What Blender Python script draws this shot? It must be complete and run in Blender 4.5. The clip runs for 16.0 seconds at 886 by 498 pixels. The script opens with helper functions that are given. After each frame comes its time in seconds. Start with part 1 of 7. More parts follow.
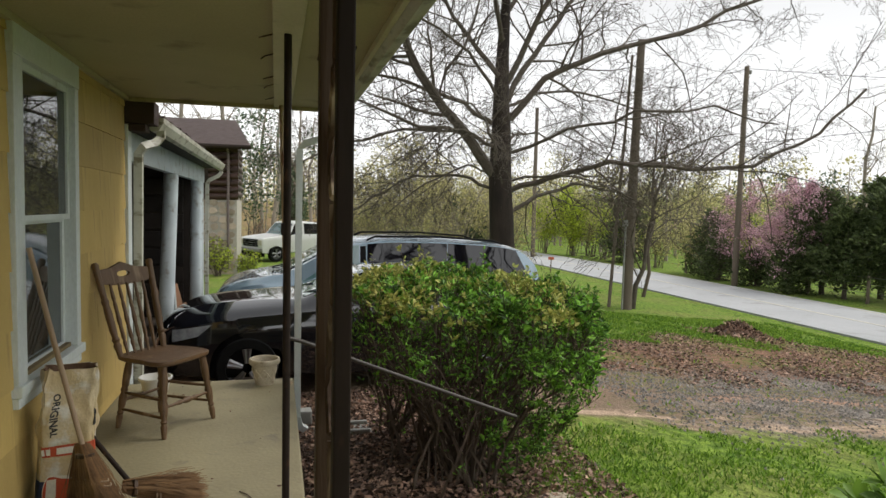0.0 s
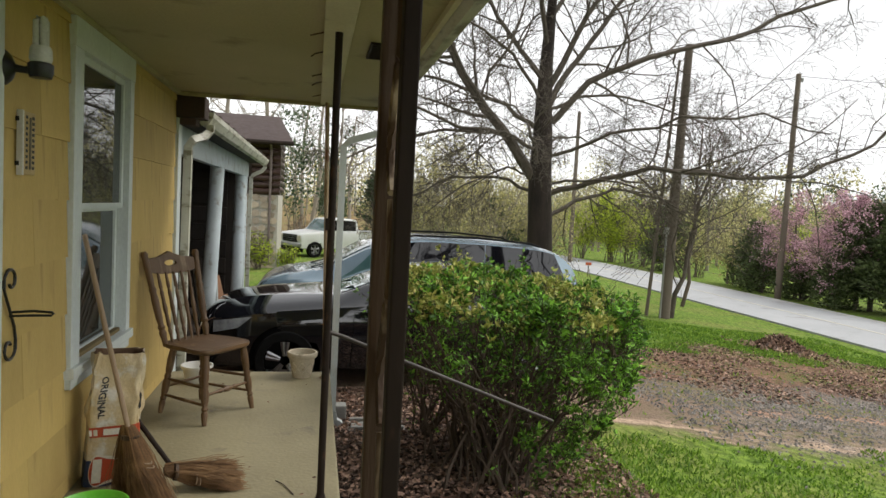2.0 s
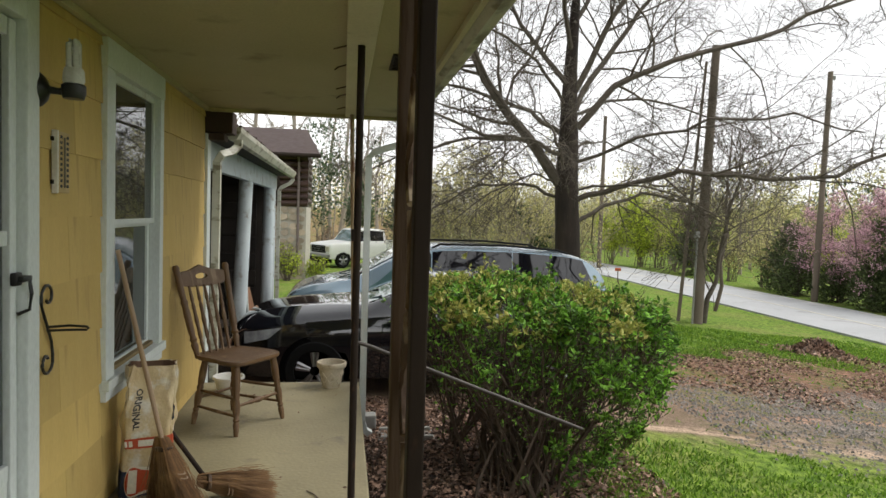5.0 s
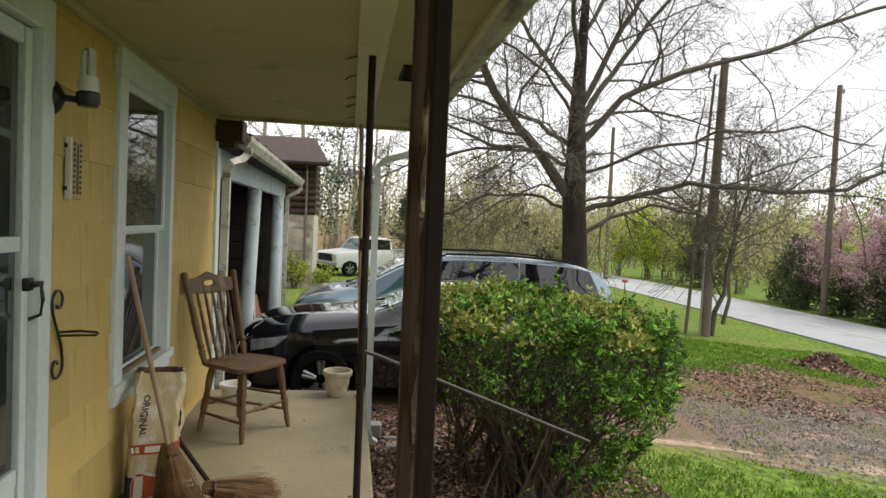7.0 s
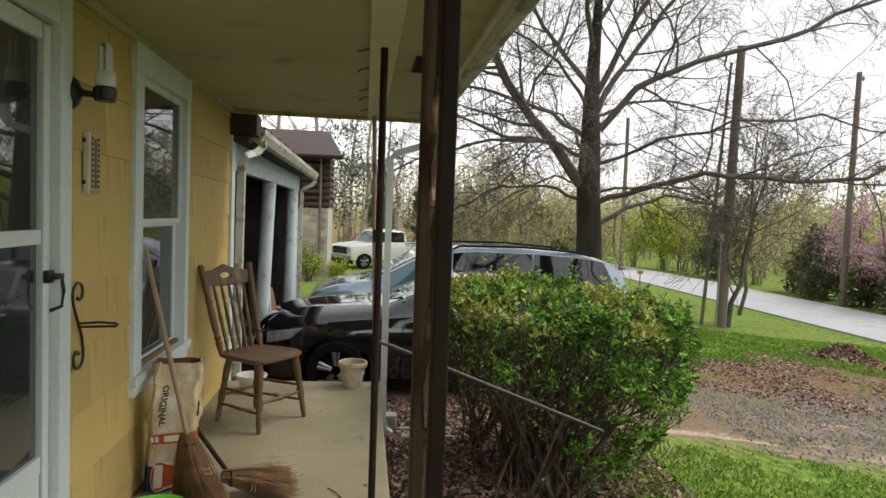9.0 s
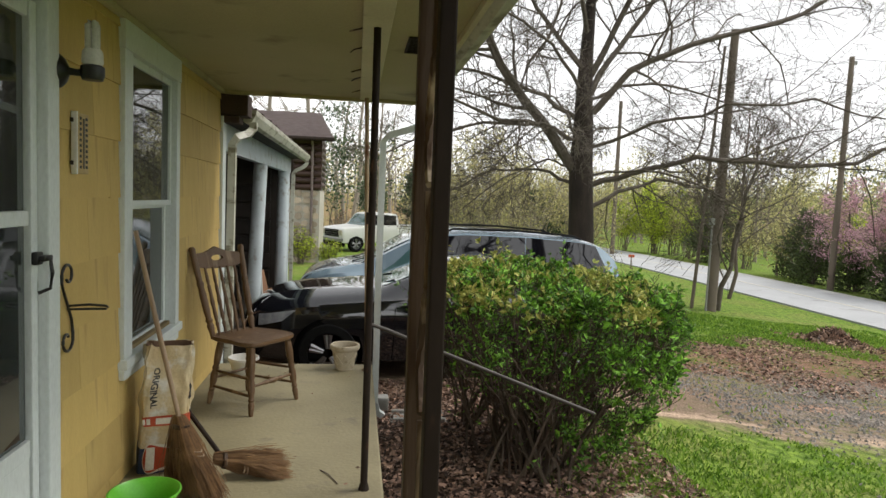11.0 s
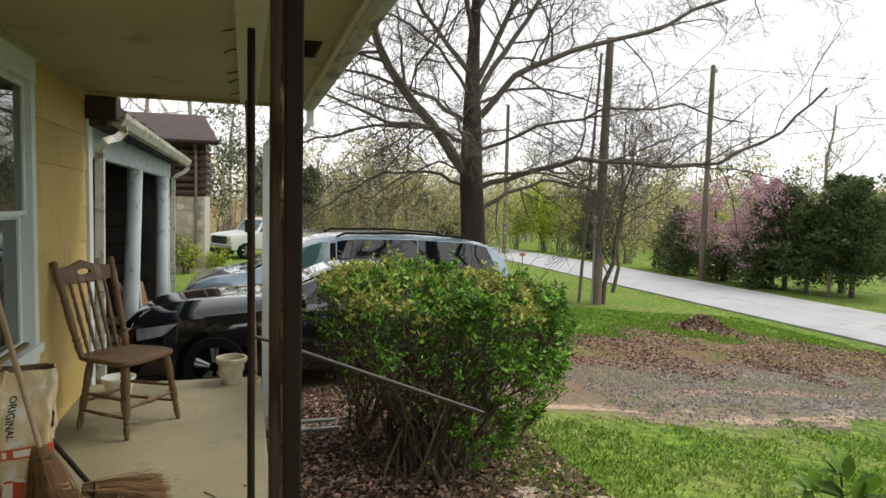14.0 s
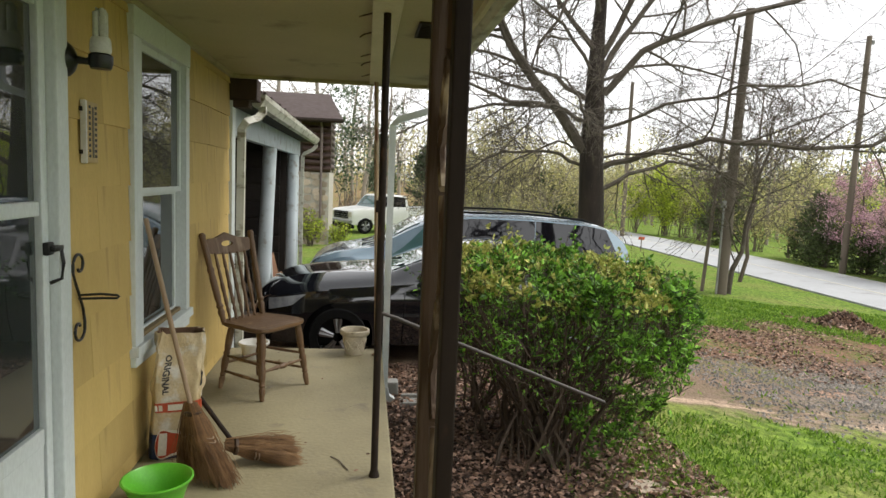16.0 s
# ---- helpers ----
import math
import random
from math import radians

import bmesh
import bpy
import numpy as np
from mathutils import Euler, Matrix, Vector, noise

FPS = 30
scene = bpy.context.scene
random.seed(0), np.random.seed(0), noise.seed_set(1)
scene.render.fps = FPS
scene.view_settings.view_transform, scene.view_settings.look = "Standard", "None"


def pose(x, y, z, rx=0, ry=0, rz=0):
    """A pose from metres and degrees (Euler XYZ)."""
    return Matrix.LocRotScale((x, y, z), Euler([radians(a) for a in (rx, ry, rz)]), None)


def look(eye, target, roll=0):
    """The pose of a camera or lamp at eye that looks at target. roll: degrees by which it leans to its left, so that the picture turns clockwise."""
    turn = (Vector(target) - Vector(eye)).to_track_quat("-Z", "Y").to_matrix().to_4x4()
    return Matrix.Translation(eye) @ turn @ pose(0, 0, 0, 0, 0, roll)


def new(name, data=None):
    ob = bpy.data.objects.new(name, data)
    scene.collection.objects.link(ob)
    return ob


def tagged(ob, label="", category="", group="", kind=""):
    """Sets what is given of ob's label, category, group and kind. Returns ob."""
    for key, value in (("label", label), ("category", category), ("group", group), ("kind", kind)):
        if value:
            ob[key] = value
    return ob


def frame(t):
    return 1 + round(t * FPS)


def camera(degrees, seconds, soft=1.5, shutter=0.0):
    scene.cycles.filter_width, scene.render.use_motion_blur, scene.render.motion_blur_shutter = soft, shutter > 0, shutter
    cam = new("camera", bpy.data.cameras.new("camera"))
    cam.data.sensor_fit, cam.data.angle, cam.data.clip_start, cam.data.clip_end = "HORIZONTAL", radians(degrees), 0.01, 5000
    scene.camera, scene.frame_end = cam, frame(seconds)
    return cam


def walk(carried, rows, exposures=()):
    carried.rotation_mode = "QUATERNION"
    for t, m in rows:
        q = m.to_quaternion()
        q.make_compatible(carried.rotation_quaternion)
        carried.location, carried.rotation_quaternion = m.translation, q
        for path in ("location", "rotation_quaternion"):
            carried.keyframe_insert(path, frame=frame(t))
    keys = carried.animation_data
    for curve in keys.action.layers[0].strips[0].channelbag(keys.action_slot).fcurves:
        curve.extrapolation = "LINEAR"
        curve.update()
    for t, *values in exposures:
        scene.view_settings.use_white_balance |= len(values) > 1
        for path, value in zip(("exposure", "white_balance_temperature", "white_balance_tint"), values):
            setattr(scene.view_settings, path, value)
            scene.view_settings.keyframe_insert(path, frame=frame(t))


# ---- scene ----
cam = camera(68.4, 16.0)
PATH = [
    (0, (1.295, 0.274, 1.41), (1.792, 2.208, 1.283), 1.3),
    (0.5, (1.283, 0.283, 1.409), (1.733, 2.228, 1.282), 2.3),
    (1, (1.277, 0.273, 1.406), (1.697, 2.224, 1.276), 2.2),
    (1.5, (1.273, 0.271, 1.407), (1.696, 2.221, 1.265), 2.6),
    (2, (1.268, 0.272, 1.404), (1.657, 2.229, 1.276), 3.1),
    (2.5, (1.273, 0.274, 1.404), (1.651, 2.233, 1.266), 2.9),
    (3, (1.275, 0.275, 1.403), (1.64, 2.235, 1.252), 2.7),
    (3.5, (1.272, 0.278, 1.407), (1.628, 2.242, 1.286), 2.6),
    (4, (1.277, 0.267, 1.407), (1.604, 2.238, 1.302), 2.4),
    (6.5, (1.278, 0.267, 1.406), (1.575, 2.242, 1.3), 1.8),
    (7, (1.27, 0.262, 1.409), (1.554, 2.24, 1.331), 2.5),
    (7.5, (1.27, 0.255, 1.405), (1.54, 2.234, 1.31), 2.1),
    (8, (1.267, 0.253, 1.408), (1.536, 2.233, 1.322), 2.3),
    (8.5, (1.266, 0.25, 1.407), (1.512, 2.233, 1.32), 2.7),
    (9, (1.273, 0.247, 1.403), (1.515, 2.23, 1.3), 2.1),
    (11.5, (1.266, 0.263, 1.4), (1.536, 2.239, 1.243), 2.4),
    (12, (1.263, 0.261, 1.396), (1.52, 2.239, 1.237), 2.2),
    (12.5, (1.27, 0.265, 1.395), (1.563, 2.236, 1.227), 1.7),
    (13, (1.282, 0.259, 1.397), (1.619, 2.223, 1.225), 1.3),
    (13.5, (1.29, 0.263, 1.398), (1.662, 2.22, 1.228), 1.2),
    (14, (1.321, 0.268, 1.413), (1.9, 2.178, 1.277), 1.3),
    (14.5, (1.338, 0.259, 1.412), (2.096, 2.102, 1.245), 2.1),
    (15, (1.332, 0.269, 1.414), (1.843, 2.194, 1.236), 1.6),
    (15.5, (1.303, 0.282, 1.41), (1.666, 2.238, 1.205), 2.7),
    (16, (1.265, 0.283, 1.433), (1.507, 2.257, 1.221), 2.4),
]
walk(cam, [(t, look(eye, aim, lean)) for t, eye, aim, lean in PATH], [(0, 0.56), (1.5, 0.66), (3.5, 0.77), (6.5, 0.77), (9, 0.76), (11.5, 0.82), (13, 0.83), (14, 0.77), (14.5, 0.43), (15, 0.54), (15.5, 0.70), (16, 0.97)])

# ---- sky and light (bright overcast) ----
world = bpy.data.worlds.new("overcast")
scene.world = world
world.use_nodes = True
wn, wl = world.node_tree.nodes, world.node_tree.links
sky = wn.new("ShaderNodeTexSky")
sky.sky_type, sky.sun_disc = "NISHITA", False
sky.sun_elevation, sky.sun_rotation = radians(52), radians(150)
grey = wn.new("ShaderNodeHueSaturation")
grey.inputs["Saturation"].default_value = 0.04
wl.new(sky.outputs["Color"], grey.inputs["Color"])
wl.new(grey.outputs["Color"], wn["Background"].inputs["Color"])
wn["Background"].inputs["Strength"].default_value = 0.15
sun = new("sun", bpy.data.lights.new("sun", "SUN"))
sun.data.energy, sun.data.angle, sun.data.color = 1.55, radians(25), (1.0, 0.96, 0.9)
sun.matrix_world = look((30, 15, 40), (0, 8, 0))

R = random.Random(7)
WX, CEIL, EX = 0.20, 2.18, 1.735   # face of the house wall, porch ceiling, edge of the soffit


# ---- materials ----
def mat(name, a, b=None, rough=0.6, scale=8.0, bump=0.15, metal=0.0, fine=90.0, c=None, cover=0.5, stretch=(1, 1, 1), vary=0.0, coat=0.0, soft=0.25, spec=0.5):
    """Two-scale noise material: a and b mix broadly, c comes in as stains; vary: brightness from piece to piece."""
    m = bpy.data.materials.new(name)
    m.use_nodes = True
    n, l = m.node_tree.nodes, m.node_tree.links
    p = n["Principled BSDF"]
    p.inputs["Roughness"].default_value, p.inputs["Metallic"].default_value = rough, metal
    p.inputs["Coat Weight"].default_value = coat
    p.inputs["Specular IOR Level"].default_value = spec
    b = b or tuple(v * 0.8 for v in a)
    tex = n.new("ShaderNodeTexCoord")
    mp = n.new("ShaderNodeMapping")
    mp.inputs["Scale"].default_value = stretch
    l.new(tex.outputs["Object"], mp.inputs["Vector"])
    n1, n2 = n.new("ShaderNodeTexNoise"), n.new("ShaderNodeTexNoise")
    n1.inputs["Scale"].default_value, n1.inputs["Detail"].default_value = scale, 6
    n2.inputs["Scale"].default_value, n2.inputs["Detail"].default_value = fine, 3
    for q in (n1, n2):
        l.new(mp.outputs["Vector"], q.inputs["Vector"])
    r1 = n.new("ShaderNodeMapRange")
    r1.inputs["From Min"].default_value, r1.inputs["From Max"].default_value = 0.5 - soft, 0.5 + soft
    l.new(n1.outputs["Fac"], r1.inputs["Value"])
    mix = n.new("ShaderNodeMix")
    mix.data_type = "RGBA"
    mix.inputs["A"].default_value, mix.inputs["B"].default_value = (*a, 1), (*b, 1)
    l.new(r1.outputs["Result"], mix.inputs["Factor"])
    col = mix.outputs["Result"]
    if c:
        n3 = n.new("ShaderNodeTexNoise")
        n3.inputs["Scale"].default_value, n3.inputs["Detail"].default_value = scale * 2.3, 8
        l.new(mp.outputs["Vector"], n3.inputs["Vector"])
        r3 = n.new("ShaderNodeMapRange")
        r3.inputs["From Min"].default_value, r3.inputs["From Max"].default_value = 1 - cover - 0.06, 1 - cover + 0.06
        l.new(n3.outputs["Fac"], r3.inputs["Value"])
        m3 = n.new("ShaderNodeMix")
        m3.data_type = "RGBA"
        l.new(r3.outputs["Result"], m3.inputs["Factor"])
        l.new(col, m3.inputs["A"])
        m3.inputs["B"].default_value = (*c, 1)
        col = m3.outputs["Result"]
    fr = n.new("ShaderNodeMapRange")
    fr.inputs["To Min"].default_value, fr.inputs["To Max"].default_value = 0.82, 1.15
    l.new(n2.outputs["Fac"], fr.inputs["Value"])
    hs = n.new("ShaderNodeHueSaturation")
    l.new(col, hs.inputs["Color"])
    if vary:
        info = n.new("ShaderNodeObjectInfo")
        isl = n.new("ShaderNodeNewGeometry")
        add = n.new("ShaderNodeMath")
        add.operation = "ADD"
        l.new(info.outputs["Random"], add.inputs[0])
        l.new(isl.outputs["Random Per Island"], add.inputs[1])
        wr = n.new("ShaderNodeMath")
        wr.operation = "FRACT"
        l.new(add.outputs[0], wr.inputs[0])
        vr = n.new("ShaderNodeMapRange")
        vr.inputs["To Min"].default_value, vr.inputs["To Max"].default_value = 1 - vary, 1 + vary
        l.new(wr.outputs[0], vr.inputs["Value"])
        mu = n.new("ShaderNodeMath")
        mu.operation = "MULTIPLY"
        l.new(vr.outputs["Result"], mu.inputs[0])
        l.new(fr.outputs["Result"], mu.inputs[1])
        l.new(mu.outputs[0], hs.inputs["Value"])
    else:
        l.new(fr.outputs["Result"], hs.inputs["Value"])
    l.new(hs.outputs["Color"], p.inputs["Base Color"])
    if bump:
        bp = n.new("ShaderNodeBump")
        bp.inputs["Strength"].default_value, bp.inputs["Distance"].default_value = bump, 0.01
        ad = n.new("ShaderNodeMath")
        ad.operation = "ADD"
        l.new(n1.outputs["Fac"], ad.inputs[0])
        l.new(n2.outputs["Fac"], ad.inputs[1])
        l.new(ad.outputs[0], bp.inputs["Height"])
        l.new(bp.outputs["Normal"], p.inputs["Normal"])
    rr = n.new("ShaderNodeMapRange")
    rr.inputs["To Min"].default_value, rr.inputs["To Max"].default_value = max(rough - 0.08, 0.02), min(rough + 0.1, 1) if rough > 0.1 else rough * 1.4
    l.new(n1.outputs["Fac"], rr.inputs["Value"])
    l.new(rr.outputs["Result"], p.inputs["Roughness"])
    return m


def glass(name, tint, rough=0.02, clear=0.75):
    """Thin pane: part clear, part tinted gloss."""
    m = bpy.data.materials.new(name)
    m.use_nodes = True
    n, l = m.node_tree.nodes, m.node_tree.links
    p = n["Principled BSDF"]
    p.inputs["Base Color"].default_value = (*tint, 1)
    p.inputs["Roughness"].default_value = rough
    p.inputs["IOR"].default_value = 2.0
    p.inputs["Specular IOR Level"].default_value = 0.7
    tr = n.new("ShaderNodeBsdfTransparent")
    tr.inputs["Color"].default_value = (0.8, 0.86, 0.84, 1)
    mx = n.new("ShaderNodeMixShader")
    mx.inputs[0].default_value = 1 - clear
    l.new(tr.outputs[0], mx.inputs[1])
    l.new(p.outputs[0], mx.inputs[2])
    l.new(mx.outputs[0], n["Material Output"].inputs["Surface"])
    return m


M = {}
M["shingle"] = mat("yellow_shingle", (0.55, 0.40, 0.14), (0.465, 0.33, 0.105), 0.75, 2.2, 0.10, fine=120, c=(0.40, 0.28, 0.095), cover=0.36, stretch=(1, 2.4, 0.30), vary=0.10)
M["sheath"] = mat("wall_sheathing", (0.22, 0.16, 0.07), None, 0.85, 3)
M["white"] = mat("white_trim_paint", (0.64, 0.69, 0.68), (0.56, 0.61, 0.60), 0.5, 3, 0.06, c=(0.42, 0.43, 0.38), cover=0.28, stretch=(1, 1, 0.4))
M["blue_white"] = mat("chalky_blue_white_paint", (0.50, 0.55, 0.56), (0.40, 0.45, 0.46), 0.6, 3, 0.2, c=(0.26, 0.25, 0.22), cover=0.37)
M["ceiling"] = mat("porch_ceiling_paint", (0.45, 0.405, 0.235), (0.37, 0.33, 0.185), 0.6, 1.2, 0.1, c=(0.24, 0.205, 0.115), cover=0.34)
M["cream"] = mat("cream_beam_paint", (0.66, 0.62, 0.46), (0.56, 0.52, 0.38), 0.55, 3, 0.12, c=(0.3, 0.26, 0.17), cover=0.3)
M["concrete"] = mat("porch_concrete", (0.285, 0.250, 0.148), (0.19, 0.165, 0.097), 0.65, 1.9, 0.35, fine=45, c=(0.16, 0.135, 0.09), cover=0.33)
M["slab"] = mat("grey_concrete", (0.30, 0.30, 0.28), (0.21, 0.21, 0.195), 0.8, 4, 0.3)
M["iron"] = mat("dark_brown_iron_paint", (0.034, 0.024, 0.018), (0.021, 0.015, 0.012), 0.6, 9, 0.05, c=(0.085, 0.045, 0.025), cover=0.33, stretch=(1, 1, 0.3), spec=0.12)
M["rust"] = mat("rusty_iron", (0.105, 0.064, 0.038), (0.036, 0.024, 0.017), 0.55, 9, 0.3, c=(0.44, 0.36, 0.26), cover=0.40, stretch=(1, 1, 0.10), spec=0.2)
M["rust_pipe"] = mat("rust_flecked_cream_pipe", (0.40, 0.33, 0.22), (0.28, 0.18, 0.09), 0.6, 9, 0.3, c=(0.16, 0.07, 0.03), cover=0.4, stretch=(1, 1, 0.4))
M["rail_iron"] = mat("worn_grey_brown_rail", (0.048, 0.038, 0.030), (0.03, 0.024, 0.019), 0.55, 14, 0.05)
M["black"] = mat("black_metal", (0.012, 0.012, 0.012), None, 0.35, 10, 0.05)
M["oak"] = mat("worn_dark_oak", (0.15, 0.085, 0.038), (0.09, 0.048, 0.02), 0.5, 6, 0.25, c=(0.24, 0.16, 0.09), cover=0.36, stretch=(1, 1, 0.3))
M["broom_stick"] = mat("weathered_broom_handle", (0.36, 0.26, 0.17), (0.26, 0.18, 0.11), 0.6, 9, 0.2, stretch=(1, 1, 0.2))
M["broom_corn"] = mat("broom_corn", (0.24, 0.135, 0.055), (0.10, 0.050, 0.020), 0.8, 12, 0.2, vary=0.3)
M["bag"] = mat("crumpled_white_paper_bag", (0.56, 0.48, 0.33), (0.50, 0.37, 0.18), 0.45, 5, 0.2, c=(0.62, 0.60, 0.54), cover=0.42)
M["bag_in"] = mat("brown_paper_lining", (0.16, 0.09, 0.05), None, 0.8, 6)
M["bag_blue"] = mat("dark_blue_print", (0.012, 0.03, 0.09), None, 0.45, 6)
M["bag_red"] = mat("red_print", (0.52, 0.08, 0.03), None, 0.5, 6)
M["bag_ink"] = mat("black_print", (0.03, 0.03, 0.03), None, 0.6, 6)
M["bag_pale"] = mat("pale_print", (0.75, 0.72, 0.62), None, 0.6, 6)
M["green"] = mat("lime_green_plastic", (0.13, 0.48, 0.035), (0.11, 0.42, 0.03), 0.35, 3, 0.02)
M["plaster_pot"] = mat("cream_plant_pot", (0.58, 0.52, 0.40), (0.46, 0.40, 0.29), 0.7, 9, 0.2, c=(0.30, 0.25, 0.17), cover=0.35)
M["soil"] = mat("dark_soil", (0.05, 0.035, 0.025), None, 0.95, 20, 0.5)
M["car_black"] = mat("black_car_paint", (0.006, 0.007, 0.010), (0.007, 0.008, 0.011), 0.09, 2, 0.0, coat=0.8, spec=0.7)
M["car_blue"] = mat("blue_grey_car_paint", (0.19, 0.265, 0.32), (0.175, 0.25, 0.305), 0.2, 2, 0.0, metal=0.3, coat=1.0, spec=0.8)
M["car_white"] = mat("white_truck_paint", (0.72, 0.73, 0.72), (0.66, 0.67, 0.66), 0.3, 2, 0.02, coat=0.4)
# near-black for the painted wheel-well shade, also the truck's grille and valance
M["well"] = mat("near_black_well_shade_and_trim", (0.004, 0.004, 0.004), None, 0.9, 8, 0.0, spec=0.1)
M["tyre"] = mat("tyre_rubber", (0.010, 0.010, 0.010), None, 0.85, 20, 0.2, spec=0.15)
M["alloy"] = mat("silver_alloy", (0.30, 0.30, 0.31), None, 0.35, 6, 0.05, metal=0.9)
M["chrome"] = mat("chrome", (0.75, 0.76, 0.78), None, 0.12, 6, 0.0, metal=1.0)
M["lamp_clear"] = mat("headlamp_lens", (0.50, 0.52, 0.54), (0.22, 0.23, 0.25), 0.12, 14, 0.0, coat=1.0)
M["lamp_hazy"] = mat("hazed_headlamp_lens", (0.50, 0.47, 0.38), (0.42, 0.39, 0.31), 0.35, 8, 0.0)
M["lamp_red"] = mat("tail_lamp_red", (0.40, 0.02, 0.015), None, 0.2, 8, 0.0, coat=1.0)
M["dark_glass"] = mat("tinted_car_glass", (0.004, 0.004, 0.007), (0.005, 0.005, 0.008), 0.02, 2, 0.0, spec=0.5, coat=0.15)
M["car_glass"] = mat("green_car_glass", (0.06, 0.13, 0.13), (0.05, 0.11, 0.11), 0.03, 2, 0.0, spec=0.9, coat=0.8)
M["pane"] = glass("window_glass", (0.035, 0.042, 0.040), 0.01, 0.15)
M["curtain"] = mat("dim_curtain", (0.22, 0.25, 0.23), (0.14, 0.16, 0.15), 0.9, 4, 0.1, stretch=(1, 8, 0.3))
# one near-black for all room surfaces; the unlit look is in the colour
M["dark_room"] = mat("unlit_interior_shade", (0.05, 0.045, 0.04), None, 0.9, 3, 0.05)
# weathered boards taken down to near-black: the shed's inner shade is in the colour
M["shed_wood"] = mat("shade_darkened_weathered_boards", (0.030, 0.022, 0.016), (0.016, 0.012, 0.009), 0.85, 4, 0.3, stretch=(1, 0.2, 1), vary=0.3)
M["board_brown"] = mat("brown_scrap_board", (0.24, 0.12, 0.06), (0.16, 0.08, 0.04), 0.7, 6, 0.2, stretch=(1, 1, 0.3))
M["gutter"] = mat("streaked_cream_gutter", (0.52, 0.52, 0.44), (0.42, 0.41, 0.33), 0.45, 4, 0.08, c=(0.20, 0.18, 0.12), cover=0.42, stretch=(1, 0.5, 2))
M["roof_dark"] = mat("old_dark_roofing", (0.035, 0.022, 0.018), (0.06, 0.035, 0.026), 0.85, 8, 0.5)
M["roof_brown"] = mat("brown_asphalt_shingles", (0.165, 0.130, 0.122), (0.125, 0.097, 0.090), 0.85, 5, 0.4, vary=0.2)
M["log"] = mat("dark_brown_logs", (0.055, 0.022, 0.012), (0.03, 0.013, 0.008), 0.6, 6, 0.3, stretch=(0.3, 1, 1), vary=0.25)
M["chink"] = mat("grey_chinking", (0.22, 0.20, 0.17), None, 0.9, 8)
M["stone"] = mat("tan_fieldstone", (0.50, 0.42, 0.33), (0.38, 0.31, 0.23), 0.8, 5, 0.3, vary=0.3)
M["mortar"] = mat("mortar", (0.50, 0.47, 0.41), None, 0.9, 10)
M["bark"] = mat("tree_bark", (0.032, 0.021, 0.014), (0.012, 0.008, 0.006), 0.9, 6, 0.8, fine=30, c=(0.075, 0.068, 0.04), cover=0.28, stretch=(1, 1, 0.25))
M["limb"] = mat("grey_limb_bark", (0.115, 0.095, 0.073), (0.065, 0.053, 0.041), 0.9, 5, 0.4, c=(0.14, 0.14, 0.10), cover=0.36)
M["hedge_twig"] = mat("brown_hedge_stems", (0.105, 0.074, 0.050), (0.055, 0.038, 0.026), 0.85, 8, 0.2, fine=60)
M["twig"] = mat("bare_twigs", (0.13, 0.10, 0.08), (0.09, 0.07, 0.055), 0.9, 1.5, 0.0)
M["twig_pale"] = mat("pale_bare_twigs", (0.32, 0.28, 0.225), (0.23, 0.20, 0.16), 0.9, 0.7, 0.0)
M["pole"] = mat("weathered_utility_pole", (0.18, 0.145, 0.11), (0.11, 0.088, 0.068), 0.85, 4, 0.4, stretch=(1, 1, 0.15))
M["asphalt"] = mat("pale_worn_asphalt", (0.42, 0.43, 0.44), (0.36, 0.37, 0.38), 0.8, 0.5, 0.2, fine=30, c=(0.30, 0.30, 0.30), cover=0.36)
M["line"] = mat("faded_road_line", (0.62, 0.60, 0.50), None, 0.7, 3)
M["bin"] = mat("dark_navy_plastic", (0.012, 0.016, 0.026), None, 0.45, 5, 0.03)
M["bin_lid"] = mat("grey_bin_lid", (0.28, 0.31, 0.32), (0.22, 0.25, 0.26), 0.5, 4, 0.03)
M["plastic_white"] = mat("white_plastic", (0.70, 0.70, 0.66), None, 0.4, 6, 0.02)
M["bulb"] = mat("unlit_fluorescent_glass", (0.62, 0.63, 0.58), (0.55, 0.56, 0.52), 0.25, 20, 0.0)
M["tan_board"] = mat("tan_thermometer_board", (0.46, 0.34, 0.15), (0.38, 0.27, 0.11), 0.5, 9, 0.08, stretch=(1, 3, 0.4))
M["orange"] = mat("orange_marker", (0.55, 0.10, 0.03), None, 0.5, 8)


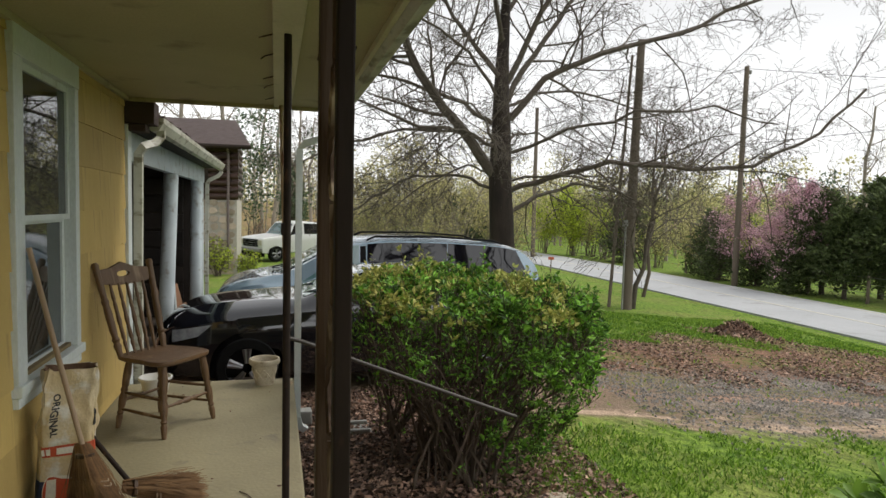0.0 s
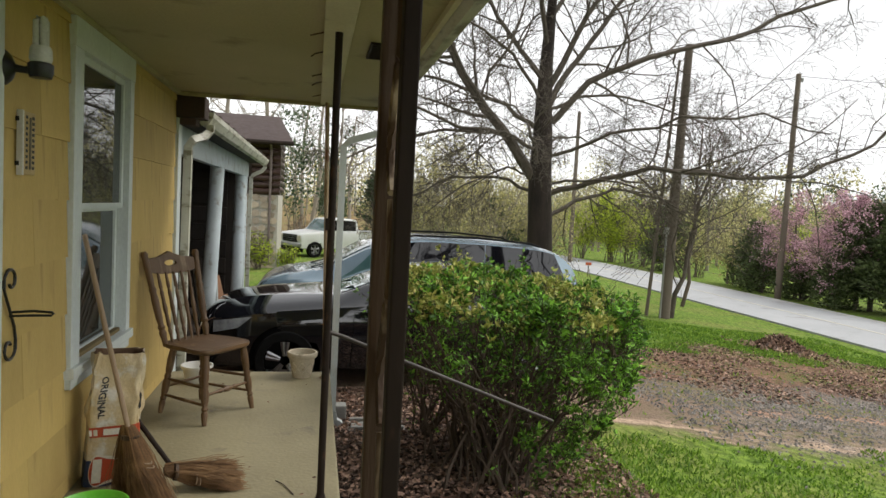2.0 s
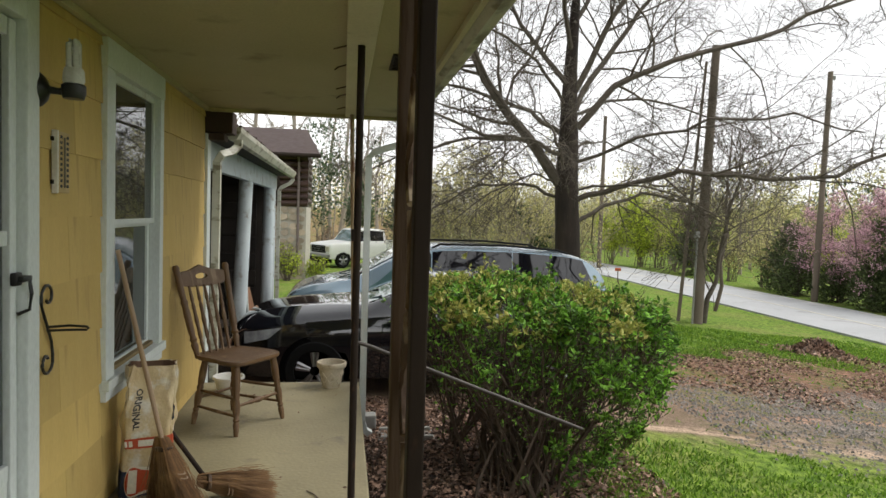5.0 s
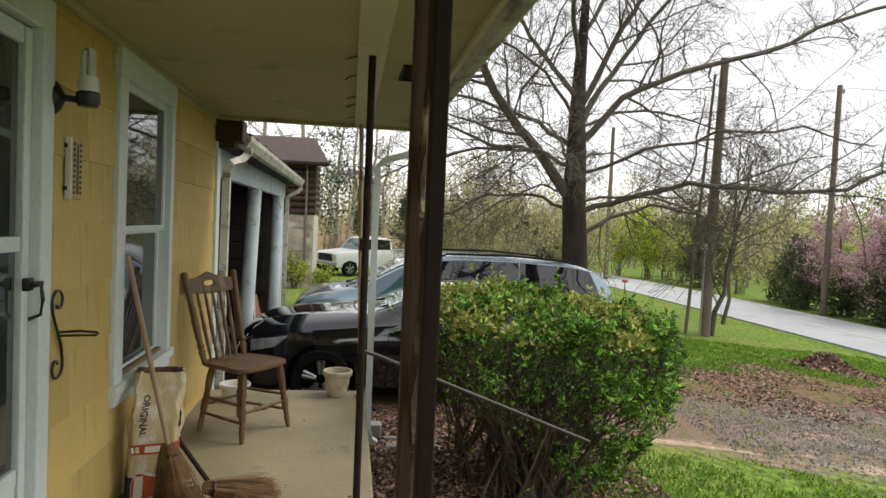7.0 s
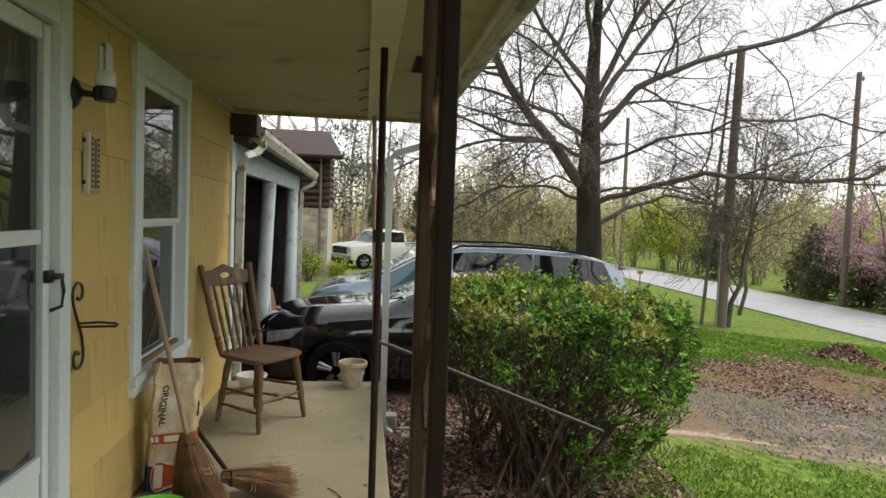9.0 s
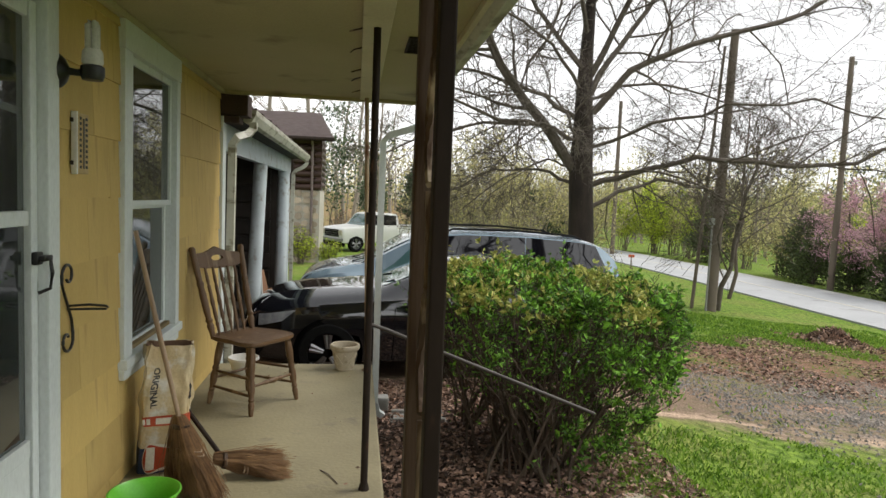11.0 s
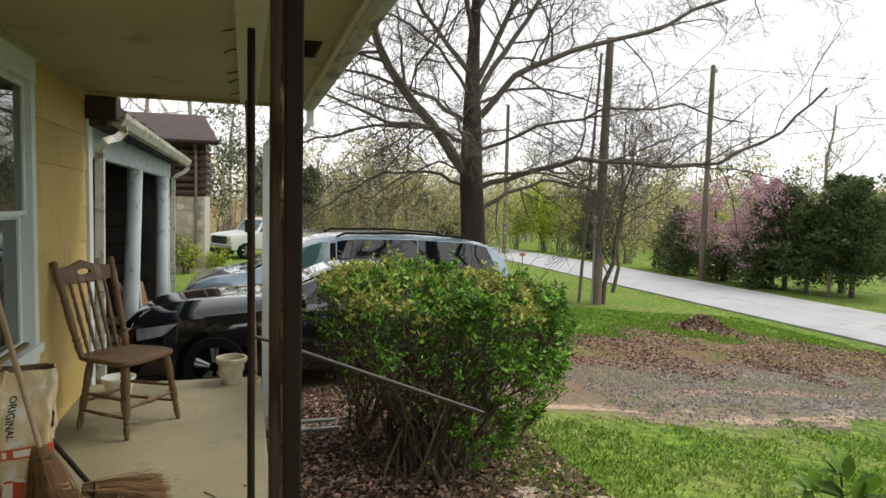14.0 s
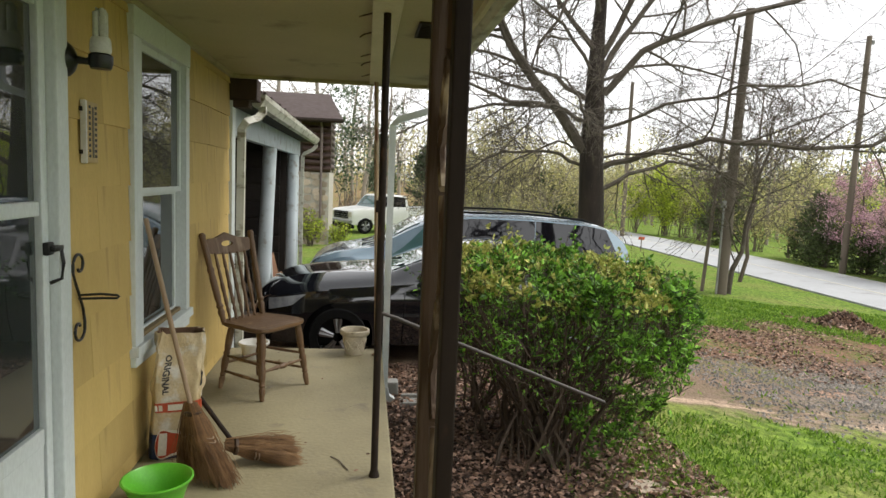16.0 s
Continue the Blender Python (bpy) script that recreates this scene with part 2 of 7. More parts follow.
def leafmat(name, a, b, vary=0.35, trans=0.35):
    """Leaf: diffuse with some light passing through, varied leaf by leaf."""
    m = bpy.data.materials.new(name)
    m.use_nodes = True
    n, l = m.node_tree.nodes, m.node_tree.links
    p = n["Principled BSDF"]
    p.inputs["Roughness"].default_value = 0.5
    p.inputs["Specular IOR Level"].default_value = 0.3
    geo, tex, no = n.new("ShaderNodeNewGeometry"), n.new("ShaderNodeTexCoord"), n.new("ShaderNodeTexNoise")
    no.inputs["Scale"].default_value = 1.3
    l.new(tex.outputs["Object"], no.inputs["Vector"])
    ad = n.new("ShaderNodeMath")
    ad.operation = "ADD"
    l.new(geo.outputs["Random Per Island"], ad.inputs[0])
    l.new(no.outputs["Fac"], ad.inputs[1])
    ra = n.new("ShaderNodeMapRange")
    ra.inputs["From Min"].default_value, ra.inputs["From Max"].default_value = 0.4, 1.6
    l.new(ad.outputs[0], ra.inputs["Value"])
    mx = n.new("ShaderNodeMix")
    mx.data_type = "RGBA"
    mx.inputs["A"].default_value, mx.inputs["B"].default_value = (*a, 1), (*b, 1)
    l.new(ra.outputs["Result"], mx.inputs["Factor"])
    hs = n.new("ShaderNodeHueSaturation")
    vr = n.new("ShaderNodeMapRange")
    vr.inputs["To Min"].default_value, vr.inputs["To Max"].default_value = 1 - vary, 1 + vary
    l.new(geo.outputs["Random Per Island"], vr.inputs["Value"])
    l.new(vr.outputs["Result"], hs.inputs["Value"])
    l.new(mx.outputs["Result"], hs.inputs["Color"])
    l.new(hs.outputs["Color"], p.inputs["Base Color"])
    tl = n.new("ShaderNodeBsdfTranslucent")
    l.new(hs.outputs["Color"], tl.inputs["Color"])
    ms = n.new("ShaderNodeMixShader")
    ms.inputs[0].default_value = trans
    l.new(p.outputs[0], ms.inputs[1])
    l.new(tl.outputs[0], ms.inputs[2])
    l.new(ms.outputs[0], n["Material Output"].inputs["Surface"])
    return m


M["leaf"] = leafmat("fresh_hedge_leaf", (0.050, 0.14, 0.018), (0.19, 0.38, 0.042), 0.6, 0.22)
M["leaf_new"] = leafmat("young_yellow_green_leaf", (0.25, 0.32, 0.045), (0.42, 0.39, 0.12), 0.4, 0.25)
M["leaf_big"] = leafmat("broad_shrub_leaf", (0.09, 0.19, 0.02), (0.20, 0.34, 0.05))
M["cedar"] = leafmat("cedar_foliage", (0.047, 0.075, 0.028), (0.13, 0.165, 0.062))
M["pine"] = leafmat("distant_evergreen", (0.05, 0.085, 0.04), (0.10, 0.14, 0.075))
M["lime"] = leafmat("spring_lime_leaf", (0.30, 0.42, 0.03), (0.46, 0.52, 0.06))
M["olive"] = leafmat("budding_olive_leaf", (0.35, 0.335, 0.14), (0.52, 0.47, 0.22))
M["brown_leaf"] = leafmat("brown_brush", (0.26, 0.17, 0.11), (0.36, 0.25, 0.16))
M["redbud"] = leafmat("redbud_blossom", (0.52, 0.29, 0.36), (0.66, 0.44, 0.50))
M["dead"] = leafmat("fallen_leaf", (0.115, 0.066, 0.046), (0.34, 0.225, 0.165), 0.7, 0.1)
M["grass"] = leafmat("grass_blade", (0.10, 0.22, 0.022), (0.22, 0.34, 0.04), 0.35, 0.3)


# ---- mesh helpers ----
def box(bm, x0, x1, y0, y1, z0, z1, bevel=0.0):
    before = set(bm.verts)
    g = bmesh.ops.create_cube(bm, size=1)
    for v in g["verts"]:
        v.co = Vector(((x0 + x1) / 2 + v.co.x * (x1 - x0), (y0 + y1) / 2 + v.co.y * (y1 - y0), (z0 + z1) / 2 + v.co.z * (z1 - z0)))
    if bevel:
        es = list({e for v in g["verts"] for e in v.link_edges})
        bmesh.ops.bevel(bm, geom=es, offset=bevel, segments=2, affect="EDGES", profile=0.6)
    return [v for v in bm.verts if v not in before]


def frame_of(d):
    d = d.normalized()
    u = d.cross(Vector((0, 0, 1)) if abs(d.z) < 0.95 else Vector((1, 0, 0))).normalized()
    return u, d.cross(u)


def tube(bm, pts, radii, sides=8, cap=True):
    pts = [Vector(p) for p in pts]
    radii = [radii] * len(pts) if isinstance(radii, (int, float)) else radii
    rings = []
    for i, p in enumerate(pts):
        d = pts[min(i + 1, len(pts) - 1)] - pts[max(i - 1, 0)]
        u, w = frame_of(d)
        rings.append([bm.verts.new(p + (u * math.cos(a) + w * math.sin(a)) * radii[i]) for a in (2 * math.pi * k / sides for k in range(sides))])
    for r0, r1 in zip(rings, rings[1:]):
        for k in range(sides):
            bm.faces.new((r0[k], r0[(k + 1) % sides], r1[(k + 1) % sides], r1[k]))
    if cap:
        bm.faces.new(rings[0][::-1])
        bm.faces.new(rings[-1])


def lathe(bm, prof, segs=24, at=(0, 0, 0), m=None):
    rings = []
    for r, z in prof:
        ring = []
        for k in range(segs):
            a = 2 * math.pi * k / segs
            co = Vector((max(r, 0.0004) * math.cos(a), max(r, 0.0004) * math.sin(a), z))
            ring.append(bm.verts.new((m @ co if m else co) + Vector(at)))
        rings.append(ring)
    for r0, r1 in zip(rings, rings[1:]):
        for k in range(segs):
            bm.faces.new((r0[k], r0[(k + 1) % segs], r1[(k + 1) % segs], r1[k]))


def mesh(name, bm, material, smooth=False):
    bmesh.ops.recalc_face_normals(bm, faces=bm.faces)
    me = bpy.data.meshes.new(name)
    bm.to_mesh(me)
    bm.free()
    for q in material if isinstance(material, (list, tuple)) else (material,):
        me.materials.append(q)
    if smooth:
        for p in me.polygons:
            p.use_smooth = True
        me.set_sharp_from_angle(angle=radians(38))
    return me


def part(name, bm, material, parent, label="", smooth=False):
    ob = new(name, mesh(name, bm, material, smooth))
    ob.parent = parent
    if label:
        ob["label"] = label
    return ob


def thing(name, label, category, group="", kind="", at=None, bm=None, material=None, smooth=False):
    ob = new(name, mesh(name, bm, material, smooth) if bm else None)
    if at is not None:
        ob.matrix_world = at
    return tagged(ob, label, category, group, kind)


def structure(name, bm, material, label, category="", smooth=False):
    return tagged(new(name, mesh(name, bm, material, smooth)), label, category or name.split("_")[0], "", "structure")


def raw(name, verts, faces, material, smooth=False):
    me = bpy.data.meshes.new(name)
    me.from_pydata(verts, [], faces)
    for q in material if isinstance(material, (list, tuple)) else (material,):
        me.materials.append(q)
    if smooth:
        for p in me.polygons:
            p.use_smooth = True
    return new(name, me)


def B():
    return bmesh.new()


class Twigs:
    """Collects thin tapered tubes and leaves in plain lists."""

    def __init__(self):
        self.v, self.f = [], []

    def tube(self, pts, r0, r1, sides=4):
        n, base = len(pts), len(self.v)
        for i, p in enumerate(pts):
            d = pts[min(i + 1, n - 1)] - pts[max(i - 1, 0)]
            u, w = frame_of(d) if d.length > 1e-6 else (Vector((1, 0, 0)), Vector((0, 1, 0)))
            r = (r0 + (r1 - r0) * i / (n - 1))
            for k in range(sides):
                a = 2 * math.pi * k / sides
                self.v.append(tuple(p + (u * math.cos(a) + w * math.sin(a)) * r))
        for i in range(n - 1):
            for k in range(sides):
                a, b = base + i * sides, base + (i + 1) * sides
                self.f.append((a + k, a + (k + 1) % sides, b + (k + 1) % sides, b + k))

    def leaf(self, p, d, size, rnd, width=0.5, fold=0.15):
        d = d.normalized()
        u = d.cross(Vector((rnd.uniform(-1, 1), rnd.uniform(-1, 1), rnd.uniform(-1, 1))))
        if u.length < 1e-3:
            return
        u.normalize()
        n = d.cross(u)
        b = len(self.v)
        for q in (p, p + d * size * 0.45 + u * size * width * 0.5 + n * size * fold, p + d * size, p + d * size * 0.45 - u * size * width * 0.5 + n * size * fold):
            self.v.append(tuple(q))
        self.f.append((b, b + 1, b + 2, b + 3))

    def done(self, name, material, smooth=False):
        return raw(name, self.v, self.f, material, smooth)


def rv(rnd, s=1.0):
    return Vector((rnd.gauss(0, s), rnd.gauss(0, s), rnd.gauss(0, s)))


# ---- ground, road ----
def lerp(a, b, t):
    return a + (b - a) * t


def clamp(v, a=0.0, b=1.0):
    return max(a, min(b, v))


def gz(x, y):
    """Height of the ground: falls from the house to the road, level beyond."""
    u = clamp((x - 3.5) / 13.0)
    near = -0.56 - 0.030 * clamp(y - 6.0, -8, 26)
    z = lerp(near, -2.05, u)
    if x > 23:
        z -= 0.035 * clamp(x - 23, 0, 60)
    if y > 60:
        z += 0.02 * clamp(y - 60, 0, 200) * clamp((40 - x) / 40)
    if x > 150:
        z += 0.05 * (x - 150)
    bump = 0.05 * noise.noise(Vector((x * 0.35, y * 0.35, 0))) + 0.018 * noise.noise(Vector((x * 1.7, y * 1.7, 4)))
    return z + bump * clamp((x - 1.4) / 1.0) * clamp((17 - x) / 1.5) if x < 22 else z


def ticks(stops):
    out = []
    for a, b, s in stops:
        out += list(np.arange(a, b, s))
    return out + [stops[-1][1]]


gx = ticks([(-900, -100, 100), (-100, -20, 10), (-20, 0, 2), (0, 18, 0.25), (18, 40, 1.5), (40, 120, 8), (120, 1000, 80)])
gy = ticks([(-500, -20, 60), (-20, 0, 2), (0, 22, 0.25), (22, 60, 1.5), (60, 200, 10), (200, 1400, 100)])
gv = [(x, y, gz(x, y)) for y in gy for x in gx]
nx = len(gx)
gf = [(j * nx + i, j * nx + i + 1, (j + 1) * nx + i + 1, (j + 1) * nx + i) for j in range(len(gy) - 1) for i in range(nx - 1)]


def ground_material():
    """Grass with worn clay, gravel track, leaf litter; each with its own uneven outline."""
    m = bpy.data.materials.new("yard_ground")
    m.use_nodes = True
    n, l = m.node_tree.nodes, m.node_tree.links
    p = n["Principled BSDF"]
    p.inputs["Roughness"].default_value = 0.95
    p.inputs["Specular IOR Level"].default_value = 0.15
    tex = n.new("ShaderNodeTexCoord")

    def nz(scale, detail=6, stretch=None):
        q = n.new("ShaderNodeTexNoise")
        q.inputs["Scale"].default_value, q.inputs["Detail"].default_value = scale, detail
        if stretch:
            mp = n.new("ShaderNodeMapping")
            mp.inputs["Scale"].default_value = stretch
            l.new(tex.outputs["Object"], mp.inputs["Vector"])
            l.new(mp.outputs["Vector"], q.inputs["Vector"])
        else:
            l.new(tex.outputs["Object"], q.inputs["Vector"])
        return q.outputs["Fac"]

    def math_(op, a, b, cl=False):
        q = n.new("ShaderNodeMath")
        q.operation, q.use_clamp = op, cl
        for i, v in enumerate((a, b)):
            if isinstance(v, (int, float)):
                q.inputs[i].default_value = v
            else:
                l.new(v, q.inputs[i])
        return q.outputs[0]

    def mapr(v, a, b, c=0.0, d=1.0):
        q = n.new("ShaderNodeMapRange")
        for k, w in zip(("From Min", "From Max", "To Min", "To Max"), (a, b, c, d)):
            q.inputs[k].default_value = w
        l.new(v, q.inputs["Value"])
        return q.outputs["Result"]

    def mix(f, a, b):
        q = n.new("ShaderNodeMix")
        q.data_type = "RGBA"
        if isinstance(f, float):
            q.inputs["Factor"].default_value = f
        else:
            l.new(f, q.inputs["Factor"])
        for k, v in (("A", a), ("B", b)):
            if isinstance(v, tuple):
                q.inputs[k].default_value = (*v, 1)
            else:
                l.new(v, q.inputs[k])
        return q.outputs["Result"]

    sep = n.new("ShaderNodeSeparateXYZ")
    l.new(tex.outputs["Object"], sep.inputs[0])
    X, Y = sep.outputs[0], sep.outputs[1]
    wob = math_("MULTIPLY", math_("SUBTRACT", nz(0.55), 0.5), 3.2)
    wob2 = math_("MULTIPLY", math_("SUBTRACT", nz(2.2), 0.5), 1.6)
    w = math_("ADD", wob, wob2)
    fine, mid, big = nz(45, 4), nz(9, 6), nz(0.8, 4)
    grass = mix(mapr(mid, 0.3, 0.7), (0.085, 0.16, 0.022), (0.18, 0.26, 0.04))
    grass = mix(mapr(big, 0.45, 0.65, 0.0, 0.5), grass, (0.22, 0.215, 0.07))
    clay = mix(mapr(mid, 0.3, 0.7), (0.27, 0.195, 0.135), (0.17, 0.12, 0.085))
    gravel = mix(mapr(fine, 0.35, 0.65), (0.125, 0.105, 0.088), (0.30, 0.27, 0.235))
    litter = mix(mapr(mid, 0.35, 0.65), (0.12, 0.066, 0.045), (0.23, 0.130, 0.090))
    mulch = mix(mapr(fine, 0.3, 0.7), (0.022, 0.015, 0.011), (0.06, 0.04, 0.03))
    # the track crosses the yard from the drive to the road: along x, between y 6.2 and 12
    yy = math_("ADD", math_("SUBTRACT", Y, math_("MULTIPLY", X, 0.10)), math_("MULTIPLY", w, 0.45))
    on_track = math_("MULTIPLY", mapr(yy, 5.2, 5.55), mapr(yy, 9.2, 8.3))
    on_litter = math_("MULTIPLY", mapr(yy, 7.9, 8.6), mapr(yy, 12.6, 11.0))
    east = mapr(math_("ADD", X, w), 16.6, 15.0)
    bare = mapr(math_("ADD", mid, math_("MULTIPLY", big, 0.7)), 0.66, 0.86, 0.45, 1.0)
    col = mix(math_("MULTIPLY", math_("MULTIPLY", on_track, east), bare), grass, clay)
    col = mix(math_("MULTIPLY", math_("MULTIPLY", on_track, mapr(math_("ADD", big, math_("MULTIPLY", mid, 0.3)), 0.56, 0.72)), mapr(X, 4.5, 7.5)), col, gravel)
    col = mix(math_("MULTIPLY", math_("MULTIPLY", on_litter, east), mapr(math_("ADD", mid, math_("MULTIPLY", big, 0.5)), 0.62, 0.80, 0.35, 1.0)), col, litter)
    # pale and reddish clay worn bare in ruts along the track
    rut = nz(2.6, 6, (0.16, 1.5, 1.0))
    for lo, hi, tone in ((5.25, 5.95, (0.44, 0.325, 0.235)), (6.45, 7.05, (0.37, 0.235, 0.165))):
        band = math_("MULTIPLY", mapr(yy, lo, lo + 0.2), mapr(yy, hi, hi - 0.2))
        col = mix(math_("MULTIPLY", math_("MULTIPLY", band, east), mapr(rut, 0.44, 0.58)), col, tone)
    dark_rut = math_("MULTIPLY", on_track, mapr(nz(3.4, 6, (0.14, 1.8, 1.0)), 0.55, 0.68, 0.0, 0.7))
    col = mix(dark_rut, col, (0.115, 0.085, 0.062))
    # bare bed along the porch and under the hedge
    bed = math_("MULTIPLY", mapr(math_("ADD", X, math_("MULTIPLY", w, 0.45)), 3.3, 2.9), mapr(Y, 14.0, 12.5))
    col = mix(bed, col, mulch)
    # clay drive where the cars stand
    drive = math_("MULTIPLY", math_("MULTIPLY", mapr(Y, 6.4, 7.0), mapr(Y, 12.5, 11.5)), mapr(X, 6.5, 5.0))
    col = mix(math_("MULTIPLY", drive, 0.85), col, clay)
    # dry field beyond the far lawn
    field = math_("MULTIPLY", mapr(math_("ADD", Y, math_("MULTIPLY", wob, 2.0)), 38.0, 44.0), mapr(X, 17.5, 15.0))
    col = mix(field, col, mix(mapr(big, 0.4, 0.6), (0.24, 0.15, 0.085), (0.20, 0.19, 0.07)))
    grit = nz(110, 2)
    dirt = mapr(math_("ADD", math_("ADD", mid, fine), grit), 1.1, 1.9, 0.35, 1.65)
    hs = n.new("ShaderNodeHueSaturation")
    l.new(dirt, hs.inputs["Value"])
    l.new(col, hs.inputs["Color"])
    l.new(hs.outputs["Color"], p.inputs["Base Color"])
    bp = n.new("ShaderNodeBump")
    bp.inputs["Strength"].default_value, bp.inputs["Distance"].default_value = 0.9, 0.04
    l.new(math_("ADD", mid, math_("MULTIPLY", fine, 0.5)), bp.inputs["Height"])
    l.new(bp.outputs["Normal"], p.inputs["Normal"])
    return m


ground = raw("ground", gv, gf, ground_material(), True)
tagged(ground, "sloping yard of patchy grass, leaf litter, clay and gravel", "ground", "", "structure")


def road_z(y):
    return -1.99 + (0.02 * (y - 60) if y > 60 else 0)


def strip(bm, x0, x1, dz, y0=-120.0, y1=260.0, step=5.0, thick=0.06):
    ys = np.arange(y0, y1 + step, step)
    bend = lambda y: -0.0042 * max(0.0, y - 34) ** 2
    rows = [[bm.verts.new((x + bend(y), y, road_z(y) + dz)) for x in (x0, x1)] + [bm.verts.new((x + bend(y), y, road_z(y) + dz - thick)) for x in (x1, x0)] for y in ys]
    for a, b in zip(rows, rows[1:]):
        for k in range(4):
            bm.faces.new((a[k], a[(k + 1) % 4], b[(k + 1) % 4], b[k]))


bm = B()
strip(bm, 17.3, 22.3, 0.0, thick=0.3)
structure("road", bm, M["asphalt"], "pale grey worn two-lane asphalt road past the yard", "road")
bm = B()
strip(bm, 19.72, 19.84, 0.008, thick=0.006)
strip(bm, 21.95, 22.05, 0.008, thick=0.006)
structure("road_marking", bm, M["line"], "faded pale lines along the road", "road marking")


# ---- house, porch ----
Y0, Y1 = -4.5, 5.62            # the porch runs from behind the camera to here
WIN = (3.42, 4.36, 0.55, 2.15)  # outer trim of the window: y, y, z, z
DOOR = (1.63, 2.755, 0.0, 2.12)  # outer trim of the storm door


def wall_with_holes(bm, x0, x1, y0, y1, z0, z1, holes):
    ys = sorted({y0, y1, *[h[0] for h in holes], *[h[1] for h in holes]})
    zs = sorted({z0, z1, *[h[2] for h in holes], *[h[3] for h in holes]})
    for a, b in zip(ys, ys[1:]):
        for c, d in zip(zs, zs[1:]):
            if not any(h[0] <= a and b <= h[1] and h[2] <= c and d <= h[3] for h in holes):
                box(bm, x0, x1, a, b, c, d)


wh = (WIN[0] + 0.10, WIN[1] - 0.05, WIN[2] + 0.06, WIN[3] - 0.12)
dh = (DOOR[0] + 0.12, DOOR[1] - 0.08, 0.0, DOOR[3] - 0.1)
bm = B()
wall_with_holes(bm, 0.06, WX - 0.014, Y0, Y1, -0.7, CEIL + 0.02, [wh, dh])
wall_front = structure("wall_front", bm, M["sheath"], "house wall clad in weathered mustard yellow shingles", "wall")
bm = B()
box(bm, -7.0, 0.06, Y1 - 0.16, Y1, -0.7, CEIL + 0.3)
box(bm, -7.0, 0.06, Y0, Y0 + 0.16, -0.7, CEIL + 0.3)
box(bm, -7.16, -7.0, Y0, Y1, -0.7, CEIL + 0.3)
structure("wall_back", bm, M["sheath"], "plain yellowish side and back walls of the house", "wall")
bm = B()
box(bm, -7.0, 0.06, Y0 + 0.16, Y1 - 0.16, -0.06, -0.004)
structure("floor_inside", bm, M["dark_room"], "floor inside the house, dimness put into its colour", "floor")
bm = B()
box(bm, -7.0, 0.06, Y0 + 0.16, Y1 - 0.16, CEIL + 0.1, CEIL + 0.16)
structure("ceiling_inside", bm, M["dark_room"], "ceiling inside the house, dimness put into its colour", "ceiling")
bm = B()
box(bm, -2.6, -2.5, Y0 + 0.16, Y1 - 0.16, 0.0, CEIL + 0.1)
structure("wall_inside", bm, M["dark_room"], "inner wall of the house, dimness put into its colour", "wall")

# porch slab with a rounded, worn lip
bm = B()
box(bm, WX - 0.01, 1.44, Y0, Y1 + 0.03, -0.14, 0.0, 0.012)
box(bm, WX - 0.01, 1.40, Y0, Y1 - 0.02, -0.75, -0.138)
floor = structure("floor", bm, M["concrete"], "stained bare concrete porch floor slab", "floor")

# ceiling, soffit, fascia, roof
bm = B()
box(bm, WX - 0.01, EX, Y0, Y1 + 0.02, CEIL, CEIL + 0.025)
structure("ceiling", bm, M["ceiling"], "olive cream painted board ceiling of the porch", "ceiling")
bm = B()
for x0, x1, y0, y1, z0, z1 in ((WX, WX + 0.03, Y0, WIN[0] - 0.02, CEIL - 0.035, CEIL - 0.002), (WX, WX + 0.03, WIN[0] - 0.02, Y1, CEIL - 0.03, CEIL - 0.002), (WX + 0.03, EX, Y1 - 0.01, Y1 + 0.018, CEIL - 0.03, CEIL - 0.001)):
    box(bm, x0, x1, y0, y1, z0, z1, 0.004)
structure("trim_ceiling", bm, M["ceiling"], "narrow painted moulding round the porch ceiling", "trim")
bm = B()
box(bm, EX, EX + 0.025, Y0, Y1 + 0.04, CEIL - 0.03, CEIL + 0.14, 0.004)
box(bm, WX, EX, Y1 + 0.02, Y1 + 0.045, CEIL - 0.02, CEIL + 0.16, 0.004)
structure("fascia", bm, M["cream"], "cream painted fascia boards round the porch roof", "trim")
bm = B()
vs = [bm.verts.new(p) for p in ((EX + 0.13, Y0 - 0.2, CEIL + 0.14), (EX + 0.13, Y1 + 0.1, CEIL + 0.14), (-3.5, Y1 + 0.1, CEIL + 1.5), (-3.5, Y0 - 0.2, CEIL + 1.5), (-7.5, Y1 + 0.1, CEIL + 0.14), (-7.5, Y0 - 0.2, CEIL + 0.14))]
for q in ((0, 1, 2, 3), (3, 2, 4, 5)):
    bm.faces.new([vs[k] for k in q])
bmesh.ops.solidify(bm, geom=bm.faces[:], thickness=0.05)
structure("roof", bm, M["roof_dark"], "low dark shingled house roof", "roof")
bm = B()
for y in (Y1 - 0.02, Y0 + 0.02):
    q = [bm.verts.new(p) for p in ((EX, y, CEIL + 0.03), (-3.5, y, CEIL + 1.44), (-7.2, y, CEIL + 0.2), (-7.2, y, CEIL + 0.03))]
    bm.faces.new(q)
bmesh.ops.solidify(bm, geom=bm.faces[:], thickness=0.03)
structure("wall_gable", bm, M["cream"], "boarded gable ends under the roof", "wall")

# boxed beam over the posts
bm = B()
box(bm, 1.275, 1.405, Y0, Y1 - 0.03, CEIL - 0.02, CEIL - 0.002, 0.004)
tagged(new("beam", mesh("beam", bm, M["cream"])), "cream boxed beam over the porch posts", "beam", "", "structure")
